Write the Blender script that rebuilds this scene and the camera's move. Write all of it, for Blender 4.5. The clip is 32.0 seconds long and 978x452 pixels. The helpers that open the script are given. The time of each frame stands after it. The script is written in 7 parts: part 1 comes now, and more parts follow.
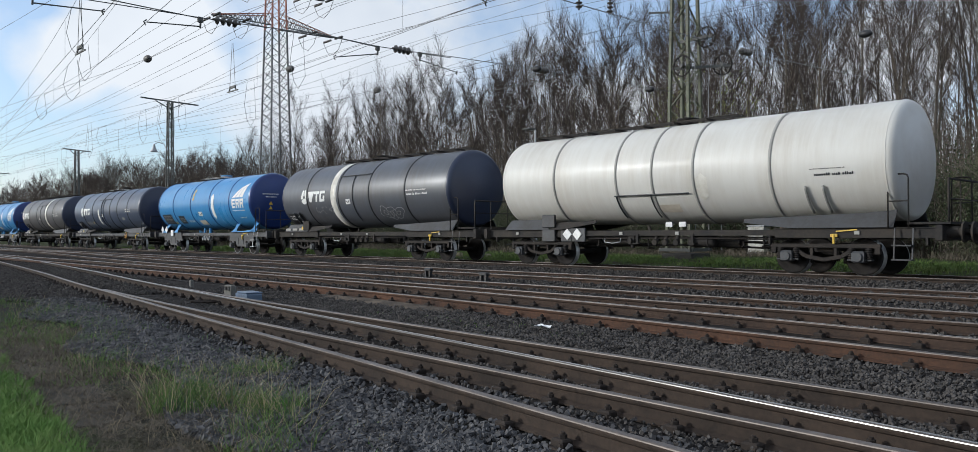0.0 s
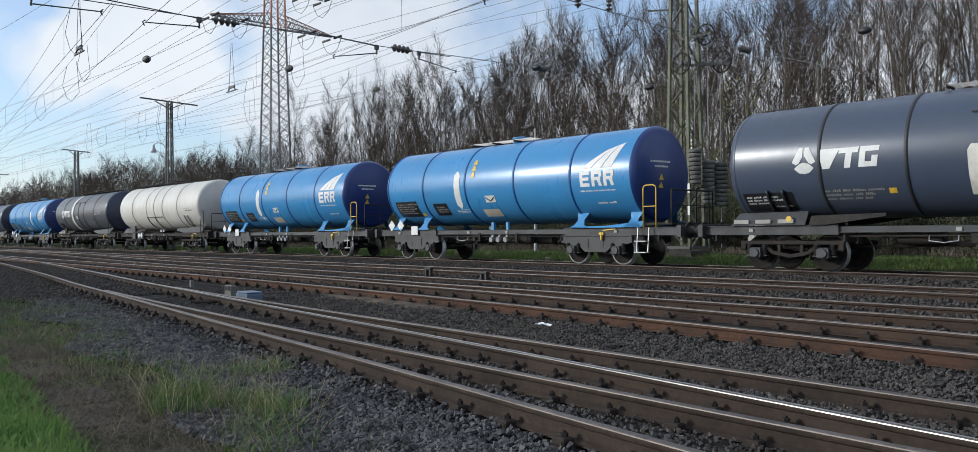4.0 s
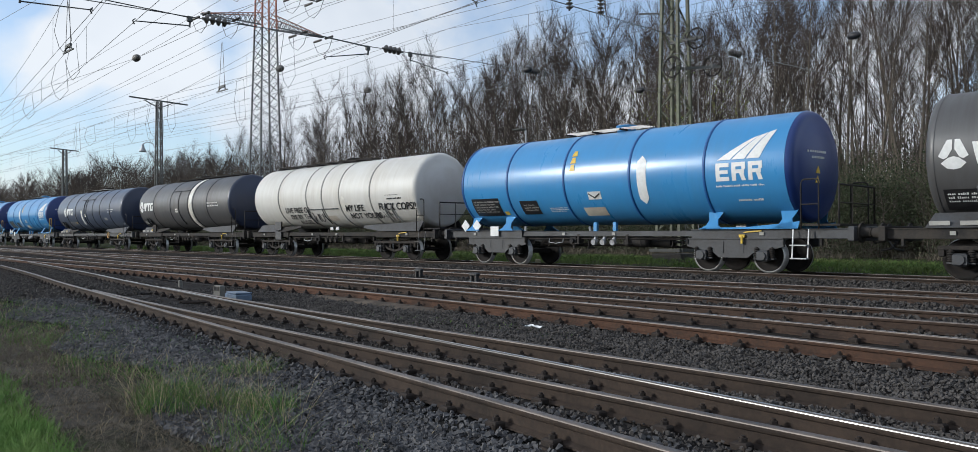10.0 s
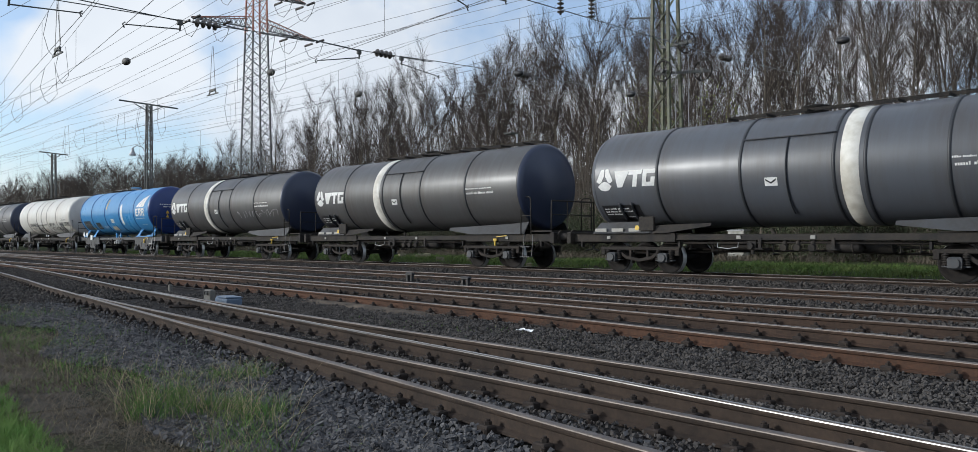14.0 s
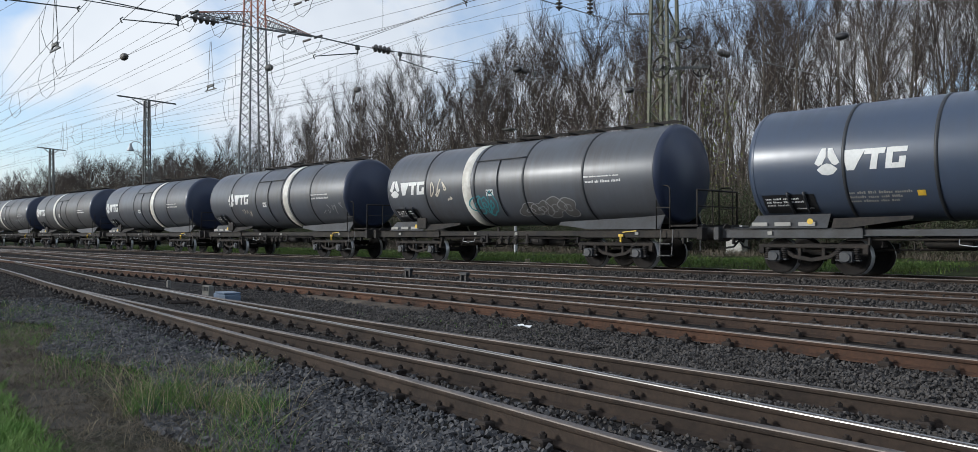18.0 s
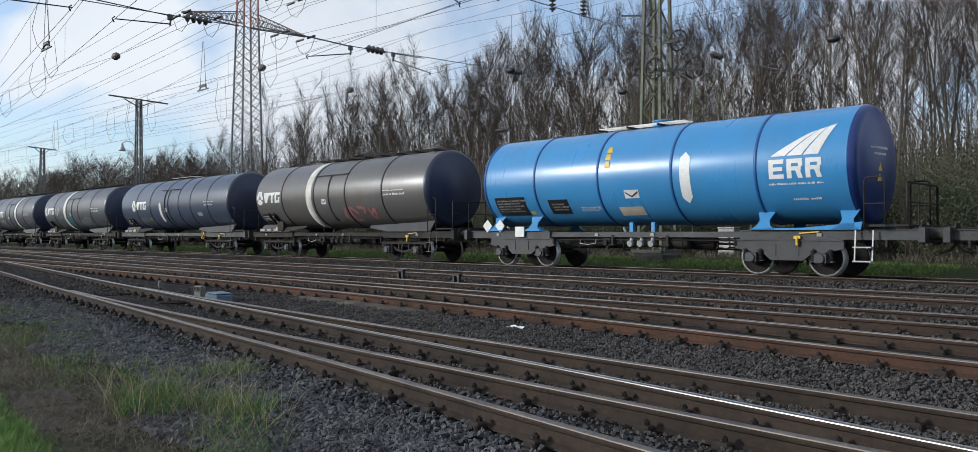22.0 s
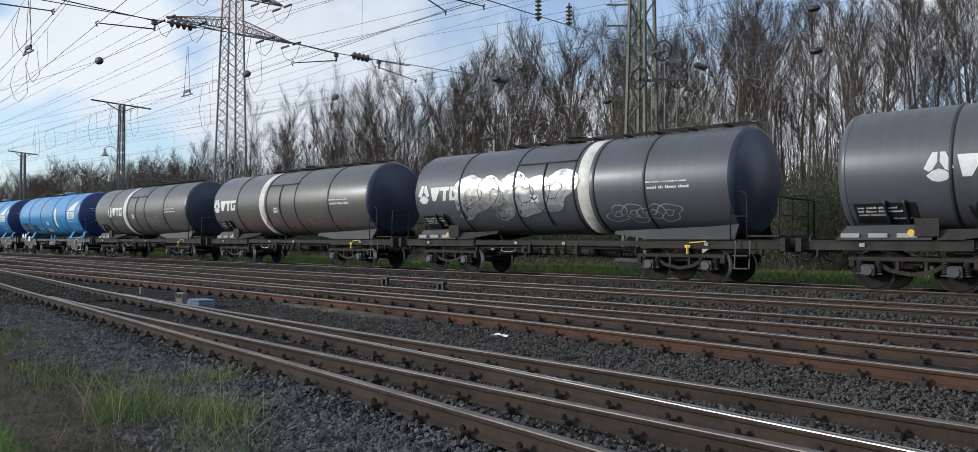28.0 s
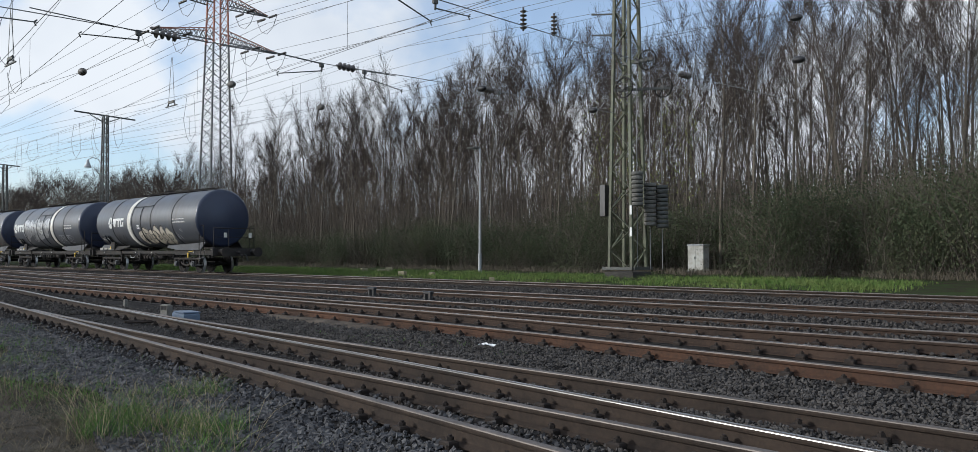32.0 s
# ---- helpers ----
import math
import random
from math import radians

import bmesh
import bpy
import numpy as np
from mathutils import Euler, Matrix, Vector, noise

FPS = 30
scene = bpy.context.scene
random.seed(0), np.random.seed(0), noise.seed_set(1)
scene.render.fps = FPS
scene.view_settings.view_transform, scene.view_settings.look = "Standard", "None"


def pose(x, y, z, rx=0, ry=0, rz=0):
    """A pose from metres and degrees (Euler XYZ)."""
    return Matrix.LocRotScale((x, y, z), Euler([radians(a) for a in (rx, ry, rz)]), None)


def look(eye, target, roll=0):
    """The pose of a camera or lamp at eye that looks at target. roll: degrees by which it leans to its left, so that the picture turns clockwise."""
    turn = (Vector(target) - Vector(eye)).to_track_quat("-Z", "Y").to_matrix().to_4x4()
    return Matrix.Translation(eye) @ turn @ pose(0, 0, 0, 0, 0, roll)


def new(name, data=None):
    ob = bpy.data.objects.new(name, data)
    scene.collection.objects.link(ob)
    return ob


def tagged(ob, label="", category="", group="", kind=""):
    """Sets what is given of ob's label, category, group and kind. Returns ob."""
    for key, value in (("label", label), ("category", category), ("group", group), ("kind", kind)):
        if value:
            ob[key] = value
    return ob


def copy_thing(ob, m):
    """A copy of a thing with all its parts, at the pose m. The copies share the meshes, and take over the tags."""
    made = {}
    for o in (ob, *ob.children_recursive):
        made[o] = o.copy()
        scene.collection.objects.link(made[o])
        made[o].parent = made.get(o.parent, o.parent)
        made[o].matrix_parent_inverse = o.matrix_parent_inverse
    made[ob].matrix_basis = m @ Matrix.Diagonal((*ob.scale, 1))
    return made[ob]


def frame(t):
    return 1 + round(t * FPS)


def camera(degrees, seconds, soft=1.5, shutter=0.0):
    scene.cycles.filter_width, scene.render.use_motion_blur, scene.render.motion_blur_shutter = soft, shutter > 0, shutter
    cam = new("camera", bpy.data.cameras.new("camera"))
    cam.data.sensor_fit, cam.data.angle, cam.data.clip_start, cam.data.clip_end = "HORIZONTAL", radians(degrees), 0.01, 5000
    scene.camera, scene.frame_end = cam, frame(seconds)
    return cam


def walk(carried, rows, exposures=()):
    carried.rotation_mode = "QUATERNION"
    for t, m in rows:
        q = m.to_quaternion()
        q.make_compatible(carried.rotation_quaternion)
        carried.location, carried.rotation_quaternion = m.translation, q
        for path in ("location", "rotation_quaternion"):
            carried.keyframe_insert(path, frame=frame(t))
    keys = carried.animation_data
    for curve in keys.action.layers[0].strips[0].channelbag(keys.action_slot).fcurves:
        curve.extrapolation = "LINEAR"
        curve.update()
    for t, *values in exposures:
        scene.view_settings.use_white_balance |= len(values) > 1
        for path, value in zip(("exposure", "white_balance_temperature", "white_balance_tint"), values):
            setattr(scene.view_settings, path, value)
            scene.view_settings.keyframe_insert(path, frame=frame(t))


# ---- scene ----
cam = camera(62.68, 32.0, soft=0.65)
EYE = (0.0, 0.0, 1.43)
# seconds, bearing from the down-line direction, tilt up, lean (degrees)
AIM = [
    (0.0, 43.072, 0.578, -0.116),
    (1.0, 43.120, 0.272, -0.242),
    (2.0, 43.072, 0.289, -0.332),
    (3.0, 43.059, 0.450, -0.403),
    (3.5, 43.068, 0.474, -0.415),
    (5.5, 43.193, 0.497, -0.251),
    (6.0, 43.297, 0.484, -0.145),
    (7.0, 43.492, 0.596, 0.114),
    (8.0, 43.582, 0.655, 0.124),
    (9.0, 43.653, 0.565, 0.077),
    (10.0, 43.758, 0.603, -0.066),
    (10.5, 43.794, 0.682, -0.190),
    (11.0, 43.830, 0.788, -0.341),
    (11.5, 43.861, 0.886, -0.346),
    (12.0, 43.931, 0.958, -0.350),
    (13.0, 44.161, 1.003, -0.252),
    (14.0, 44.375, 0.876, -0.110),
    (14.5, 44.497, 0.868, -0.076),
    (16.5, 44.660, 0.662, -0.071),
    (17.0, 44.613, 0.640, -0.108),
    (18.0, 44.485, 0.578, -0.090),
    (19.0, 44.475, 0.415, -0.046),
    (20.0, 44.627, 0.396, 0.055),
    (21.0, 44.750, 0.508, -0.008),
    (22.0, 44.996, 0.648, 0.048),
    (23.0, 45.085, 0.796, 0.180),
    (24.0, 45.176, 0.800, 0.238),
    (25.0, 45.254, 0.769, 0.442),
    (25.5, 45.297, 0.773, 0.425),
    (27.5, 45.836, 1.097, 0.359),
    (28.0, 46.084, 1.226, 0.386),
    (28.5, 46.281, 1.323, 0.433),
    (29.0, 46.503, 1.400, 0.367),
    (29.5, 46.710, 1.510, 0.340),
    (30.0, 46.835, 1.597, 0.316),
    (30.5, 46.950, 1.669, 0.275),
    (31.0, 46.993, 1.757, 0.173),
    (32.0, 47.033, 1.895, -0.023),
]


def aim(bearing, tilt, lean):
    a, b = radians(bearing), radians(tilt)
    way = Vector((-math.cos(a) * math.cos(b), math.sin(a) * math.cos(b), math.sin(b)))
    return look(EYE, Vector(EYE) + 10 * way, lean)


walk(cam, [(t, aim(a, b, c)) for t, a, b, c in AIM], [(0, 0.0, 5900, 8), (32, 0.0, 5900, 8)])

# ---- light ----
SUN_EL, SUN_AZ = 18.0, 231.0          # degrees; azimuth counted from +x towards +y
world = bpy.data.worlds.new("sky")
scene.world = world
world.use_nodes = True
wn, wl = world.node_tree.nodes, world.node_tree.links
wn.clear()
w_out = wn.new("ShaderNodeOutputWorld")
w_bg = wn.new("ShaderNodeBackground")
w_sky = wn.new("ShaderNodeTexSky")
w_sky.sky_type = "NISHITA"
w_sky.sun_disc = False
w_sky.sun_elevation = radians(SUN_EL)
w_sky.sun_rotation = radians(90 - SUN_AZ)
w_sky.air_density, w_sky.dust_density, w_sky.ozone_density = 1.0, 1.2, 3.0
w_co = wn.new("ShaderNodeTexCoord")
CLOUDS = [((-0.916, 0.331, 0.226), 6.5, 0.11), ((-0.95, 0.252, 0.185), 3.2, 0.08), ((-0.802, 0.538, 0.26), 9.5, 0.08), ((-0.55, 0.81, 0.2), 16.0, -0.05)]
w_map = wn.new("ShaderNodeMapping")
w_map.inputs["Scale"].default_value = (1.0, 1.0, 1.25)
w_map.inputs["Location"].default_value = (4.6, 1.2, 0.8)
w_no = wn.new("ShaderNodeTexNoise")
w_no.inputs["Scale"].default_value = 3.2
w_no.inputs["Detail"].default_value = 8.0
w_no.inputs["Roughness"].default_value = 0.5
w_no.inputs["Distortion"].default_value = 0.0
w_ra = wn.new("ShaderNodeValToRGB")
w_ra.color_ramp.elements[0].position, w_ra.color_ramp.elements[0].color = 0.43, (0.3, 0.3, 0.3, 1)
w_ra.color_ramp.elements[1].position, w_ra.color_ramp.elements[1].color = 0.54, (1, 1, 1, 1)
w_no2 = wn.new("ShaderNodeTexNoise")
w_no2.inputs["Scale"].default_value = 3.4
w_no2.inputs["Detail"].default_value = 4.0
w_ra2 = wn.new("ShaderNodeValToRGB")
w_ra2.color_ramp.elements[0].position, w_ra2.color_ramp.elements[0].color = 0.36, (5.4, 5.55, 5.8, 1)
w_ra2.color_ramp.elements[1].position, w_ra2.color_ramp.elements[1].color = 0.58, (6.9, 6.85, 6.8, 1)
w_mix = wn.new("ShaderNodeMix")
w_mix.data_type = "RGBA"
wl.new(w_co.outputs["Generated"], w_map.inputs["Vector"])
wl.new(w_map.outputs["Vector"], w_no.inputs["Vector"])
wl.new(w_map.outputs["Vector"], w_no2.inputs["Vector"])
# cumulus banks: direction of the middle, half width in degrees, weight; and a whiter sky low down
w_sum = w_no.outputs["Fac"]
for way, wide, weight in CLOUDS:
    w_dot = wn.new("ShaderNodeVectorMath")
    w_dot.operation = "DOT_PRODUCT"
    w_dot.inputs[1].default_value = way
    wl.new(w_co.outputs["Generated"], w_dot.inputs[0])
    w_soft = wn.new("ShaderNodeMapRange")
    w_soft.interpolation_type = "SMOOTHSTEP"
    w_soft.inputs["From Min"].default_value, w_soft.inputs["From Max"].default_value = math.cos(radians(wide)), math.cos(radians(wide * 0.3))
    w_soft.inputs["To Max"].default_value = weight
    wl.new(w_dot.outputs["Value"], w_soft.inputs["Value"])
    w_add = wn.new("ShaderNodeMath")
    wl.new(w_sum, w_add.inputs[0])
    wl.new(w_soft.outputs["Result"], w_add.inputs[1])
    w_sum = w_add.outputs[0]
w_sep = wn.new("ShaderNodeSeparateXYZ")
wl.new(w_co.outputs["Generated"], w_sep.inputs[0])
w_low = wn.new("ShaderNodeMapRange")
w_low.inputs["From Min"].default_value, w_low.inputs["From Max"].default_value = 0.02, 0.16
w_low.inputs["To Min"].default_value, w_low.inputs["To Max"].default_value = 0.035, 0.0
wl.new(w_sep.outputs["Z"], w_low.inputs["Value"])
w_add = wn.new("ShaderNodeMath")
wl.new(w_sum, w_add.inputs[0])
wl.new(w_low.outputs["Result"], w_add.inputs[1])
wl.new(w_add.outputs[0], w_ra.inputs["Fac"])
wl.new(w_no2.outputs["Fac"], w_ra2.inputs["Fac"])
wl.new(w_ra.outputs["Color"], w_mix.inputs["Factor"])
w_gain = wn.new("ShaderNodeMix")
w_gain.data_type, w_gain.blend_type = "RGBA", "MULTIPLY"
w_gain.inputs["Factor"].default_value = 1.0
w_gain.inputs["B"].default_value = (1.5, 1.5, 1.5, 1)      # thin bright haze under the blue
wl.new(w_sky.outputs["Color"], w_gain.inputs["A"])
wl.new(w_gain.outputs["Result"], w_mix.inputs["A"])
wl.new(w_ra2.outputs["Color"], w_mix.inputs["B"])
wl.new(w_mix.outputs["Result"], w_bg.inputs["Color"])
w_bg.inputs["Strength"].default_value = 0.13
wl.new(w_bg.outputs["Background"], w_out.inputs["Surface"])

sun = new("sun", bpy.data.lights.new("sun", "SUN"))
sun.data.energy, sun.data.angle, sun.data.color = 2.7, radians(6), (1.0, 0.94, 0.85)
SUN_DIR = Vector((math.cos(radians(SUN_AZ)) * math.cos(radians(SUN_EL)), math.sin(radians(SUN_AZ)) * math.cos(radians(SUN_EL)), math.sin(radians(SUN_EL))))
sun.matrix_world = look(SUN_DIR * 300, (0, 0, 0))

# ---- materials ----
def material(name, base, other=None, rough=0.6, metal=0.0, grain=8.0, big=0.7, bump=0.15, bump_scale=None, coat=0.0, spread=(0.35, 0.68), per_piece=0.0, streak=False, spec=0.5):
    """A surface with variation at two scales: base to other by a large noise, fine grain in colour and relief."""
    m = bpy.data.materials.new(name)
    m.use_nodes = True
    n, l = m.node_tree.nodes, m.node_tree.links
    b = n["Principled BSDF"]
    other = other or tuple(c * 0.72 for c in base)
    co = n.new("ShaderNodeTexCoord")
    mp = n.new("ShaderNodeMapping")
    if streak:
        mp.inputs["Scale"].default_value = (1.0, 0.12, 0.12)
    l.new(co.outputs["Object"], mp.inputs["Vector"])
    a = n.new("ShaderNodeTexNoise")
    a.inputs["Scale"].default_value, a.inputs["Detail"].default_value, a.inputs["Roughness"].default_value = big, 6.0, 0.65
    g = n.new("ShaderNodeTexNoise")
    g.inputs["Scale"].default_value, g.inputs["Detail"].default_value = grain, 5.0
    l.new(mp.outputs["Vector"], a.inputs["Vector"])
    l.new(co.outputs["Object"], g.inputs["Vector"])
    add = n.new("ShaderNodeMath")
    add.operation = "MULTIPLY_ADD"
    add.inputs[1].default_value, add.inputs[2].default_value = 0.45, -0.22
    l.new(g.outputs["Fac"], add.inputs[0])
    su = n.new("ShaderNodeMath")
    l.new(a.outputs["Fac"], su.inputs[0])
    l.new(add.outputs[0], su.inputs[1])
    ra = n.new("ShaderNodeValToRGB")
    ra.color_ramp.elements[0].position, ra.color_ramp.elements[0].color = spread[0], (*base, 1)
    ra.color_ramp.elements[1].position, ra.color_ramp.elements[1].color = spread[1], (*other, 1)
    l.new(su.outputs[0], ra.inputs["Fac"])
    colour = ra.outputs["Color"]
    if per_piece:
        oi = n.new("ShaderNodeObjectInfo")
        mr = n.new("ShaderNodeMapRange")
        mr.inputs["To Min"].default_value, mr.inputs["To Max"].default_value = 1 - per_piece, 1 + per_piece
        l.new(oi.outputs["Random"], mr.inputs["Value"])
        hs = n.new("ShaderNodeHueSaturation")
        l.new(mr.outputs["Result"], hs.inputs["Value"])
        l.new(colour, hs.inputs["Color"])
        colour = hs.outputs["Color"]
    l.new(colour, b.inputs["Base Color"])
    rr = n.new("ShaderNodeMapRange")
    rr.inputs["To Min"].default_value, rr.inputs["To Max"].default_value = max(0.03, rough - 0.1), min(1, rough + 0.12)
    l.new(su.outputs[0], rr.inputs["Value"])
    l.new(rr.outputs["Result"], b.inputs["Roughness"])
    b.inputs["Metallic"].default_value = metal
    b.inputs["Coat Weight"].default_value = coat
    b.inputs["Specular IOR Level"].default_value = spec
    if bump:
        bp = n.new("ShaderNodeBump")
        bp.inputs["Strength"].default_value, bp.inputs["Distance"].default_value = bump, 0.02
        src = g
        if bump_scale:
            src = n.new("ShaderNodeTexNoise")
            src.inputs["Scale"].default_value, src.inputs["Detail"].default_value = bump_scale, 6.0
            l.new(co.outputs["Object"], src.inputs["Vector"])
        l.new(src.outputs["Fac"], bp.inputs["Height"])
        l.new(bp.outputs["Normal"], b.inputs["Normal"])
    return m


def tank_paint(name, base, dirt, amount=0.5, rough=0.35, rust=None):
    """Painted tank shell: clean paint, road dirt that runs down in streaks from the top, soot on the crown."""
    m = bpy.data.materials.new(name)
    m.use_nodes = True
    n, l = m.node_tree.nodes, m.node_tree.links
    b = n["Principled BSDF"]
    co = n.new("ShaderNodeTexCoord")
    mp = n.new("ShaderNodeMapping")
    mp.inputs["Scale"].default_value = (2.6, 0.25, 0.25)
    l.new(co.outputs["Object"], mp.inputs["Vector"])
    st = n.new("ShaderNodeTexNoise")
    st.inputs["Scale"].default_value, st.inputs["Detail"].default_value, st.inputs["Roughness"].default_value = 1.6, 8.0, 0.7
    l.new(mp.outputs["Vector"], st.inputs["Vector"])
    bl = n.new("ShaderNodeTexNoise")
    bl.inputs["Scale"].default_value, bl.inputs["Detail"].default_value = 0.6, 5.0
    l.new(co.outputs["Object"], bl.inputs["Vector"])
    sm = n.new("ShaderNodeMath")
    sm.operation = "MULTIPLY"
    l.new(st.outputs["Fac"], sm.inputs[0])
    l.new(bl.outputs["Fac"], sm.inputs[1])
    ra = n.new("ShaderNodeValToRGB")
    ra.color_ramp.elements[0].position, ra.color_ramp.elements[0].color = 0.16, (0, 0, 0, 1)
    ra.color_ramp.elements[1].position, ra.color_ramp.elements[1].color = 0.42, (amount, amount, amount, 1)
    l.new(sm.outputs[0], ra.inputs["Fac"])
    mx = n.new("ShaderNodeMix")
    mx.data_type = "RGBA"
    mx.inputs["A"].default_value, mx.inputs["B"].default_value = (*base, 1), (*dirt, 1)
    l.new(ra.outputs["Color"], mx.inputs["Factor"])
    colour = mx.outputs["Result"]
    if rust:
        rn = n.new("ShaderNodeTexNoise")
        rn.inputs["Scale"].default_value, rn.inputs["Detail"].default_value = 1.1, 9.0
        l.new(co.outputs["Object"], rn.inputs["Vector"])
        rr2 = n.new("ShaderNodeValToRGB")
        rr2.color_ramp.elements[0].position, rr2.color_ramp.elements[0].color = 0.56, (0, 0, 0, 1)
        rr2.color_ramp.elements[1].position, rr2.color_ramp.elements[1].color = 0.72, (0.8, 0.8, 0.8, 1)
        l.new(rn.outputs["Fac"], rr2.inputs["Fac"])
        m2 = n.new("ShaderNodeMix")
        m2.data_type = "RGBA"
        m2.inputs["B"].default_value = (*rust, 1)
        l.new(rr2.outputs["Color"], m2.inputs["Factor"])
        l.new(colour, m2.inputs["A"])
        colour = m2.outputs["Result"]
    l.new(colour, b.inputs["Base Color"])
    rr = n.new("ShaderNodeMapRange")
    rr.inputs["To Min"].default_value, rr.inputs["To Max"].default_value = rough - 0.06, rough + 0.3
    l.new(sm.outputs[0], rr.inputs["Value"])
    l.new(rr.outputs["Result"], b.inputs["Roughness"])
    bp = n.new("ShaderNodeBump")
    bp.inputs["Strength"].default_value, bp.inputs["Distance"].default_value = 0.25, 0.012
    b.inputs["Coat Weight"].default_value, b.inputs["Coat Roughness"].default_value = 0.12, 0.25
    wv = n.new("ShaderNodeTexNoise")
    wv.inputs["Scale"].default_value, wv.inputs["Detail"].default_value = 1.3, 2.0
    l.new(co.outputs["Object"], wv.inputs["Vector"])
    l.new(wv.outputs["Fac"], bp.inputs["Height"])
    l.new(bp.outputs["Normal"], b.inputs["Normal"])
    return m


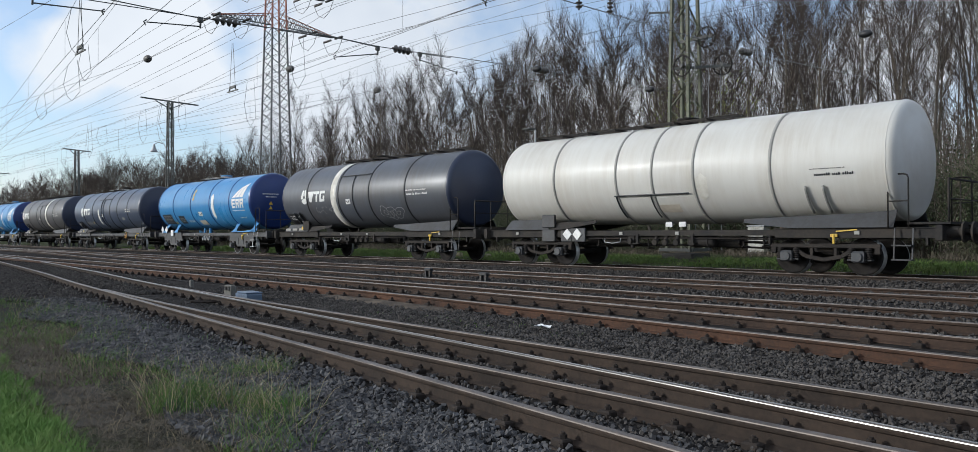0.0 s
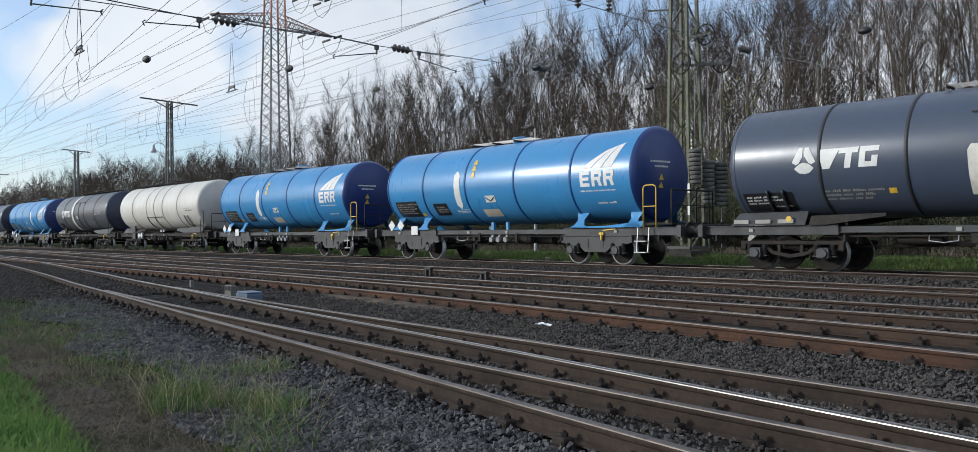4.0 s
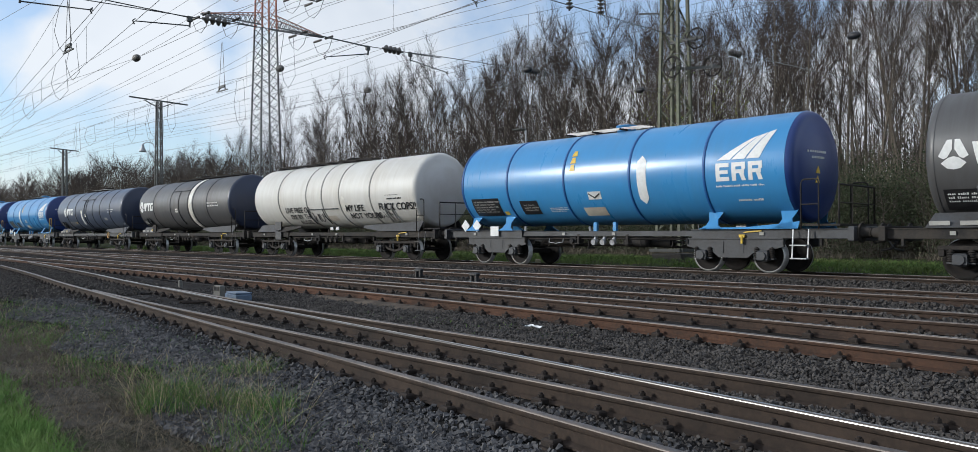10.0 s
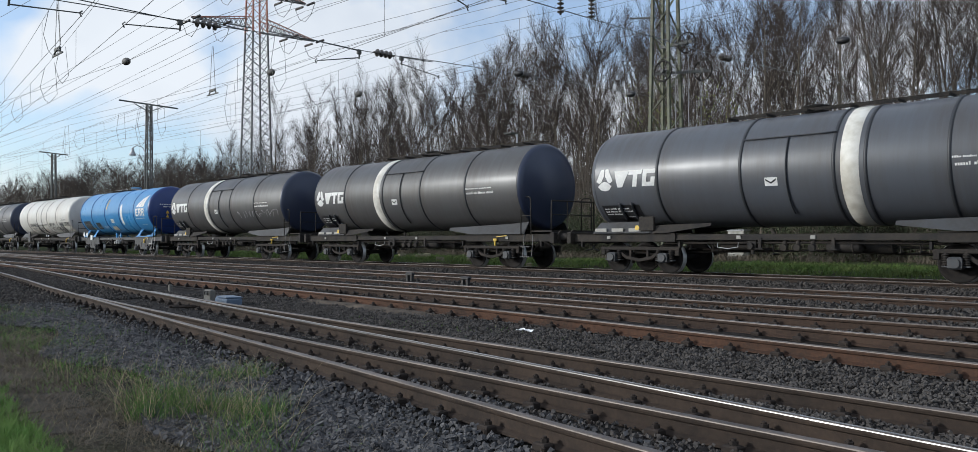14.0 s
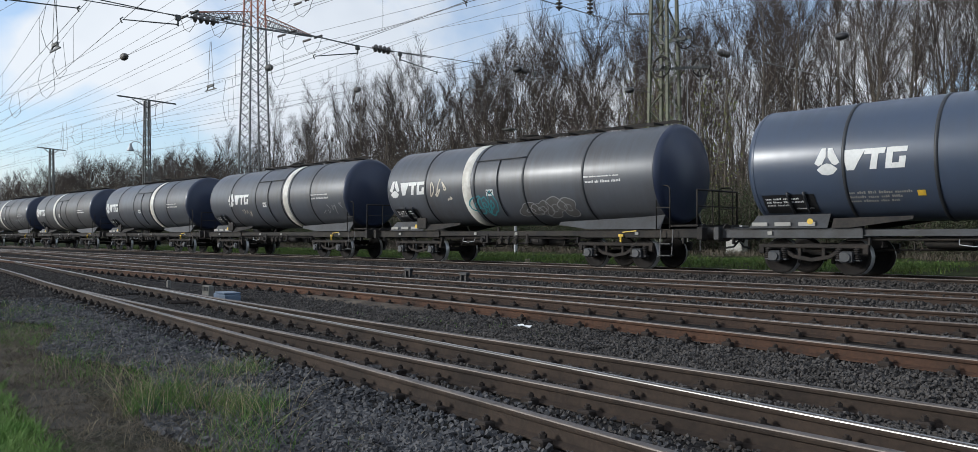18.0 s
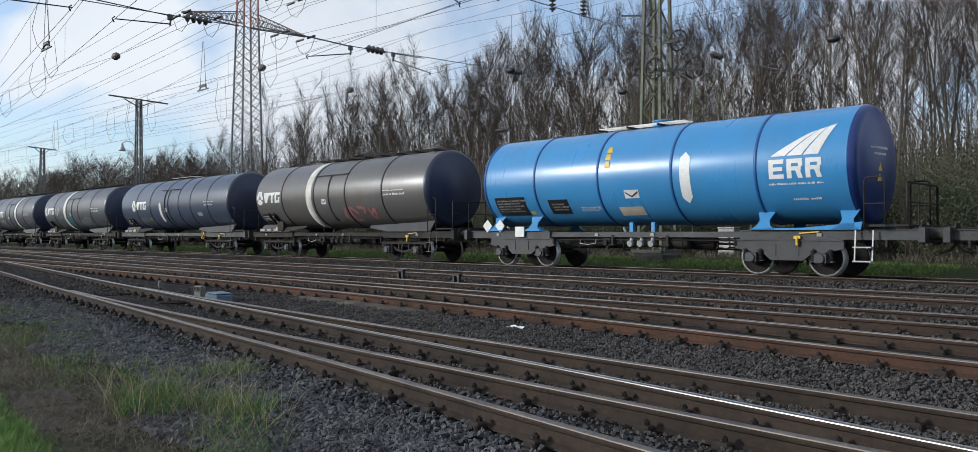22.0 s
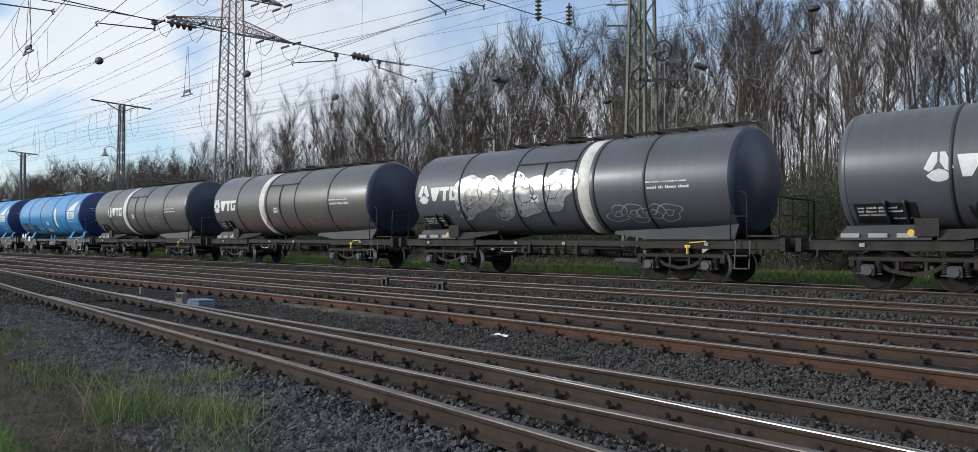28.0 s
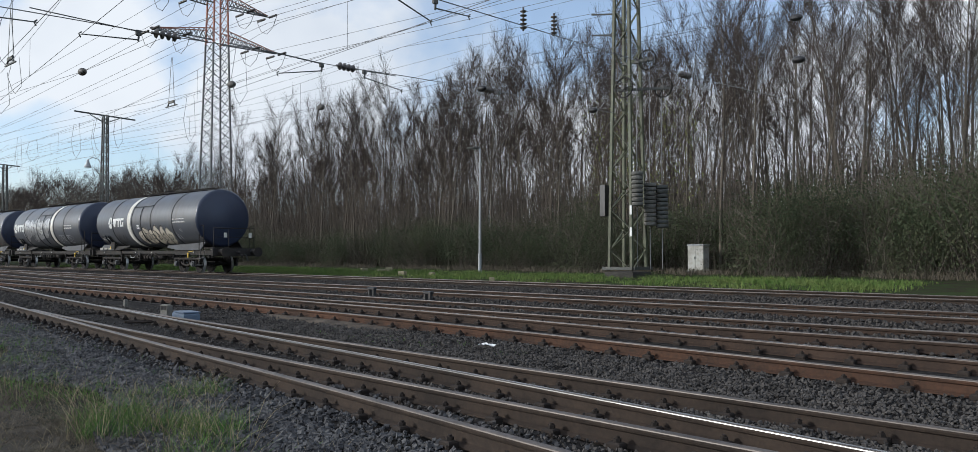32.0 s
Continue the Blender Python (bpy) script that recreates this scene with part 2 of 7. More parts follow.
MAT = {
    "blue": tank_paint("blue_tank_paint", (0.055, 0.245, 0.51), (0.065, 0.18, 0.33), 0.4, 0.28),
    "blue_end": tank_paint("navy_end_paint", (0.012, 0.035, 0.16), (0.02, 0.03, 0.07), 0.3, 0.35),
    "grey": tank_paint("grey_tank_paint", (0.082, 0.089, 0.103), (0.062, 0.056, 0.052), 0.8, 0.40),
    "brown_grey": tank_paint("grimy_grey_tank_paint", (0.080, 0.080, 0.081), (0.055, 0.048, 0.043), 0.95, 0.46),
    "rusty_grey": tank_paint("rust_stained_grey_tank_paint", (0.11, 0.107, 0.103), (0.09, 0.075, 0.066), 0.7, 0.33, (0.12, 0.08, 0.06)),
    "pale_grey": tank_paint("faded_grey_tank_paint", (0.118, 0.114, 0.110), (0.070, 0.061, 0.054), 0.9, 0.36),
    "navy": tank_paint("anthracite_blue_tank_paint", (0.055, 0.073, 0.112), (0.055, 0.062, 0.075), 0.5, 0.33),
    # shade and blue sky reflection put into the colour of the right-hand ends
    "shaded_end": tank_paint("shaded_grey_end_paint", (0.020, 0.029, 0.062), (0.026, 0.030, 0.044), 0.4, 0.36),
    "white": tank_paint("dirty_white_tank_paint", (0.60, 0.585, 0.54), (0.42, 0.37, 0.30), 0.6, 0.5),
    "ring": material("dark_ring_steel", (0.03, 0.032, 0.036), rough=0.5, grain=30),
    "ring_blue": material("blue_ring_steel", (0.02, 0.10, 0.30), rough=0.4, grain=30),
    "ring_white": material("grey_ring_steel", (0.33, 0.32, 0.29), rough=0.5, grain=30),
    "band": material("white_band_paint", (0.72, 0.70, 0.64), (0.5, 0.47, 0.4), rough=0.5, grain=5, big=1.2),
    "sign_white": material("white_lettering", (0.75, 0.75, 0.73), (0.6, 0.6, 0.57), rough=0.5, grain=12),
    "sign_black": material("black_plate", (0.02, 0.02, 0.022), rough=0.4, grain=20),
    "yellow": material("yellow_paint", (0.75, 0.50, 0.04), (0.5, 0.33, 0.05), rough=0.45, grain=15),
    "orange": material("orange_paint", (0.62, 0.33, 0.06), (0.4, 0.22, 0.06), rough=0.5, grain=15),
    "silver": material("silver_spray_paint", (0.60, 0.60, 0.60), (0.22, 0.22, 0.225), rough=0.3, metal=0.6, grain=4, big=1.0),
    "pink": material("pink_spray_paint", (0.34, 0.14, 0.14), (0.2, 0.095, 0.095), rough=0.5),
    "teal": material("teal_spray_paint", (0.06, 0.25, 0.27), (0.05, 0.17, 0.2), rough=0.5),
    "cream": material("cream_spray_paint", (0.55, 0.50, 0.41), (0.42, 0.37, 0.3), rough=0.5),
    "frame": material("underframe_grime", (0.022, 0.021, 0.021), (0.05, 0.043, 0.036), rough=0.75, grain=14, big=1.5, spec=0.2),
    "frame_grey": material("grey_underframe_paint", (0.046, 0.049, 0.054), (0.032, 0.03, 0.029), rough=0.6, grain=14, big=1.5),
    "bogie": material("bogie_brake_dust", (0.02, 0.0185, 0.0175), (0.045, 0.037, 0.031), rough=0.8, grain=18, big=2.5, spec=0.2),
    "wheel": material("wheel_steel_grime", (0.012, 0.011, 0.011), (0.02, 0.017, 0.015), rough=0.8, spec=0.2, grain=16),
    "tread": material("polished_tyre_steel", (0.55, 0.55, 0.54), (0.3, 0.29, 0.28), rough=0.35, metal=0.6, grain=22),
    "steel": material("bare_steel", (0.28, 0.28, 0.28), (0.16, 0.15, 0.14), rough=0.45, metal=0.8, grain=22),
    "galv": material("galvanised_steel", (0.42, 0.43, 0.44), (0.3, 0.3, 0.3), rough=0.5, metal=0.5, grain=14),
    "rail_side": material("rusty_rail_web", (0.027, 0.021, 0.0175), (0.058, 0.042, 0.032), rough=0.85, grain=24, big=1.2, bump=0.3, spec=0.2),
    "rail_orange": material("fresh_rust_rail_web", (0.092, 0.047, 0.029), (0.04, 0.028, 0.022), rough=0.85, grain=24, big=0.8, bump=0.3, spec=0.2),
    "rail_brown": material("brown_rust_rail_web", (0.062, 0.040, 0.029), (0.032, 0.024, 0.020), rough=0.85, grain=24, big=0.9, bump=0.3, spec=0.2),
    "rail_head": material("polished_rail_head", (0.72, 0.70, 0.68), (0.52, 0.50, 0.47), rough=0.36, metal=1.0, grain=20, big=2.0, bump=0.02),
    "rail_corner": material("worn_rail_corner", (0.15, 0.146, 0.14), (0.10, 0.096, 0.09), rough=0.34, metal=1.0, grain=20, big=2.0, bump=0.02),
    "rail_dull": material("dull_rail_head", (0.075, 0.062, 0.054), (0.16, 0.135, 0.118), rough=0.48, metal=0.4, grain=20, big=1.5, bump=0.05),
    "sleeper": material("tarred_timber", (0.02, 0.018, 0.017), (0.036, 0.031, 0.027), rough=0.9, grain=10, big=2.5, bump=0.5, per_piece=0.25, spec=0.2),
    "fast": material("rusty_fastening", (0.025, 0.021, 0.019), (0.045, 0.034, 0.027), rough=0.85, grain=30, big=6, spec=0.2),
    "stone": material("basalt_ballast", (0.036, 0.035, 0.037), (0.130, 0.127, 0.128), rough=0.9, grain=9, big=4.5, bump=0.3, spread=(0.28, 0.72), spec=0.2),
    "stone_mixed": material("dirty_fine_ballast", (0.030, 0.027, 0.025), (0.115, 0.105, 0.097), rough=0.9, grain=9, big=4.5, bump=0.3, spread=(0.28, 0.72), spec=0.2),
    "stone_brown": material("dusty_brown_ballast", (0.026, 0.023, 0.0215), (0.085, 0.077, 0.07), rough=0.9, grain=9, big=4.5, bump=0.3, spread=(0.28, 0.72), spec=0.2),
    "trunk": material("bark", (0.175, 0.148, 0.118), (0.08, 0.067, 0.055), rough=0.9, grain=9, big=0.8, bump=0.4, spec=0.2),
    "twig": material("twigs", (0.055, 0.045, 0.039), (0.095, 0.075, 0.062), rough=0.9, grain=3, big=0.3, bump=0, spec=0.2),
    "sapling": material("sapling_bark", (0.19, 0.16, 0.13), (0.08, 0.066, 0.055), rough=0.9, grain=3, big=0.5, bump=0, spec=0.2),
    "bud": material("spring_buds", (0.22, 0.24, 0.05), (0.15, 0.17, 0.05), rough=0.8, bump=0),
    "ivy": material("bramble_leaves", (0.036, 0.055, 0.024), (0.082, 0.082, 0.045), rough=0.7, grain=3, big=0.5, bump=0, spec=0.25),
    "new_leaf": material("spring_shrub_leaves", (0.14, 0.155, 0.085), (0.20, 0.195, 0.12), rough=0.75, grain=3, big=0.5, bump=0, spec=0.2),
    "grass": material("grass_blades", (0.10, 0.205, 0.04), (0.16, 0.24, 0.065), rough=0.7, grain=4, big=1.2, bump=0, spec=0.2),
    "tuft": material("weedy_grass_blades", (0.07, 0.155, 0.03), (0.13, 0.18, 0.055), rough=0.75, grain=4, big=2.2, bump=0, spec=0.2),
    "leaf_litter": material("dead_leaves", (0.08, 0.066, 0.048), (0.17, 0.145, 0.108), rough=0.9, grain=6, big=2.0, bump=0, spec=0.2),
    "straw": material("dry_grass", (0.34, 0.28, 0.17), (0.22, 0.18, 0.11), rough=0.8, grain=4, big=0.6, bump=0, spec=0.2),
    "verge": material("shaded_verge_grass", (0.082, 0.145, 0.03), (0.135, 0.16, 0.05), rough=0.8, grain=4, big=0.6, bump=0, spec=0.2),
    "slab": material("old_concrete_slab", (0.026, 0.022, 0.019), (0.055, 0.048, 0.041), rough=0.95, grain=14, big=3.6, bump=0.8, per_piece=0.2, spec=0.2),
    "mast": material("green_mast_paint", (0.10, 0.11, 0.06), (0.06, 0.06, 0.038), rough=0.6, grain=12, big=1.5),
    "mast_dark": material("grey_mast_steel", (0.085, 0.088, 0.08), (0.06, 0.06, 0.055), rough=0.6, grain=12),
    "pylon": material("weathered_pylon_steel", (0.13, 0.132, 0.135), (0.085, 0.085, 0.085), rough=0.6, grain=6),
    "pylon_red": material("faded_red_pylon_paint", (0.42, 0.15, 0.09), (0.33, 0.16, 0.12), rough=0.6, grain=6),
    "wire": material("copper_wire_patina", (0.11, 0.11, 0.115), (0.15, 0.145, 0.135), rough=0.5, metal=0.6, bump=0),
    "insul": material("brown_glazed_porcelain", (0.085, 0.074, 0.066), (0.11, 0.10, 0.09), rough=0.25, grain=9),
    "pod": material("weathered_insulator", (0.13, 0.122, 0.11), (0.075, 0.07, 0.064), rough=0.6, grain=9),
    "block": material("lichened_concrete", (0.30, 0.27, 0.17), (0.16, 0.14, 0.10), rough=0.9, grain=9, big=3, bump=0.3, spec=0.2),
    "sand": material("trodden_sandy_dirt", (0.13, 0.105, 0.08), (0.06, 0.05, 0.041), rough=0.95, grain=16, big=2.2, bump=0.5, spec=0.1),
    "concrete_dark": material("sooty_concrete", (0.075, 0.07, 0.062), (0.04, 0.037, 0.033), rough=0.9, grain=12, bump=0.4, spec=0.2),
    "concrete": material("mast_foot_concrete", (0.17, 0.165, 0.15), (0.10, 0.095, 0.085), rough=0.9, grain=12, bump=0.4, spec=0.2),
    "cab": material("grey_cabinet_plastic", (0.38, 0.375, 0.345), (0.22, 0.21, 0.175), rough=0.55, grain=5, big=1.6, spread=(0.4, 0.66)),
    "box_blue": material("blue_grey_cast_box", (0.10, 0.145, 0.215), (0.075, 0.10, 0.135), rough=0.45, grain=10),
    "paper": material("crumpled_paper", (0.8, 0.8, 0.8), (0.65, 0.65, 0.65), rough=0.8, grain=20),
}


def ground_material():
    """Ballast, weedy verge and woodland floor, told apart by the plan."""
    m = bpy.data.materials.new("ballast_and_verge")
    m.use_nodes = True
    n, l = m.node_tree.nodes, m.node_tree.links
    b = n["Principled BSDF"]
    b.inputs["Roughness"].default_value = 1.0
    b.inputs["Specular IOR Level"].default_value = 0.05
    co = n.new("ShaderNodeTexCoord")
    vo = n.new("ShaderNodeTexVoronoi")
    vo.inputs["Scale"].default_value = 17.0
    l.new(co.outputs["Object"], vo.inputs["Vector"])
    bw = n.new("ShaderNodeRGBToBW")
    l.new(vo.outputs["Color"], bw.inputs["Color"])
    cr = n.new("ShaderNodeValToRGB")
    cr.color_ramp.elements[0].position, cr.color_ramp.elements[0].color = 0.1, (0.014, 0.0135, 0.0135, 1)
    cr.color_ramp.elements[1].position, cr.color_ramp.elements[1].color = 0.9, (0.046, 0.043, 0.042, 1)
    l.new(bw.outputs["Val"], cr.inputs["Fac"])
    big = n.new("ShaderNodeTexNoise")
    big.inputs["Scale"].default_value, big.inputs["Detail"].default_value = 0.35, 8.0
    l.new(co.outputs["Object"], big.inputs["Vector"])
    br = n.new("ShaderNodeValToRGB")
    br.color_ramp.elements[0].position, br.color_ramp.elements[0].color = 0.42, (0, 0, 0, 1)
    br.color_ramp.elements[1].position, br.color_ramp.elements[1].color = 0.66, (0.8, 0.8, 0.8, 1)
    l.new(big.outputs["Fac"], br.inputs["Fac"])
    m1 = n.new("ShaderNodeMix")
    m1.data_type = "RGBA"
    m1.inputs["B"].default_value = (0.024, 0.02, 0.017, 1)
    l.new(br.outputs["Color"], m1.inputs["Factor"])
    l.new(cr.outputs["Color"], m1.inputs["A"])
    at = n.new("ShaderNodeAttribute")
    at.attribute_name = "verge"
    gn = n.new("ShaderNodeTexNoise")
    gn.inputs["Scale"].default_value, gn.inputs["Detail"].default_value = 1.3, 9.0
    l.new(co.outputs["Object"], gn.inputs["Vector"])
    gr = n.new("ShaderNodeValToRGB")
    gr.color_ramp.elements[0].position, gr.color_ramp.elements[0].color = 0.35, (0.040, 0.032, 0.023, 1)
    gr.color_ramp.elements[1].position, gr.color_ramp.elements[1].color = 0.62, (0.040, 0.058, 0.02, 1)
    l.new(gn.outputs["Fac"], gr.inputs["Fac"])
    m2 = n.new("ShaderNodeMix")
    m2.data_type = "RGBA"
    l.new(at.outputs["Fac"], m2.inputs["Factor"])
    l.new(m1.outputs["Result"], m2.inputs["A"])
    l.new(gr.outputs["Color"], m2.inputs["B"])
    l.new(m2.outputs["Result"], b.inputs["Base Color"])
    bp = n.new("ShaderNodeBump")
    bp.inputs["Strength"].default_value, bp.inputs["Distance"].default_value = 0.7, 0.02
    l.new(vo.outputs["Distance"], bp.inputs["Height"])
    bp.invert = True
    l.new(bp.outputs["Normal"], b.inputs["Normal"])
    return m


MAT["ground"] = ground_material()

# ---- mesh tools ----
class Shape:
    """Collects vertices and faces for one mesh; slots tells faces' material index."""

    def __init__(self):
        self.v, self.f, self.s, self.smooth = [], [], [], []

    def add(self, verts, faces, slot=0, smooth=False):
        o = len(self.v)
        self.v.extend(verts)
        self.f.extend([tuple(i + o for i in f) for f in faces])
        self.s.extend([slot] * len(faces))
        self.smooth.extend([smooth] * len(faces))
        return self

    def box(self, c, size, slot=0, bevel=0.0, m=None):
        x, y, z = (s / 2 for s in size)
        b = min(bevel, x * 0.9, y * 0.9, z * 0.9)
        if b <= 0:
            vs = [(i * x, j * y, k * z) for i in (-1, 1) for j in (-1, 1) for k in (-1, 1)]
            fs = [(0, 1, 3, 2), (4, 6, 7, 5), (0, 4, 5, 1), (2, 3, 7, 6), (0, 2, 6, 4), (1, 5, 7, 3)]
        else:
            vs, fs = [], []
            for k, (zz, inset) in enumerate(((-z, b), (-z + b, 0), (z - b, 0), (z, b))):
                for i, j in ((-1, -1), (1, -1), (1, 1), (-1, 1)):
                    vs.append((i * (x - inset), j * (y - inset), zz))
            for k in range(3):
                for i in range(4):
                    fs.append((4 * k + i, 4 * k + (i + 1) % 4, 4 * k + 4 + (i + 1) % 4, 4 * k + 4 + i))
            fs += [(3, 2, 1, 0), (12, 13, 14, 15)]
        if m is not None:
            vs = [tuple(m @ Vector(p)) for p in vs]
        return self.add([(p[0] + c[0], p[1] + c[1], p[2] + c[2]) for p in vs], fs, slot)

    def rod(self, a, b, r, r2=None, n=8, slot=0, caps=True, smooth=True):
        a, b = Vector(a), Vector(b)
        r2 = r if r2 is None else r2
        d = (b - a).normalized()
        u = d.orthogonal().normalized()
        w = d.cross(u)
        vs = []
        for p, q in ((a, r), (b, r2)):
            for i in range(n):
                t = 2 * math.pi * i / n
                vs.append(tuple(p + (u * math.cos(t) + w * math.sin(t)) * q))
        fs = [(i, (i + 1) % n, n + (i + 1) % n, n + i) for i in range(n)]
        self.add(vs, fs, slot, smooth)
        if caps:
            self.add(vs, [tuple(range(n - 1, -1, -1)), tuple(range(n, 2 * n))], slot)
        return self

    def bar(self, a, b, w, h, slot=0, up=(0, 0, 1)):
        """A rectangular bar from a to b."""
        a, b = Vector(a), Vector(b)
        d = (b - a).normalized()
        s = d.cross(Vector(up))
        s = s.normalized() if s.length > 1e-4 else d.orthogonal().normalized()
        t = s.cross(d)
        vs = [tuple(p + s * i * w / 2 + t * j * h / 2) for p in (a, b) for i, j in ((-1, -1), (1, -1), (1, 1), (-1, 1))]
        return self.add(vs, [(0, 1, 2, 3), (7, 6, 5, 4), (0, 4, 5, 1), (1, 5, 6, 2), (2, 6, 7, 3), (3, 7, 4, 0)], slot)

    def pipe(self, pts, r, n=6, slot=0):
        pts = [Vector(p) for p in pts]
        vs, fs = [], []
        prev = None
        for i, p in enumerate(pts):
            d = (pts[min(i + 1, len(pts) - 1)] - pts[max(i - 1, 0)]).normalized()
            if prev is None:
                u = d.orthogonal().normalized()
            else:
                u = (prev - d * prev.dot(d)).normalized()
            prev = u
            w = d.cross(u)
            for k in range(n):
                t = 2 * math.pi * k / n
                vs.append(tuple(p + (u * math.cos(t) + w * math.sin(t)) * r))
        for i in range(len(pts) - 1):
            for k in range(n):
                fs.append((i * n + k, i * n + (k + 1) % n, (i + 1) * n + (k + 1) % n, (i + 1) * n + k))
        fs += [tuple(range(n - 1, -1, -1)), tuple((len(pts) - 1) * n + k for k in range(n))]
        return self.add(vs, fs, slot, True)

    def lathe(self, prof, axis="x", n=40, slot=0, smooth=True, slots=None, a0=0.0, a1=2 * math.pi, centre=(0, 0, 0)):
        """prof: rows of (along, radius)."""
        full = abs(a1 - a0 - 2 * math.pi) < 1e-6
        k = n if full else n + 1
        vs = []
        for q, r in prof:
            for i in range(k):
                t = a0 + (a1 - a0) * i / n
                c, s = r * math.cos(t), r * math.sin(t)
                p = {"x": (q, c, s), "y": (c, q, s), "z": (c, s, q)}[axis]
                vs.append((p[0] + centre[0], p[1] + centre[1], p[2] + centre[2]))
        for j in range(len(prof) - 1):
            fs = [(j * k + i, j * k + (i + 1) % k, (j + 1) * k + (i + 1) % k, (j + 1) * k + i) for i in range(n)]
            o = slots[j] if slots else slot
            self.f.extend([tuple(x + len(self.v) for x in f) for f in fs])
            self.s.extend([o] * n)
            self.smooth.extend([smooth] * n)
        self.v.extend(vs)
        return self

    def mesh(self, name, mats):
        me = bpy.data.meshes.new(name)
        me.from_pydata(self.v, [], self.f)
        for m in mats:
            me.materials.append(m)
        me.polygons.foreach_set("use_smooth", self.smooth)
        if len(mats) > 1:
            me.polygons.foreach_set("material_index", self.s)
        me.update()
        return me


def part(name, shape, mats, parent=None, label="", at=None):
    """Links a shape as one mesh object, under parent where given."""
    mats = mats if isinstance(mats, (list, tuple)) else [mats]
    ob = new(name, shape if isinstance(shape, bpy.types.Mesh) else shape.mesh(name, mats))
    if parent is not None:
        ob.parent = parent
    if at is not None:
        ob.matrix_basis = at if isinstance(at, Matrix) else Matrix.Translation(at)
    if label:
        ob["label"] = label
    return ob


def thing(name, label, category, group="", at=None, kind=""):
    ob = new(name)
    ob.empty_display_size = 0.3
    if at is not None:
        ob.matrix_basis = at if isinstance(at, Matrix) else Matrix.Translation(at)
    return tagged(ob, label, category, group, kind)


def smooth_line(table, x0, x1, step=1.0, soft=3):
    xs = np.arange(x0, x1 + step / 2, step)
    ys = np.interp(xs, [p[0] for p in table], [p[1] for p in table])
    k = np.exp(-0.5 * (np.arange(-3 * soft, 3 * soft + 1) / soft) ** 2)
    k /= k.sum()
    slope0, slope1 = ys[1] - ys[0], ys[-1] - ys[-2]
    pad = 3 * soft
    ext = np.concatenate([ys[0] + slope0 * np.arange(-pad, 0), ys, ys[-1] + slope1 * np.arange(1, pad + 1)])
    return xs, np.convolve(ext, k, "valid")


def rail_z(y):
    """Height of the rail heads above the verge, rising towards the far line."""
    return 0.20 + 0.20 * float(np.clip((y - 6) / 14, 0, 1))


def ground_z(x, y):
    if y < 4.2:
        z = 0.02 - 0.06 * min(1, max(0, (4.2 - y) / 1.6))
    else:
        z = rail_z(y) - 0.175 + 0.05 * float(np.clip((y - 11.4) / 1.2, 0, 1))
    if y > 23:
        z = 0.225 + 0.05 * min(1, (y - 23) / 4)
    if y > 42:
        z += 0.03 * min(60, y - 42)
    return z


# ---- ground ----
def build_ground():
    def axis(lo, hi, dense0, dense1, step, grow):
        out, a = [], dense0
        while a <= dense1:
            out.append(a)
            a += step
        s, a = step, dense1
        while a < hi:
            s *= grow
            a += s
            out.append(min(a, hi))
        s, a, left = step, dense0, []
        while a > lo:
            s *= grow
            a -= s
            left.append(max(a, lo))
        return left[::-1] + out

    xs = axis(-2500, 2500, -16, 1, 0.16, 1.06)
    ys = axis(-1500, 3000, -0.5, 6.5, 0.16, 1.05)
    vs, verge = [], []
    for y in ys:
        for x in xs:
            nz = noise.noise((x * 0.8, y * 0.8, 0)) * 0.03 + noise.noise((x * 3.1, y * 3.1, 4)) * 0.015
            if 2.6 < y < 23:
                nz *= 0.6
            vs.append((x, y, ground_z(x, y) + nz))
            patch = noise.noise((x * 0.55, y * 0.9, 9)) * 0.5
            v = 0.0
            if y < 2.7:
                v = min(1, max(0, (2.7 - y) / 0.9 + patch))
            elif y < 4.0:
                v = min(0.6, max(0, 0.15 + patch))
            if y > 23.2:
                v = min(1, (y - 23.2) / 1.0)
            verge.append(v)
    w = len(xs)
    fs = [(j * w + i, j * w + i + 1, (j + 1) * w + i + 1, (j + 1) * w + i) for j in range(len(ys) - 1) for i in range(w - 1)]
    sh = Shape().add(vs, fs, 0, True)
    g = part("ground", sh, MAT["ground"])
    at = g.data.attributes.new("verge", "FLOAT", "POINT")
    at.data.foreach_set("value", verge)
    tagged(g, "grey basalt ballast with a weedy grass verge", "ground", kind="structure")


build_ground()

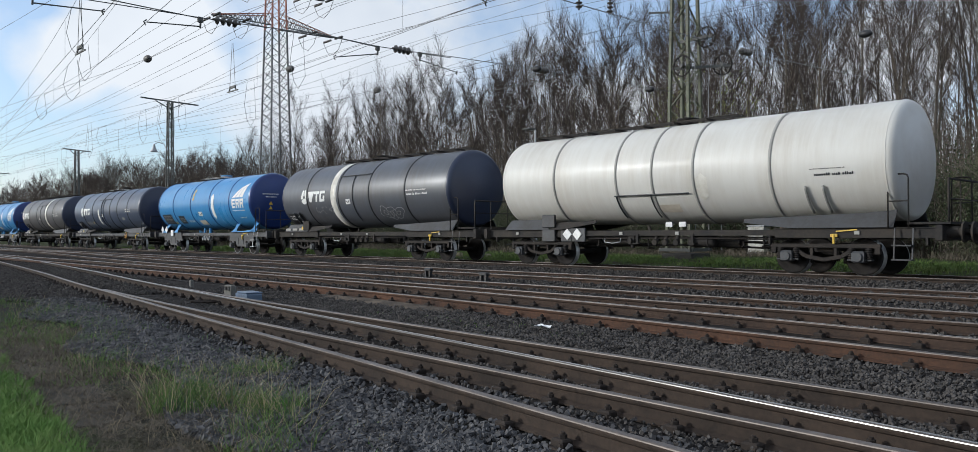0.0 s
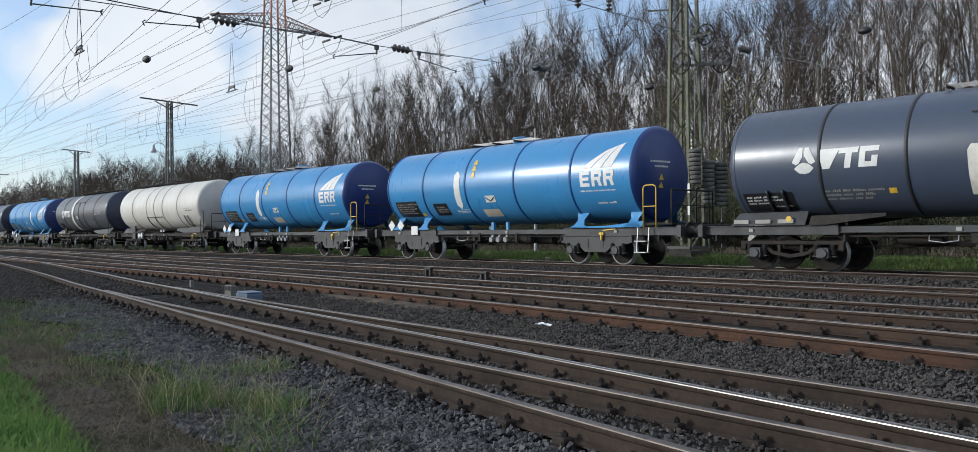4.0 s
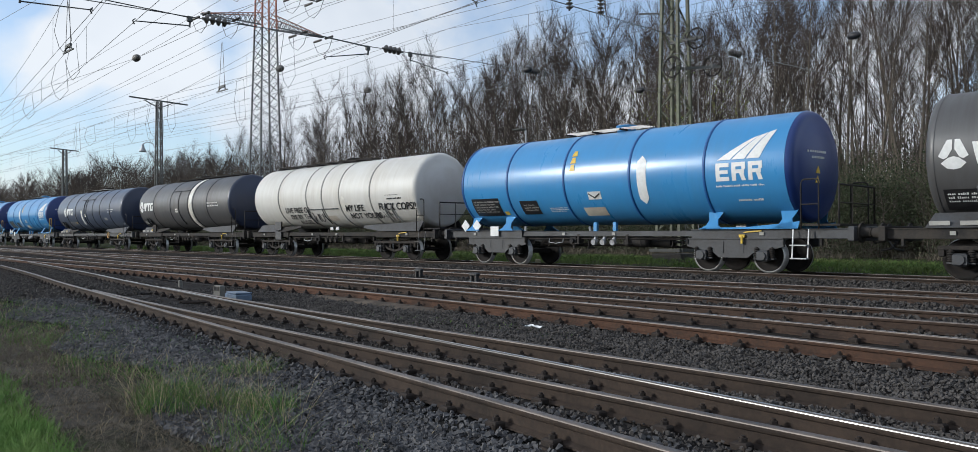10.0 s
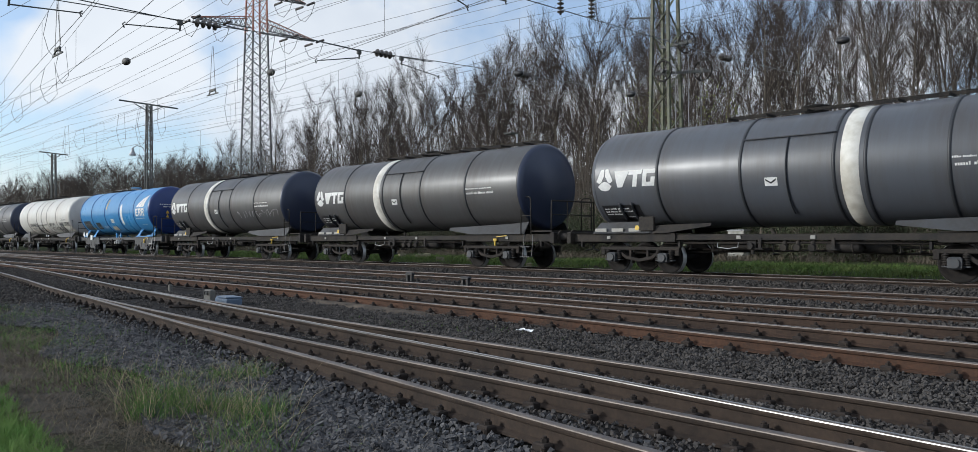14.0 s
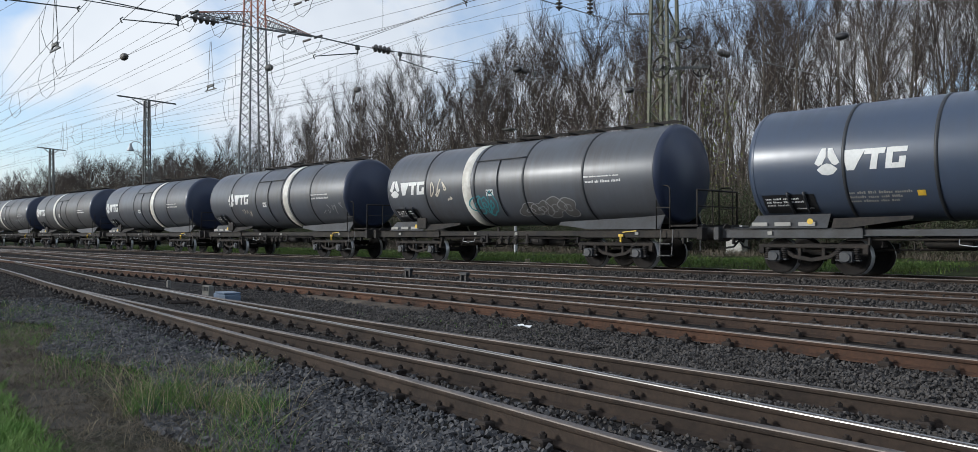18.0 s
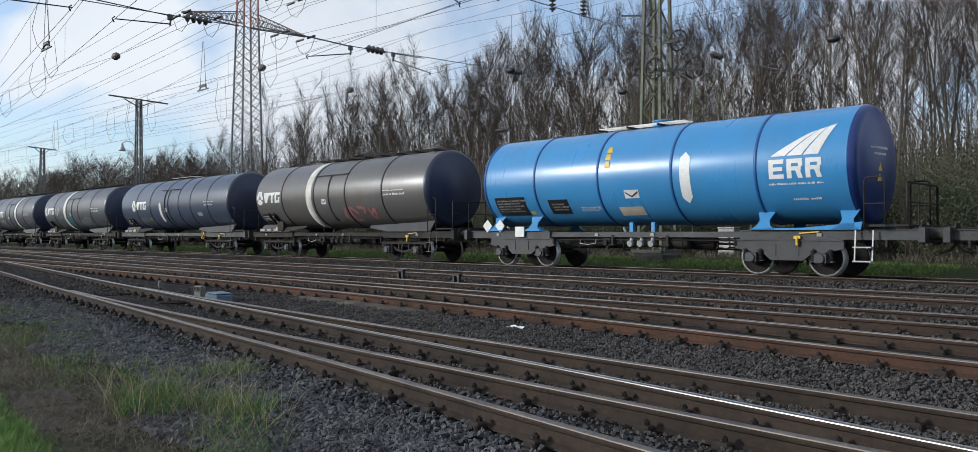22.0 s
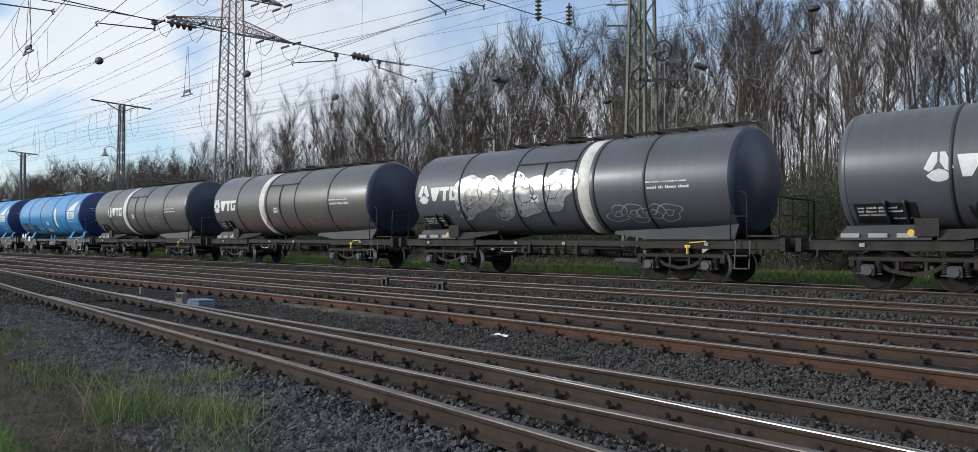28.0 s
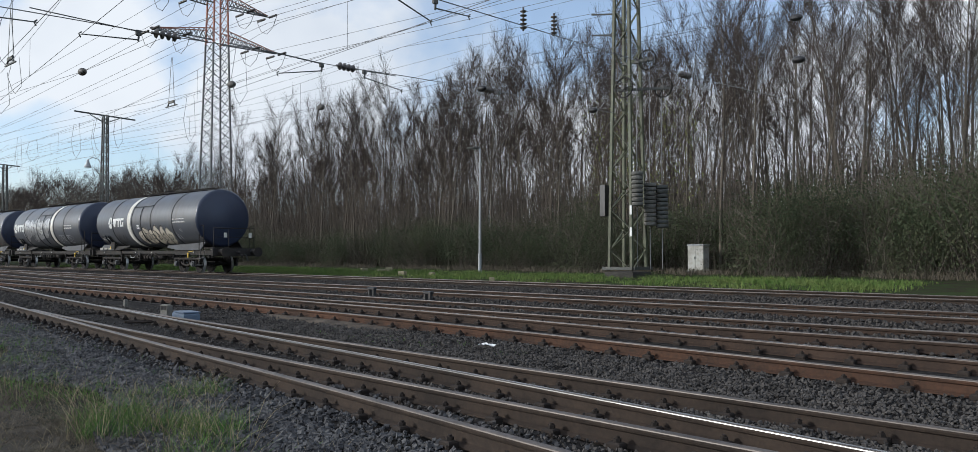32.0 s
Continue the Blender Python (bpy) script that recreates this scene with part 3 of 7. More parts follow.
# ---- tracks ----
RAIL = [(-0.036, -0.007), (-0.036, -0.022), (-0.030, -0.040), (-0.009, -0.052), (-0.009, -0.125), (-0.062, -0.145), (-0.062, -0.158),
        (0.062, -0.158), (0.062, -0.145), (0.009, -0.125), (0.009, -0.052), (0.030, -0.040), (0.036, -0.022), (0.036, 0.0), (0.026, 0.006), (0.014, 0.007), (-0.012, 0.007), (-0.028, 0.0052), (-0.0335, 0.0005)]
LINES = {
    "far": ([(-400, 20.75), (120, 20.75)], -320, 100, 3),
    "middle": ([(-400, 15.9), (120, 15.9)], -320, 60, 3),
    "loop": ([(-110, 15.9), (-80, 15.9), (-58, 15.1), (-36, 13.1), (-27, 12.8), (-20, 12.45), (-10, 12.25), (60, 12.2)], -84, 50, 4),
    "inner": ([(-320, 10.75), (-35, 10.75), (-20, 10.6), (-10, 10.15), (-5, 9.65), (0, 9.1), (10, 7.95), (40, 4.6)], -300, 36, 3),
    "near": ([(-75, 10.75), (-60, 10.6), (-45, 9.75), (-32.5, 8.38), (-27, 7.72), (-22.3, 7.07), (-18, 6.58), (-14, 6.11), (-9.6, 5.57), (-7.5, 5.34), (-5.3, 5.07), (-3.8, 4.86), (0, 4.35), (30, 0.3)], -62, 26, 1),
    "branch": ([(-20, 6.86), (-16.8, 6.56), (-14.6, 6.38), (-12, 6.2), (-8.2, 5.95), (-6.4, 5.85), (-4, 5.71), (0, 5.5), (26, 4.3)], -19, 24, 1),
}


def path_points(key):
    table, x0, x1, soft = LINES[key]
    step = 0.5 if key in ("near", "branch") else 1.0
    if x0 < -100:
        xs = np.concatenate([np.arange(x0, -90, 6.0), np.arange(-90, x1 + 0.1, 1.0)])
        _, base = smooth_line(table, -90, x1, 1.0, soft)
        ys = np.concatenate([np.full(len(np.arange(x0, -90, 6.0)), base[0]), base[:len(np.arange(-90, x1 + 0.1, 1.0))]])
        return xs, ys
    return smooth_line(table, x0, x1, step, soft * (2 if step == 0.5 else 1))


def rail_mesh(xs, ys, side, head):
    sh = Shape()
    dx, dy = np.gradient(xs), np.gradient(ys)
    ln = np.hypot(dx, dy)
    nx, ny = -dy / ln, dx / ln
    k = len(RAIL)
    vs, fs, sl = [], [], []
    for i in range(len(xs)):
        cx, cy = xs[i] + nx[i] * side * 0.7535, ys[i] + ny[i] * side * 0.7535
        z = rail_z(ys[i])
        for a, b in RAIL:
            vs.append((cx + nx[i] * a, cy + ny[i] * a, z - 0.006 + b))
    for i in range(len(xs) - 1):
        for j in range(k):
            fs.append((i * k + j, i * k + (j + 1) % k, (i + 1) * k + (j + 1) % k, (i + 1) * k + j))
            sl.append(3 if j > 17 else 2 if j == 15 else 1 if j > 12 else 0)
    fs += [tuple(range(k)), tuple((len(xs) - 1) * k + j for j in range(k - 1, -1, -1))]
    sl += [0, 0]
    sh.add(vs, fs)
    sh.s = sl
    return sh


def fastener_mesh():
    """Ribbed base plate with clip bolts either side of the rail foot."""
    sh = Shape()
    sh.box((0, 0, -0.172), (0.16, 0.36, 0.022))
    for s in (-1, 1):
        sh.box((0, s * 0.11, -0.140), (0.12, 0.09, 0.06), bevel=0.012)
        sh.rod((0, s * 0.10, -0.125), (0, s * 0.10, -0.07), 0.017, n=6)
        sh.rod((0, s * 0.10, -0.118), (0, s * 0.10, -0.085), 0.03, n=6, smooth=False)
        sh.rod((0.05, s * 0.155, -0.162), (0.05, s * 0.155, -0.13), 0.02, n=6, smooth=False)
    return sh.mesh("fastener", [MAT["fast"]])


FAST = fastener_mesh()


def sleeper_mesh():
    sh = Shape()
    sh.box((0, 0, -0.252), (0.25, 2.5, 0.15), bevel=0.012)
    return sh.mesh("sleeper", [MAT["sleeper"]])


SLEEPER = sleeper_mesh()


def build_track(key, label, heads, sides, near0, near1, sleepers=True, corner=False):
    xs, ys = path_points(key)
    t = thing("railway_track", label, "railway track", "railway tracks", kind="structure")
    for k, side in enumerate((-1, 1)):
        part("rail", rail_mesh(xs, ys, side, 0), [MAT[sides[k]], MAT["rail_dull"], MAT[heads[k]], MAT["rail_corner" if corner and heads[k] == "rail_head" else "rail_dull"]], t, "rusty-sided rail with a worn head")
    rest_s, rest_f = Shape(), Shape()
    x = xs[0] + 0.3
    ang = np.arctan2(np.gradient(ys), np.gradient(xs))
    while x < min(xs[-1], 8):
        y, a = float(np.interp(x, xs, ys)), float(np.interp(x, xs, ang))
        z = rail_z(y)
        m = Matrix.Translation((x, y, z)) @ Matrix.Rotation(a + random.uniform(-0.01, 0.01), 4, "Z")
        nxv, nyv = -math.sin(a), math.cos(a)
        if near0 <= x <= near1:
            if sleepers:
                part("sleeper", SLEEPER, None, t, at=m)
            for side in (-1, 1):
                part("fastener", FAST, None, t, at=Matrix.Translation((nxv * side * 0.7535, nyv * side * 0.7535, 0)) @ m)
            x += 0.62
        elif x > -90:
            if sleepers:
                rest_s.box((x, y, z - 0.252), (0.25, 2.5, 0.15))
            if x > -70:
                for side in (-1, 1):
                    rest_f.box((x + nxv * side * 0.7535, y + nyv * side * 0.7535, z - 0.13), (0.14, 0.30, 0.07), bevel=0.03)
            x += 0.62
        else:
            x += 5
    if rest_s.v:
        tagged(part("sleepers", rest_s, MAT["sleeper"], t), kind="stuff")
    if rest_f.v:
        tagged(part("fasteners", rest_f, MAT["fast"], t), kind="stuff")
    return t


build_track("far", "main track with worn rails that carries the train", ("rail_head", "rail_head"), ("rail_side", "rail_side"), -34, 4)
build_track("middle", "ballasted track with rust-brown rails", ("rail_head", "rail_head"), ("rail_brown", "rail_brown"), -28, 2)
build_track("loop", "siding track that joins the next line", ("rail_dull", "rail_head"), ("rail_brown", "rail_brown"), -26, 2)
build_track("inner", "little-used track with bright orange rust", ("rail_dull", "rail_head"), ("rail_orange", "rail_brown"), -30, 2)
build_track("near", "curving track with a shiny inner rail", ("rail_dull", "rail_head"), ("rail_side", "rail_side"), -26, 0, corner=True)
build_track("branch", "diverging turnout track with rusty rails", ("rail_dull", "rail_dull"), ("rail_side", "rail_side"), -12, 0, sleepers=False)

# ---- the tank train ----
R_TANK, Z_TANK = 1.475, 2.80


def tank_profile(x0, x1, r, depth=0.42):
    k = 0.20                                  # knuckle radius
    crown = 9
    dome = [(x0 + (depth - k) * q * q, (r - k) * q) for q in [i / crown for i in range(crown + 1)]]
    dome[0] = (x0, 0.01)
    kn = []
    for i in range(1, 7):
        t = i / 6 * math.pi / 2
        kn.append((x0 + (depth - k) + k * (1 - math.cos(t)), r - k + k * math.sin(t)))
    left = dome + kn
    right = [(x1 - (q - x0), rr) for q, rr in reversed(left)]
    return left + right, len(left)


def on_tank(x, a, lift=0.012, r=R_TANK):
    """A point of the shell: x along, a metres of arc up from the waist on the side that faces the platform side."""
    t = a / r
    return (x, -(r + lift) * math.cos(t), Z_TANK + (r + lift) * math.sin(t))


def patch(sh, x, a, w, h, slot=0, slant=0.0, lift=0.012, n=None):
    """A flat mark w by h wrapped on the shell, lower left corner at x, a."""
    n = n or max(1, int(h / 0.15))
    vs = []
    for i in range(n + 1):
        q = i / n
        for dx in (0, w):
            vs.append(on_tank(x + dx + slant * q, a + h * q, lift))
    fs = [(2 * i, 2 * i + 1, 2 * i + 3, 2 * i + 2) for i in range(n)]
    return sh.add(vs, fs, slot)


def polygon_mark(sh, pts, slot=0, lift=0.012):
    """A small outline of (x, a) wrapped on the shell in level strips."""
    lo, hi = min(p[1] for p in pts), max(p[1] for p in pts)
    cuts = sorted({lo, hi, *(p[1] for p in pts), *(lo + (hi - lo) * i / 5 for i in range(1, 5))})

    def span(a):
        xs = []
        for (xa, aa), (xb, ab) in zip(pts, pts[1:] + pts[:1]):
            if min(aa, ab) <= a <= max(aa, ab):
                xs += [xa, xb] if aa == ab else [xa + (xb - xa) * (a - aa) / (ab - aa)]
        return min(xs), max(xs)

    vs = []
    for a in cuts:
        x0, x1 = span(min(hi - 1e-5, max(lo + 1e-5, a)))
        vs += [on_tank(x0, a, lift), on_tank(x1, a, lift)]
    sh.add(vs, [(2 * i, 2 * i + 1, 2 * i + 3, 2 * i + 2) for i in range(len(cuts) - 1)], slot)
    return sh


def lettering(words, size, x, a, mat, parent, label, lean=0.0, lift=0.022):
    """Sprayed words in the built-in font, wrapped on the shell."""
    cu = bpy.data.curves.new("words", "FONT")
    cu.body, cu.size, cu.space_line, cu.shear = words, size, 0.95, 0.25
    cu.offset = 0.008
    tmp = bpy.data.objects.new("words", cu)
    scene.collection.objects.link(tmp)
    bpy.context.view_layer.update()
    me = bpy.data.meshes.new_from_object(tmp.evaluated_get(bpy.context.evaluated_depsgraph_get()))
    bpy.data.objects.remove(tmp)
    bpy.data.curves.remove(cu)
    for v in me.vertices:
        px, pa = v.co.x, v.co.y + v.co.x * lean
        v.co = on_tank(x + px, a + pa, lift)
    me.materials.clear()
    me.materials.append(mat)
    return part("graffiti", me, None, parent, label)


def scribble(parent, mat, x, a, w, h, seed, thick=0.05, label="", strokes=7):
    """Sprayed tag that cannot be read: looping strokes."""
    rnd = random.Random(seed)
    for k in range(strokes):
        cx = x + w * k / strokes
        cell = w / strokes * 1.25
        knots = [(cx + cell * rnd.random() * 0.9, a + h * rnd.choice((0.0, 0.15, 0.5, 0.85, 1.0))) for _ in range(6)]
        pts = []
        for i in range(1, 4):
            (xa, aa), (xb, ab), (xc, ac), (xd, ad) = knots[i - 1:i + 3]
            for q in (0, 0.2, 0.4, 0.6, 0.8):
                b0, b1, b2, b3 = -0.5 * q ** 3 + q * q - 0.5 * q, 1.5 * q ** 3 - 2.5 * q * q + 1, -1.5 * q ** 3 + 2 * q * q + 0.5 * q, 0.5 * q ** 3 - 0.5 * q * q
                pts.append((b0 * xa + b1 * xb + b2 * xc + b3 * xd, b0 * aa + b1 * ab + b2 * ac + b3 * ad))
        vs = []
        for i, (px, pa) in enumerate(pts):
            (x0, a0), (x1, a1) = pts[max(0, i - 1)], pts[min(len(pts) - 1, i + 1)]
            d = math.hypot(x1 - x0, a1 - a0) or 1
            ox, oa = -(a1 - a0) / d * thick / 2, (x1 - x0) / d * thick / 2
            vs += [on_tank(px + ox, pa + oa, 0.013 + k * 0.0006), on_tank(px - ox, pa - oa, 0.013 + k * 0.0006)]
        sh = Shape().add(vs, [(2 * i, 2 * i + 1, 2 * i + 3, 2 * i + 2) for i in range(len(pts) - 1)])
        part("graffiti_stroke", sh, mat, parent, label)


def wheel_shape(bright):
    sh = Shape()
    prof = [(-0.085, 0.06), (-0.085, 0.13), (-0.03, 0.17), (-0.02, 0.34), (-0.062, 0.375), (-0.065, 0.41), (-0.064, 0.455), (0.04, 0.462), (0.055, 0.488), (0.075, 0.488), (0.075, 0.39), (0.02, 0.34), (0.01, 0.17), (0.06, 0.13), (0.06, 0.06)]
    sh.lathe(prof, "y", 28, slots=[0, 0, 0, 0, 0, 1 if bright else 0, 1, 1, 1, 0, 0, 0, 0, 0])
    return sh.mesh("wheel", [MAT["wheel"], MAT["tread"]])


WHEEL = {True: wheel_shape(True), False: wheel_shape(False)}


def axle_shape():
    return Shape().rod((0, -0.98, 0), (0, 0.98, 0), 0.075, n=12).mesh("axle", [MAT["wheel"]])


AXLE = axle_shape()


def bogie_shapes(welded):
    """Side frame, axle box, spring and bolster; the older kind has a fish-bellied truss frame, the newer a pressed plate frame."""
    side = Shape()
    if welded:
        for s in (-1,):
            out = [(-1.42, 0.90), (1.42, 0.90), (1.42, 0.70), (1.05, 0.62), (0.62, 0.56), (0.42, 0.40), (-0.42, 0.40), (-0.62, 0.56), (-1.05, 0.62), (-1.42, 0.70)]
            vs = [(x, y, z) for y in (-0.05, 0.05) for x, z in out]
            k = len(out)
            fs = [tuple(range(k))[::-1], tuple(range(k, 2 * k))] + [(i, (i + 1) % k, k + (i + 1) % k, k + i) for i in range(k)]
            side.add(vs, fs)
            side.box((0, 0, 0.91), (2.84, 0.16, 0.03))
            for q in (-0.3, 0.3):
                side.box((q, -0.055, 0.68), (0.04, 0.02, 0.3))
    else:
        side.box((0, 0, 0.72), (2.75, 0.12, 0.10), bevel=0.015)
        pts = [(-0.75, 0, 0.66), (-0.45, 0, 0.46), (0, 0, 0.38), (0.45, 0, 0.46), (0.75, 0, 0.66)]
        for p, q in zip(pts, pts[1:]):
            side.bar(p, q, 0.10, 0.09)
        for s in (-1, 1):
            side.box((s * 0.30, 0, 0.57), (0.07, 0.09, 0.26))
            side.box((s * 1.3, 0, 0.62), (0.12, 0.11, 0.2), bevel=0.02)
    box = Shape()
    box.box((0, -0.06, 0.46), (0.30, 0.26, 0.28), bevel=0.04)
    box.rod((0, -0.19, 0.46), (0, -0.23, 0.46), 0.11, n=12)
    box.box((0, -0.03, 0.385), (0.58, 0.16, 0.03))
    prof = [(0.40, 0.03)]
    for i in range(5):
        prof += [(0.415 + i * 0.052, 0.05), (0.425 + i * 0.052, 0.08), (0.445 + i * 0.052, 0.08), (0.455 + i * 0.052, 0.05)]
    coil = Shape().lathe(prof + [(0.69, 0.03)], "z", 10)
    cross = Shape()
    cross.box((0, 0, 0.68), (0.42, 1.9, 0.2), bevel=0.03)
    for s in (-1, 1):
        cross.bar((s * 0.55, -0.7, 0.42), (s * 0.55, 0.7, 0.42), 0.09, 0.09)
        for q in (-0.75, 0.75):
            cross.box((s * 0.42, q, 0.44), (0.07, 0.10, 0.32), bevel=0.015)
    return side.mesh("side_frame", [MAT["frame_grey" if welded else "bogie"]]), box.mesh("axle_box", [MAT["frame_grey"]]), coil.mesh("spring", [MAT["bogie"]]), cross.mesh("bolster", [MAT["bogie"]])


BOGIES = {True: bogie_shapes(True), False: bogie_shapes(False)}


def add_bogie(parent, x, welded):
    side, box, coil, cross = BOGIES[welded]
    b = part("bogie", cross, None, parent, "dark four-wheel bogie", (x, 0, 0))
    for s in (-1, 1):
        m = Matrix.Translation((0, s * 1.03, 0)) @ (Matrix.Rotation(math.pi, 4, "Z") if s > 0 else Matrix())
        part("side_frame", side, None, b, at=m)
        for w in (-0.9, 0.9):
            part("axle_box", box, None, b, at=Matrix.Translation((w, 0, 0)) @ m)
            for q in (-0.21, 0.21):
                part("spring", coil, None, b, at=Matrix.Translation((w + q, 0, 0)) @ m @ Matrix.Translation((0, -0.05, 0)))
    for w in (-0.9, 0.9):
        part("axle", AXLE, None, b, at=(w, 0, 0.46))
        for s in (-1, 1):
            part("wheel", WHEEL[welded], None, b, "steel wheel with a worn tyre", Matrix.Translation((w, s * 0.765, 0.46)) @ (Matrix.Rotation(math.pi, 4, "Z") if s > 0 else Matrix()))


def handrail_shape(h=1.25, w=0.5):
    """Loop handrail of bent tube with a mid bar."""
    sh = Shape()
    r = 0.1
    pts = [(0, 0, 0), (0, 0, h - r), (r * 0.3, 0, h - r * 0.3), (r, 0, h), (w - r, 0, h), (w - r * 0.3, 0, h - r * 0.3), (w, 0, h - r), (w, 0, 0)]
    sh.pipe(pts, 0.02)
    sh.rod((0, 0, h * 0.5), (w, 0, h * 0.5), 0.015, n=6)
    return sh


def marks(parent, x, a, rows, w, h, mat, label):
    """Lines of small writing that cannot be read: short upright bars in words."""
    sh = Shape()
    for i in range(rows):
        q = x
        rnd = random.Random(i * 7 + int(abs(x) * 100))
        while q < x + w * rnd.uniform(0.75, 1.0):
            for _ in range(rnd.randint(3, 8)):
                d = h * rnd.uniform(0.35, 0.62)
                patch(sh, q, a - i * h * 1.7, d, h * rnd.choice((0.72, 0.72, 1.0)))
                q += d + h * 0.2
            q += h * 0.7
    return tagged(part("lettering", sh, mat, parent, label), kind="stuff")


def emblem_lobed(parent, x, a):
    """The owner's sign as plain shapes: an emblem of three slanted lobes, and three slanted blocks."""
    left = [(0.29, 1.0), (0.0, 0.44), (0.17, 0.34), (0.30, 0.40), (0.46, 0.66), (0.46, 1.0)]
    arch = [(0.08, 0.20), (0.28, 0.02), (0.50, -0.02), (0.72, 0.02), (0.92, 0.20), (0.70, 0.37), (0.50, 0.43), (0.30, 0.37)]
    for pts in (left, [(1 - u, v) for u, v in left][::-1], arch):
        sh = polygon_mark(Shape(), [(x + 0.02 + 0.60 * u, a + 0.64 * v - 0.04) for u, v in pts])
        part("emblem_lobe", sh, MAT["sign_white"], parent, "white lobe of a three-lobed emblem")
    # a wedge, a stepped block and an open block
    part("sign_block", polygon_mark(Shape(), [(x + 0.68 + u, a + v) for u, v in ((0.10, 0.04), (0.27, 0.04), (0.54, 0.52), (0.0, 0.52))]), MAT["sign_white"], parent, "white slanted wedge of the owner's sign")
    b = patch(Shape(), x + 1.18, a + 0.39, 0.46, 0.13, slant=0.03)
    patch(b, x + 1.30, a + 0.04, 0.15, 0.35, slant=0.06)
    part("sign_block", b, MAT["sign_white"], parent, "white slanted block of the owner's sign")
    b = patch(Shape(), x + 1.64, a + 0.04, 0.14, 0.48, slant=0.06)
    patch(b, x + 1.82, a + 0.40, 0.30, 0.12, slant=0.02)
    patch(b, x + 1.78, a + 0.04, 0.28, 0.12, slant=0.02)
    patch(b, x + 1.94, a + 0.16, 0.14, 0.14, slant=0.02)
    part("sign_block", b, MAT["sign_white"], parent, "white slanted block of the owner's sign")


def emblem_blue(parent, x, a):
    """The owner's sign as plain shapes: a sail of three curved strips over three blocks."""
    for k in range(3):
        sh = Shape()
        n = 8
        for i in range(n):
            q0, q1 = i / n, (i + 1) / n

            def edge(j, q):
                u = j / 3
                return (x + 0.05 + 1.25 * u * (1 - 0.35 * q) + 0.95 * q ** 0.8 * (1 - 0.45 * u) + 0.25 * q * u - 0.04 * (j == k), a + 0.62 + 0.80 * q ** 0.75 * (0.72 + 0.28 * u))
            polygon_mark(sh, [edge(k + 0.04, q0), edge(k + 0.93, q0), edge(k + 0.93, q1), edge(k + 0.04, q1)])
        part("emblem", sh, MAT["sign_white"], parent, "white curved strip of the sail emblem")
    for k in range(3):
        b = Shape()
        x0 = x + 0.02 + k * 0.47
        patch(b, x0, a + 0.06, 0.12, 0.48, slant=0.0)
        patch(b, x0 + 0.12, a + 0.43, 0.27, 0.11)
        patch(b, x0 + 0.12, a + 0.25, 0.24, 0.10)
        if k == 0:
            patch(b, x0 + 0.12, a + 0.06, 0.27, 0.11)
        else:
            patch(b, x0 + 0.29, a + 0.35, 0.11, 0.08)
            patch(b, x0 + 0.28, a + 0.06, 0.12, 0.19, slant=-0.06)
        part("sign_block", b, MAT["sign_white"], parent, "white block of the owner's sign")
    marks(parent, x, a - 0.10, 1, 1.4, 0.05, MAT["sign_white"], "small white writing")


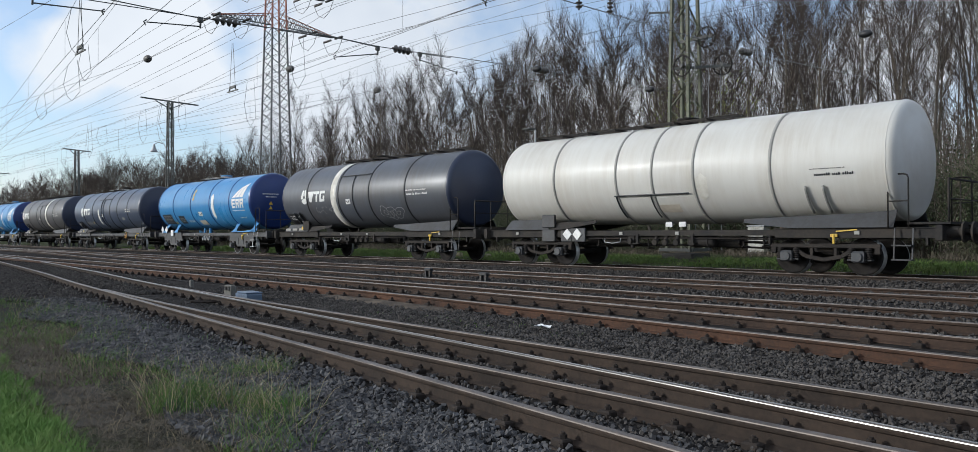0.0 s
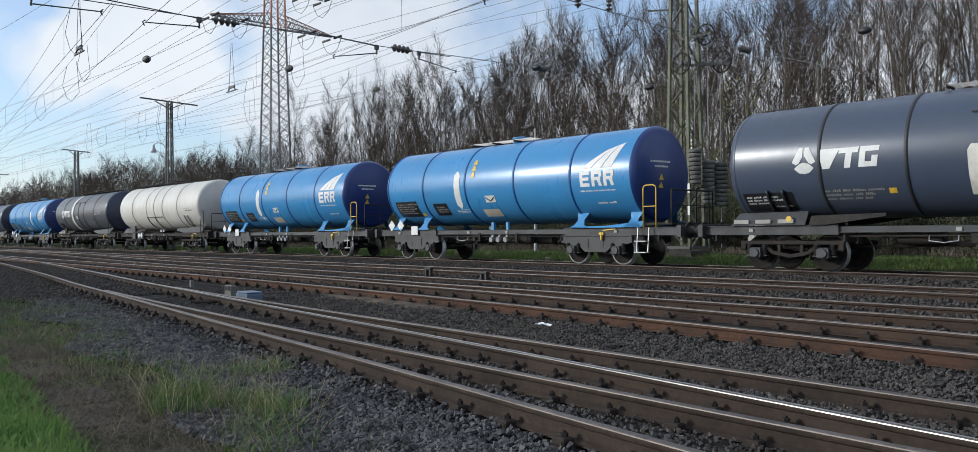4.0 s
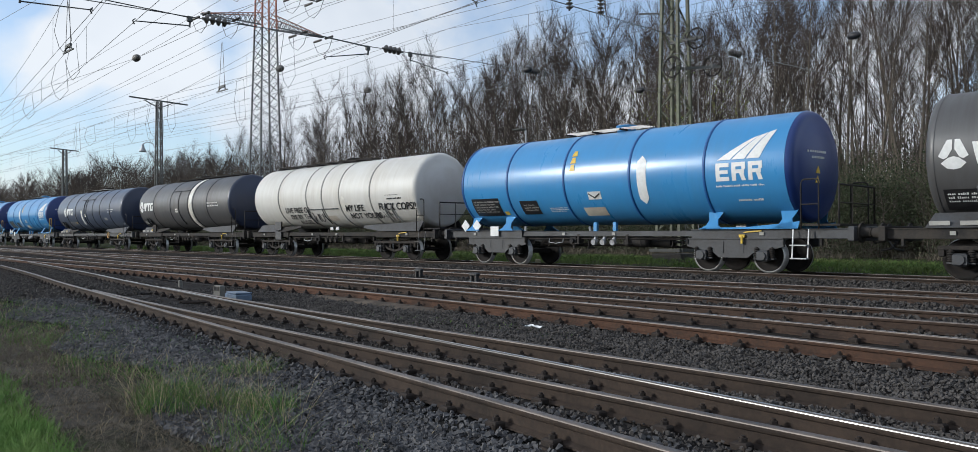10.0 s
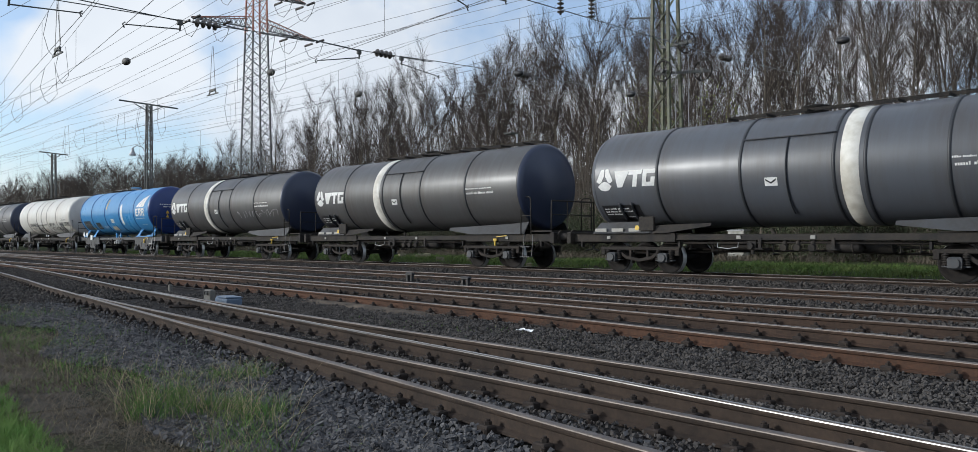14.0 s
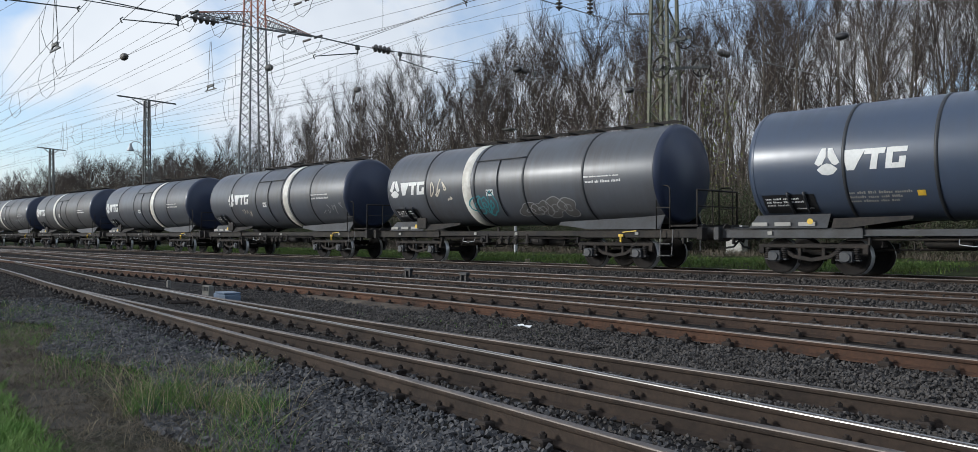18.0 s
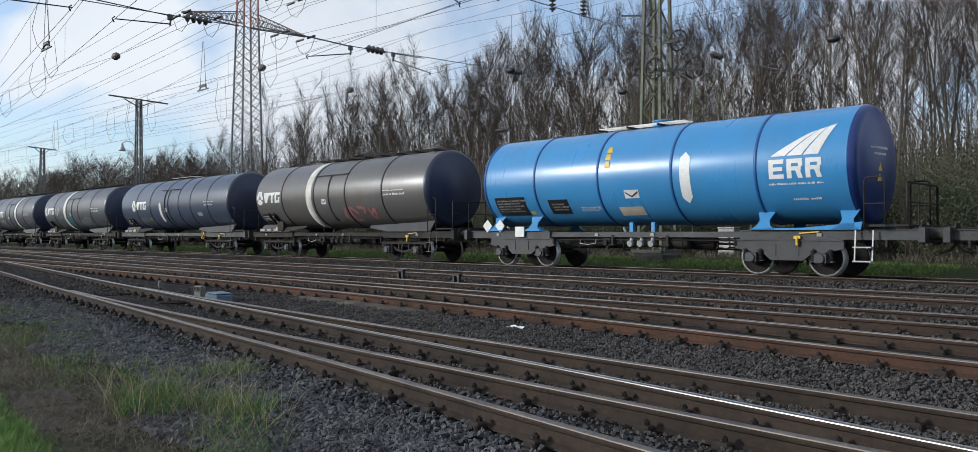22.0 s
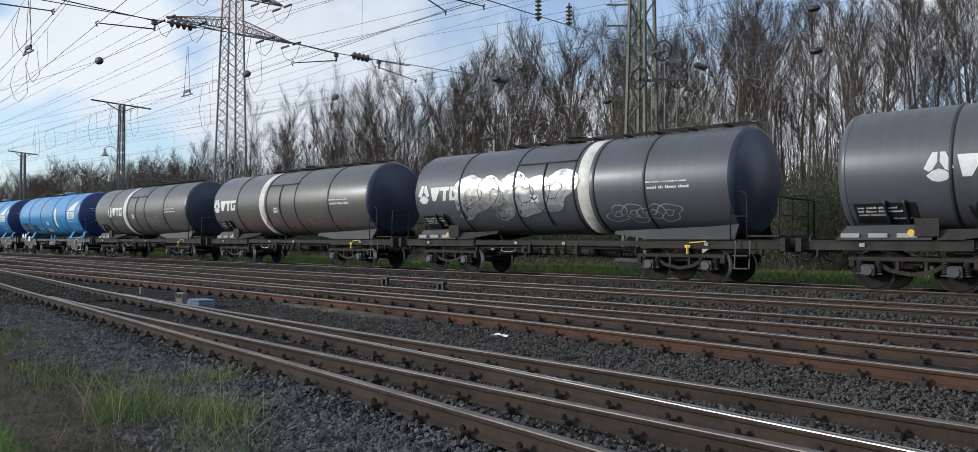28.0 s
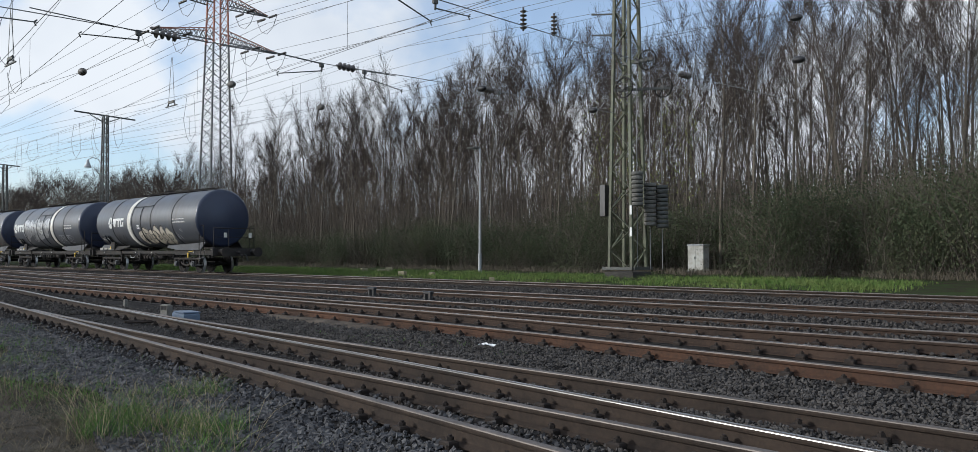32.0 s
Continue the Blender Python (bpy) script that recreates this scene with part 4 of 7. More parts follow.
def build_wagon(kind, paint, end_paint, length, tank_len, rings, band=None, label="", sign_x=0.5, plate_x=8.0):
    """One four-axle tank wagon. Its origin lies on the rail heads, at the shell's left end."""
    w = thing("tank_wagon", label, "tank wagon", "wagons of the tank train")
    blue, white, navy = kind == "blue", kind == "white", kind == "navy"
    x0, x1 = 0.0, tank_len
    prof, nl = tank_profile(x0, x1, R_TANK)
    sh = Shape()
    k = len(prof)
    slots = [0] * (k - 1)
    # right end's own slot; on grey and navy wagons its colour holds painted shade
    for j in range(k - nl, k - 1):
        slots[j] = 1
    if blue:
        for j in range(0, nl - 1):
            slots[j] = 1
    sh.lathe(prof, "x", 64, slots=slots, centre=(0, 0, Z_TANK))
    part("tank", sh, [MAT[paint], MAT[end_paint]], w, "long cylindrical tank shell with dished ends")
    ring_mat = MAT["ring_blue" if blue else "ring_white" if white else "ring"]
    for x in rings:
        rs = Shape().lathe([(x - 0.045, R_TANK - 0.01), (x - 0.035, R_TANK + 0.022), (x + 0.035, R_TANK + 0.022), (x + 0.045, R_TANK - 0.01)], "x", 48, centre=(0, 0, Z_TANK))
        part("ring", rs, ring_mat, w)
    if band:
        bs = Shape().lathe([(band - 0.215, R_TANK + 0.002), (band - 0.21, R_TANK + 0.008), (band + 0.21, R_TANK + 0.008), (band + 0.215, R_TANK + 0.002)], "x", 64, centre=(0, 0, Z_TANK))
        part("band", bs, MAT["band"], w, "white painted band round the tank")
    # weld seams of the end rims
    for x in (x0 + 0.42, x1 - 0.42):
        part("seam", Shape().lathe([(x - 0.02, R_TANK - 0.01), (x - 0.012, R_TANK + 0.008), (x + 0.012, R_TANK + 0.008), (x + 0.02, R_TANK - 0.01)], "x", 48, centre=(0, 0, Z_TANK)), MAT[paint], w)
    # frame
    fx0, fx1 = -0.75, length - 1.35
    fm = MAT["frame_grey" if blue or navy else "frame"]
    for s in (-1, 1):
        part("sill", Shape().box(((fx0 + fx1) / 2, s * 1.0, 1.055), (fx1 - fx0, 0.08, 0.15), bevel=0.012).box(((fx0 + fx1) / 2, s * 1.03, 0.985), (fx1 - fx0, 0.09, 0.02)), fm, w, "grimy steel side sill")
        for xa, xb in ((fx0 + 0.05, 3.0), (tank_len - 3.3, fx1 - 0.05)):
            part("sole_bar", Shape().box(((xa + xb) / 2, s * 1.07, 1.04), (xb - xa, 0.06, 0.25), bevel=0.012).box(((xa + xb) / 2, s * 1.105, 1.155), (xb - xa, 0.05, 0.02)), fm, w, "deep end sill over the bogie")
    for x in (fx0, fx1):
        part("headstock", Shape().box((x, 0, 1.04), (0.14, 2.55, 0.36), bevel=0.02), fm, w)
        d = -1 if x == fx0 else 1
        for s in (-0.875, 0.875):
            bf = Shape()
            bf.rod((x, s, 1.06), (x + d * 0.34, s, 1.06), 0.115, n=14)
            bf.rod((x + d * 0.05, s, 1.06), (x + d * 0.30, s, 1.06), 0.15, 0.125, n=14)
            bf.rod((x + d * 0.34, s, 1.06), (x + d * 0.60, s, 1.06), 0.085, n=14)
            bf.rod((x + d * 0.58, s, 1.06), (x + d * 0.62, s, 1.06), 0.24, n=20)
            part("buffer", bf, MAT["frame"], w, "round steel buffer")
        cp = Shape().box((x + d * 0.2, 0, 1.04), (0.4, 0.08, 0.12), bevel=0.02)
        cp.pipe([(x + d * 0.35, 0, 1.0), (x + d * 0.5, 0.05, 0.85), (x + d * 0.62, 0, 0.8), (x + d * 0.68, -0.05, 0.95)], 0.03)
        part("coupling", cp, MAT["frame"], w)
        hose = Shape().pipe([(x, 0.45, 0.98), (x + d * 0.2, 0.45, 0.9), (x + d * 0.4, 0.42, 0.66), (x + d * 0.62, 0.36, 0.62)], 0.03)
        part("brake_hose", hose, MAT["sign_black"], w)
    for x in (0.9, 2.8, tank_len - 2.8, tank_len - 0.9):
        part("cross_member", Shape().box((x, 0, 1.0), (0.18, 2.1, 0.22), bevel=0.02), fm, w)
    # saddles under the shell
    sm = MAT["blue"] if blue else MAT["frame_grey"]
    for side in (-1, 1):
        def plate(pts):
            vs = []
            for o in (0, 0.03):
                vs += [(x, side * (1.19 - (z - 1.17) * 0.62 - o), z) for x, z in pts]
            k2 = len(pts)
            return Shape().add(vs, [tuple(range(k2)), tuple(range(2 * k2 - 1, k2 - 1, -1))] + [(i, k2 + i, k2 + (i + 1) % k2, (i + 1) % k2) for i in range(k2)])
        if blue:
            for x in (0.62, 2.3, tank_len - 2.65, tank_len - 0.55):
                part("saddle", plate([(x - 0.36, 1.165), (x + 0.36, 1.165), (x + 0.19, 1.27), (x + 0.13, 1.42), (x + 0.24, 1.66), (x - 0.24, 1.66), (x - 0.13, 1.42), (x - 0.19, 1.27)]), sm, w, "blue flared saddle bracket")
            part("saddle", plate([(tank_len - 3.0, 1.165), (tank_len - 0.2, 1.165), (tank_len - 0.2, 1.36), (tank_len - 0.7, 1.30), (tank_len - 1.6, 1.22), (tank_len - 3.0, 1.20)]), sm, w, "blue saddle plate")
        else:
            part("saddle", plate([(0.15, 1.17), (2.2, 1.17), (2.2, 1.52), (0.3, 1.5)]), sm, w, "grey steel saddle plate")
            part("saddle_wing", plate([(2.3, 1.17), (2.75, 1.17), (4.1, 1.36), (4.1, 1.44), (2.3, 1.40)]), MAT["frame"], w)
            part("saddle", plate([(tank_len - 4.2, 1.32), (tank_len - 2.9, 1.17), (tank_len - 0.35, 1.17), (tank_len - 0.35, 1.58), (tank_len - 1.2, 1.52), (tank_len - 4.2, 1.42)]), sm, w, "grey steel saddle plate")
    # bogies
    for x in (1.75, tank_len - 2.05):
        add_bogie(w, x, blue)
    # brake gear and pipework under the sill
    rv = Shape().rod((4.3, -0.72, 0.86), (5.25, -0.72, 0.86), 0.17, n=16)
    rv.rod((4.25, -0.72, 0.86), (4.31, -0.72, 0.86), 0.12, n=16).rod((5.24, -0.72, 0.86), (5.3, -0.72, 0.86), 0.12, n=16)
    part("air_reservoir", rv, MAT["frame"], w, "dark cylindrical air reservoir")
    mid = tank_len * 0.5
    part("brake_cylinder", Shape().rod((mid + 1.4, -0.45, 0.8), (mid + 2.1, -0.45, 0.8), 0.16, n=14).rod((mid + 2.1, -0.45, 0.8), (mid + 2.9, -0.45, 0.78), 0.035), MAT["frame"], w)
    part("brake_rod", Shape().pipe([(2.9, -0.3, 0.62), (5, -0.3, 0.66), (mid, -0.3, 0.7), (tank_len - 3.2, -0.3, 0.62)], 0.03).pipe([(2.6, -0.98, 0.88), (mid, -1.0, 0.9), (tank_len - 2.9, -0.98, 0.88)], 0.022), MAT["bogie"], w)
    for dx in (-0.35, 0.0, 0.38):
        vt = Shape().rod((mid + dx, -0.95, 1.0), (mid + dx, -1.08, 0.74), 0.06, n=10).rod((mid + dx, -1.02, 0.80), (mid + dx, -1.13, 0.78), 0.09, n=12)
        part("outlet_valve", vt, MAT["galv" if blue else "frame"], w, "bottom outlet valve")
    part("outlet_pipe", Shape().pipe([(mid - 0.9, -0.6, 1.25), (mid - 0.6, -0.85, 0.95), (mid - 0.3, -0.95, 0.85)], 0.05), MAT["galv" if blue else "frame"], w)
    for x in (mid - 1.0, mid + 0.9):
        part("bracket", Shape().box((x, -1.06, 0.88), (0.08, 0.05, 0.3)).box((x, -1.0, 0.74), (0.22, 0.3, 0.03)), MAT["frame"], w)
    # cluttered brake gear that hangs below the sill
    gm = MAT["frame"]
    part("distributor_valve", Shape().box((mid - 1.25, -0.9, 0.84), (0.24, 0.26, 0.3), bevel=0.04).rod((mid - 1.25, -1.03, 0.82), (mid - 1.25, -1.12, 0.82), 0.075, n=12).rod((mid - 1.25, -0.95, 0.7), (mid - 1.25, -0.95, 0.6), 0.06, n=10), gm, w)
    part("air_reservoir", Shape().lathe([(mid + 0.65, 0.02), (mid + 0.66, 0.12), (mid + 0.72, 0.185), (mid + 1.45, 0.185), (mid + 1.51, 0.12), (mid + 1.52, 0.02)], "x", 16, centre=(0, -0.8, 0.83)), gm, w, "dark cylindrical air reservoir")
    for x in (mid + 0.85, mid + 1.32):
        part("strap", Shape().lathe([(x - 0.02, 0.19), (x - 0.02, 0.2), (x + 0.02, 0.2), (x + 0.02, 0.19)], "x", 16, centre=(0, -0.8, 0.83)).box((x, -0.8, 1.0), (0.05, 0.1, 0.12)), gm, w)
    for x, z in ((3.35, 0.72), (4.05, 0.66), (mid - 0.75, 0.6), (mid + 2.35, 0.68), (tank_len - 3.75, 0.7)):
        part("hanger", Shape().bar((x, -0.86, 0.98), (x + 0.03, -0.86, z), 0.05, 0.02).rod((x + 0.03, -0.95, z), (x + 0.03, -0.6, z), 0.022, n=6), gm, w)
    part("slack_adjuster", Shape().rod((mid - 2.3, -0.5, 0.70), (mid - 0.9, -0.5, 0.70), 0.06, n=10).rod((mid - 3.0, -0.5, 0.70), (mid - 2.3, -0.5, 0.70), 0.03, n=8), MAT["bogie"], w)
    part("brake_pipe", Shape().pipe([(fx0 + 0.1, -0.7, 0.98), (2.6, -0.85, 0.93), (mid - 1.6, -0.92, 0.92), (mid - 1.3, -0.92, 0.95), (mid + 0.5, -0.95, 0.93), (tank_len - 3, -0.9, 0.93), (fx1 - 0.1, -0.7, 0.98)], 0.022, 6), gm, w)
    part("release_pull", Shape().pipe([(mid - 2.2, -1.08, 0.9), (mid - 2.2, -1.12, 0.78), (mid - 1.9, -1.12, 0.74), (mid - 1.6, -1.12, 0.78), (mid - 1.6, -1.08, 0.9)], 0.014, 5), MAT["galv"], w, "bent release handle")
    for x in (-0.35, 3.15, tank_len - 3.45, tank_len + 0.35):
        part("gusset", Shape().box((x, -1.06, 0.84), (0.05, 0.12, 0.18), bevel=0.01), gm, w)
    # small plates on the sill
    for x, c in ((mid - 1.6, "ring_white"), (mid + 0.4, "ring_white"), (0.7, "ring_white"), (tank_len - 1.2, "ring_white")):
        part("plate", Shape().box((x, -1.118 if x < 3 or x > tank_len - 3.3 else -1.06, 1.045), (0.12, 0.036, 0.09), bevel=0.004), MAT[c], w, "small pale plate")
    part("brake_lever", Shape().box((tank_len - 1.75, -1.14, 0.98), (0.16, 0.05, 0.08), bevel=0.01).rod((tank_len - 1.75, -1.15, 1.0), (tank_len - 1.75, -1.15, 0.78), 0.035, n=8).bar((tank_len - 1.7, -1.13, 1.08), (tank_len - 1.2, -1.13, 1.12), 0.03, 0.03), MAT["yellow"], w, "yellow brake change-over lever")
    # walkway along the crown
    wx0, wx1 = (mid - 2.1, mid + 1.1) if blue or navy else (mid - 2.3, tank_len - 0.3) if kind == "grey" else (1.0, mid + 2.0)
    top = Z_TANK + R_TANK
    wk = Shape()
    for q in (-0.28, -0.1, 0.1, 0.28):
        wk.box(((wx0 + wx1) / 2, q * 0.8 - 0.2, top + 0.075), (wx1 - wx0, 0.04, 0.025))
    part("walkway", wk, MAT["steel" if blue or navy else "frame"], w, "slatted steel walkway on the tank crown")
    x = wx0 + 0.1
    st = Shape().box((0, -0.2, top + 0.05), (0.03, 0.55, 0.07)).mesh("walkway_support", [MAT["frame"]])
    while x < wx1:
        part("walkway_support", st, None, w, at=(x, 0, 0))
        x += 1.1
    dm = Shape().lathe([(top - 0.05, 0.3), (top + 0.16, 0.3), (top + 0.18, 0.34), (top + 0.21, 0.34), (top + 0.25, 0.12), (top + 0.25, 0.01)], "z", 24, centre=(mid, 0.15, 0))
    part("manhole", dm, MAT["frame"] if not blue else MAT["blue"], w, "round manhole with a lid")
    # end platform, steps and rails on the right-hand end
    px = tank_len + 0.15
    part("end_platform", Shape().box((px + 0.25, 0, 1.26), (0.9, 2.3, 0.05)), MAT["frame"], w)
    hm = MAT["yellow"] if blue and label.find("yellow") > 0 else MAT["frame_grey"] if navy else MAT["frame"]
    for s in (-1, 1):
        part("handrail", handrail_shape(1.25, 0.45), hm if s < 0 else MAT["frame"], w, "bent tube handrail", (tank_len - (0.1 if blue else 0.45) if s < 0 else px, s * 1.22, 1.15))
    part("handrail", Shape().pipe([(px + 0.65, -1.1, 1.28), (px + 0.65, -1.1, 2.25), (px + 0.65, 1.1, 2.25), (px + 0.65, 1.1, 1.28)], 0.028).rod((px + 0.65, -1.1, 1.8), (px + 0.65, 1.1, 1.8), 0.016, n=6).rod((px + 0.65, -0.3, 1.28), (px + 0.65, -0.3, 2.25), 0.016, n=6), MAT["frame"], w, "end platform railing")
    stp = Shape()
    for z in (0.42, 0.75):
        stp.box((tank_len - 0.1, -1.32, z), (0.42, 0.2, 0.03))
    for q in (-0.2, 0.2):
        stp.bar((tank_len - 0.1 + q, -1.3, 0.40), (tank_len - 0.1 + q, -1.22, 1.15), 0.03, 0.02)
    part("step", stp, MAT["galv" if blue else "frame_grey"], w, "footsteps below the platform")
    dress_wagon(w, kind, tank_len, mid, band, sign_x, plate_x)
    return w


def chevron(parent, x, a, w, drop, thick):
    """A black V-shaped stroke on a sign plate."""
    sh = Shape()
    for x0, x1, d0, d1 in ((0, w / 2, 0, drop), (w / 2, w, drop, 0)):
        sh.add([on_tank(x + x0, a - d0 - thick, 0.02), on_tank(x + x1, a - d1 - thick, 0.02), on_tank(x + x1, a - d1, 0.02), on_tank(x + x0, a - d0, 0.02)], [(0, 1, 2, 3)])
    part("sign_stroke", sh, MAT["sign_black"], parent, "black chevron")


def arc_pipe(sh, x, a0, a1, r=0.02, lift=0.03):
    return sh.pipe([on_tank(x, a0 + (a1 - a0) * i / 10, lift) for i in range(11)], r)


def dress_wagon(w, kind, tank_len, mid, band, sign_x, plate_x):
    """Signs, plates and fittings on the shell of each type."""
    if kind == "blue":
        emblem_blue(w, 10.55, -0.42)
        part("notice_plate", patch(Shape(), 0.78, -1.25, 1.35, 0.72), MAT["sign_black"], w, "black data plate with white writing")
        marks(w, 0.86, -0.68, 5, 1.15, 0.06, MAT["ring_white"], "white writing on the data plate")
        part("notice_plate", patch(Shape(), 3.1, -1.22, 0.8, 0.55), MAT["sign_black"], w, "black owner plate")
        marks(w, 3.25, -0.86, 3, 0.5, 0.06, MAT["ring_white"], "white writing on the owner plate")
        part("sign_dot", patch(Shape(), 2.2, -1.22, 0.2, 0.16), MAT["yellow"], w)
        sh = Shape()
        patch(sh, plate_x, -0.75, 0.32, 1.1)
        polygon_mark(sh, [(plate_x, 0.35), (plate_x + 0.32, 0.35), (plate_x + 0.16, 0.52)])
        polygon_mark(sh, [(plate_x, -0.75), (plate_x + 0.16, -0.95), (plate_x + 0.32, -0.75)])
        part("ladder_plate", sh, MAT["sign_white"], w, "tall white plate with pointed ends")
        for a in (0.22, 0.46, 0.70):
            part("warning_sign", polygon_mark(Shape(), [(5.42, a), (5.64, a), (5.59, a + 0.2), (5.47, a + 0.2)]), MAT["yellow"], w, "yellow warning sign")
        part("sign", patch(Shape(), 6.1, -0.72, 0.5, 0.26), MAT["sign_white"], w, "white envelope-shaped sign")
        chevron(w, 6.13, -0.50, 0.44, 0.14, 0.05)
        part("notice", patch(Shape(), 5.75, -1.36, 0.85, 0.36), MAT["cream"], w, "pale paper notice")
        marks(w, 4.35, -1.0, 3, 0.7, 0.04, MAT["sign_white"], "small white writing")
        marks(w, 11.1, -0.95, 1, 0.6, 0.07, MAT["sign_white"], "white inspection mark")
        for z, hw in ((Z_TANK + 0.35, 0.45), (Z_TANK + 0.2, 0.3)):
            sh = Shape()
            for i in range(9):
                y = -0.35 - hw + 2 * hw * i / 9
                dome = tank_len - 0.22 * ((y * y + (z - Z_TANK) ** 2) / 1.625)
                sh.box((dome + 0.008, y, z), (0.012, hw * 0.15, 0.055))
            tagged(part("lettering", sh, MAT["sign_white"], w, "small white writing on the end"), kind="stuff")
        for z in (Z_TANK - 0.12, Z_TANK - 0.36):
            dome = tank_len - 0.22 * ((0.16 + (z - Z_TANK) ** 2) / 1.625)
            part("warning_sign", Shape().add([(dome + 0.012, -0.51, z - 0.09), (dome + 0.012, -0.29, z - 0.09), (dome + 0.012, -0.40, z + 0.10), (dome - 0.01, -0.51, z - 0.09), (dome - 0.01, -0.29, z - 0.09), (dome - 0.01, -0.40, z + 0.10)], [(0, 1, 2), (5, 4, 3), (0, 3, 4, 1), (1, 4, 5, 2), (2, 5, 3, 0)]), MAT["yellow"], w, "yellow triangular warning sign")
        for s in (-0.32, 0.28):
            cx = 0.55 + s
            sh = Shape()
            for y in (-1.17, -1.155):
                sh.v += [(cx - 0.22, y, 1.34), (cx, y, 1.12), (cx + 0.22, y, 1.34), (cx, y, 1.56)]
            sh.f = [(0, 1, 2, 3), (7, 6, 5, 4), (0, 4, 5, 1), (1, 5, 6, 2), (2, 6, 7, 3), (3, 7, 4, 0)]
            sh.s, sh.smooth = [0] * 6, [False] * 6
            part("hazard_diamond", sh, MAT["sign_white"], w, "white hazard diamond on the sill")
        part("plate", Shape().box((1.75, -1.17, 1.14), (0.4, 0.02, 0.34)), MAT["sign_white"], w, "white plate on the sill")
        for x in (mid - 0.35, mid + 0.4):
            part("foot", Shape().box((x, -0.98, 1.24), (0.12, 0.1, 0.34), bevel=0.02), MAT["blue"], w, "small blue bracket")
    elif kind in ("grey", "navy"):
        emblem_lobed(w, sign_x, -0.32)
        fr = Shape()
        f0 = 5.25 if kind == "grey" else 6.0
        arc_pipe(fr, f0 + 1.2, 0.8, -1.3)
        if kind == "navy":
            arc_pipe(fr, f0 + 0.75, 0.8, -1.1)
        fr.pipe([on_tank(f0 + 2.4 * i / 6, 0.8, 0.04) for i in range(7)], 0.022)
        part("ladder_frame", fr, MAT["ring"], w, "dark side rail frame on the shell")
        x = f0 + 0.62
        part("sign", patch(Shape(), x, -0.46, 0.34, 0.22), MAT["sign_white"], w, "small white envelope-shaped sign")
        chevron(w, x + 0.03, -0.27, 0.28, 0.09, 0.045)
        marks(w, tank_len - 2.9, -0.05, 1, 1.25, 0.045, MAT["sign_white"], "small white writing")
        marks(w, tank_len - 2.85, -0.22, 1, 1.05, 0.08, MAT["sign_white"], "white inspection mark")
        part("notice_plate", patch(Shape(), 0.55, -1.45, 1.35, 0.62), MAT["sign_black"], w, "black data panel")
        marks(w, 0.62, -0.98, 3, 0.8, 0.06, MAT["sign_white"], "small white writing on the data panel")
        marks(w, 1.35, -1.3, 1, 0.5, 0.05, MAT["sign_white"], "small white writing")
        sh = Shape()
        for i in range(3):
            sh.box((0.45 + i * 0.62, -1.185, 1.27), (0.42, 0.02, 0.10))
        part("lettering", sh, MAT["ring_white"], w, "faded white data marks on the sill")
        part("sign_dot", Shape().rod((1.78, -1.185, 1.33), (1.78, -1.20, 1.33), 0.075, n=14), MAT["yellow"], w, "round yellow sign")
        for dx in (0.0, 0.42):
            part("support_strap", Shape().pipe([on_tank(1.25 + dx, -0.75 - 0.7 * i / 6, 0.05) for i in range(7)], 0.035), MAT["ring"], w)
        if kind == "navy":
            sh = patch(Shape(), 5.95, -1.1, 0.28, 1.05)
            polygon_mark(sh, [(5.95, -0.05), (6.23, -0.05), (6.16, 0.07), (6.02, 0.07)])
            part("ladder_plate", sh, MAT["band"], w, "pale vertical plate with a pointed head")
            part("sign_dot", patch(Shape(), 4.25, -0.98, 0.17, 0.15), MAT["yellow"], w, "round yellow sign")
            marks(w, 2.75, -0.88, 3, 1.35, 0.07, MAT["ring_white"], "faded small white writing")
            part("sign", patch(Shape(), 10.7, -0.78, 0.5, 0.2), MAT["ring_white"], w, "small pale framed sign")
            hw = Shape()
            c = (tank_len - 3.6, -1.16, 1.0)
            ring = [(c[0] + 0.19 * math.cos(2 * math.pi * i / 20), c[1], c[2] + 0.19 * math.sin(2 * math.pi * i / 20)) for i in range(21)]
            hw.pipe(ring, 0.022).bar((c[0] - 0.13, c[1], c[2] - 0.13), (c[0] + 0.13, c[1], c[2] + 0.13), 0.05, 0.03, up=(0, 1, 0))
            part("handwheel", hw, MAT["orange"], w, "orange brake handwheel")
        else:
            bx = Shape().box((2.1, -1.16, 1.44), (0.5, 0.08, 0.42), bevel=0.02)
            part("equipment_box", bx, MAT["frame"], w, "dark box on the frame")
    else:
        fr = Shape()
        arc_pipe(fr, 5.15, -0.64, -1.5)
        arc_pipe(fr, 6.4, -0.64, -1.5)
        fr.pipe([on_tank(5.1 + 2.6 * i / 6, -0.64, 0.04) for i in range(7)], 0.022)
        part("ladder_frame", fr, MAT["ring"], w, "dark side rail frame on the shell")
        sh = Shape()
        patch(sh, 7.95, -0.75, 0.36, 0.5)
        polygon_mark(sh, [(7.95, -0.25), (8.31, -0.25), (8.13, -0.1)])
        polygon_mark(sh, [(7.95, -0.75), (8.13, -0.9), (8.31, -0.75)])
        part("sign", sh, MAT["band"], w, "pale six-sided plate")
        part("notice", patch(Shape(), 6.55, -1.3, 0.7, 0.3), MAT["cream"], w)
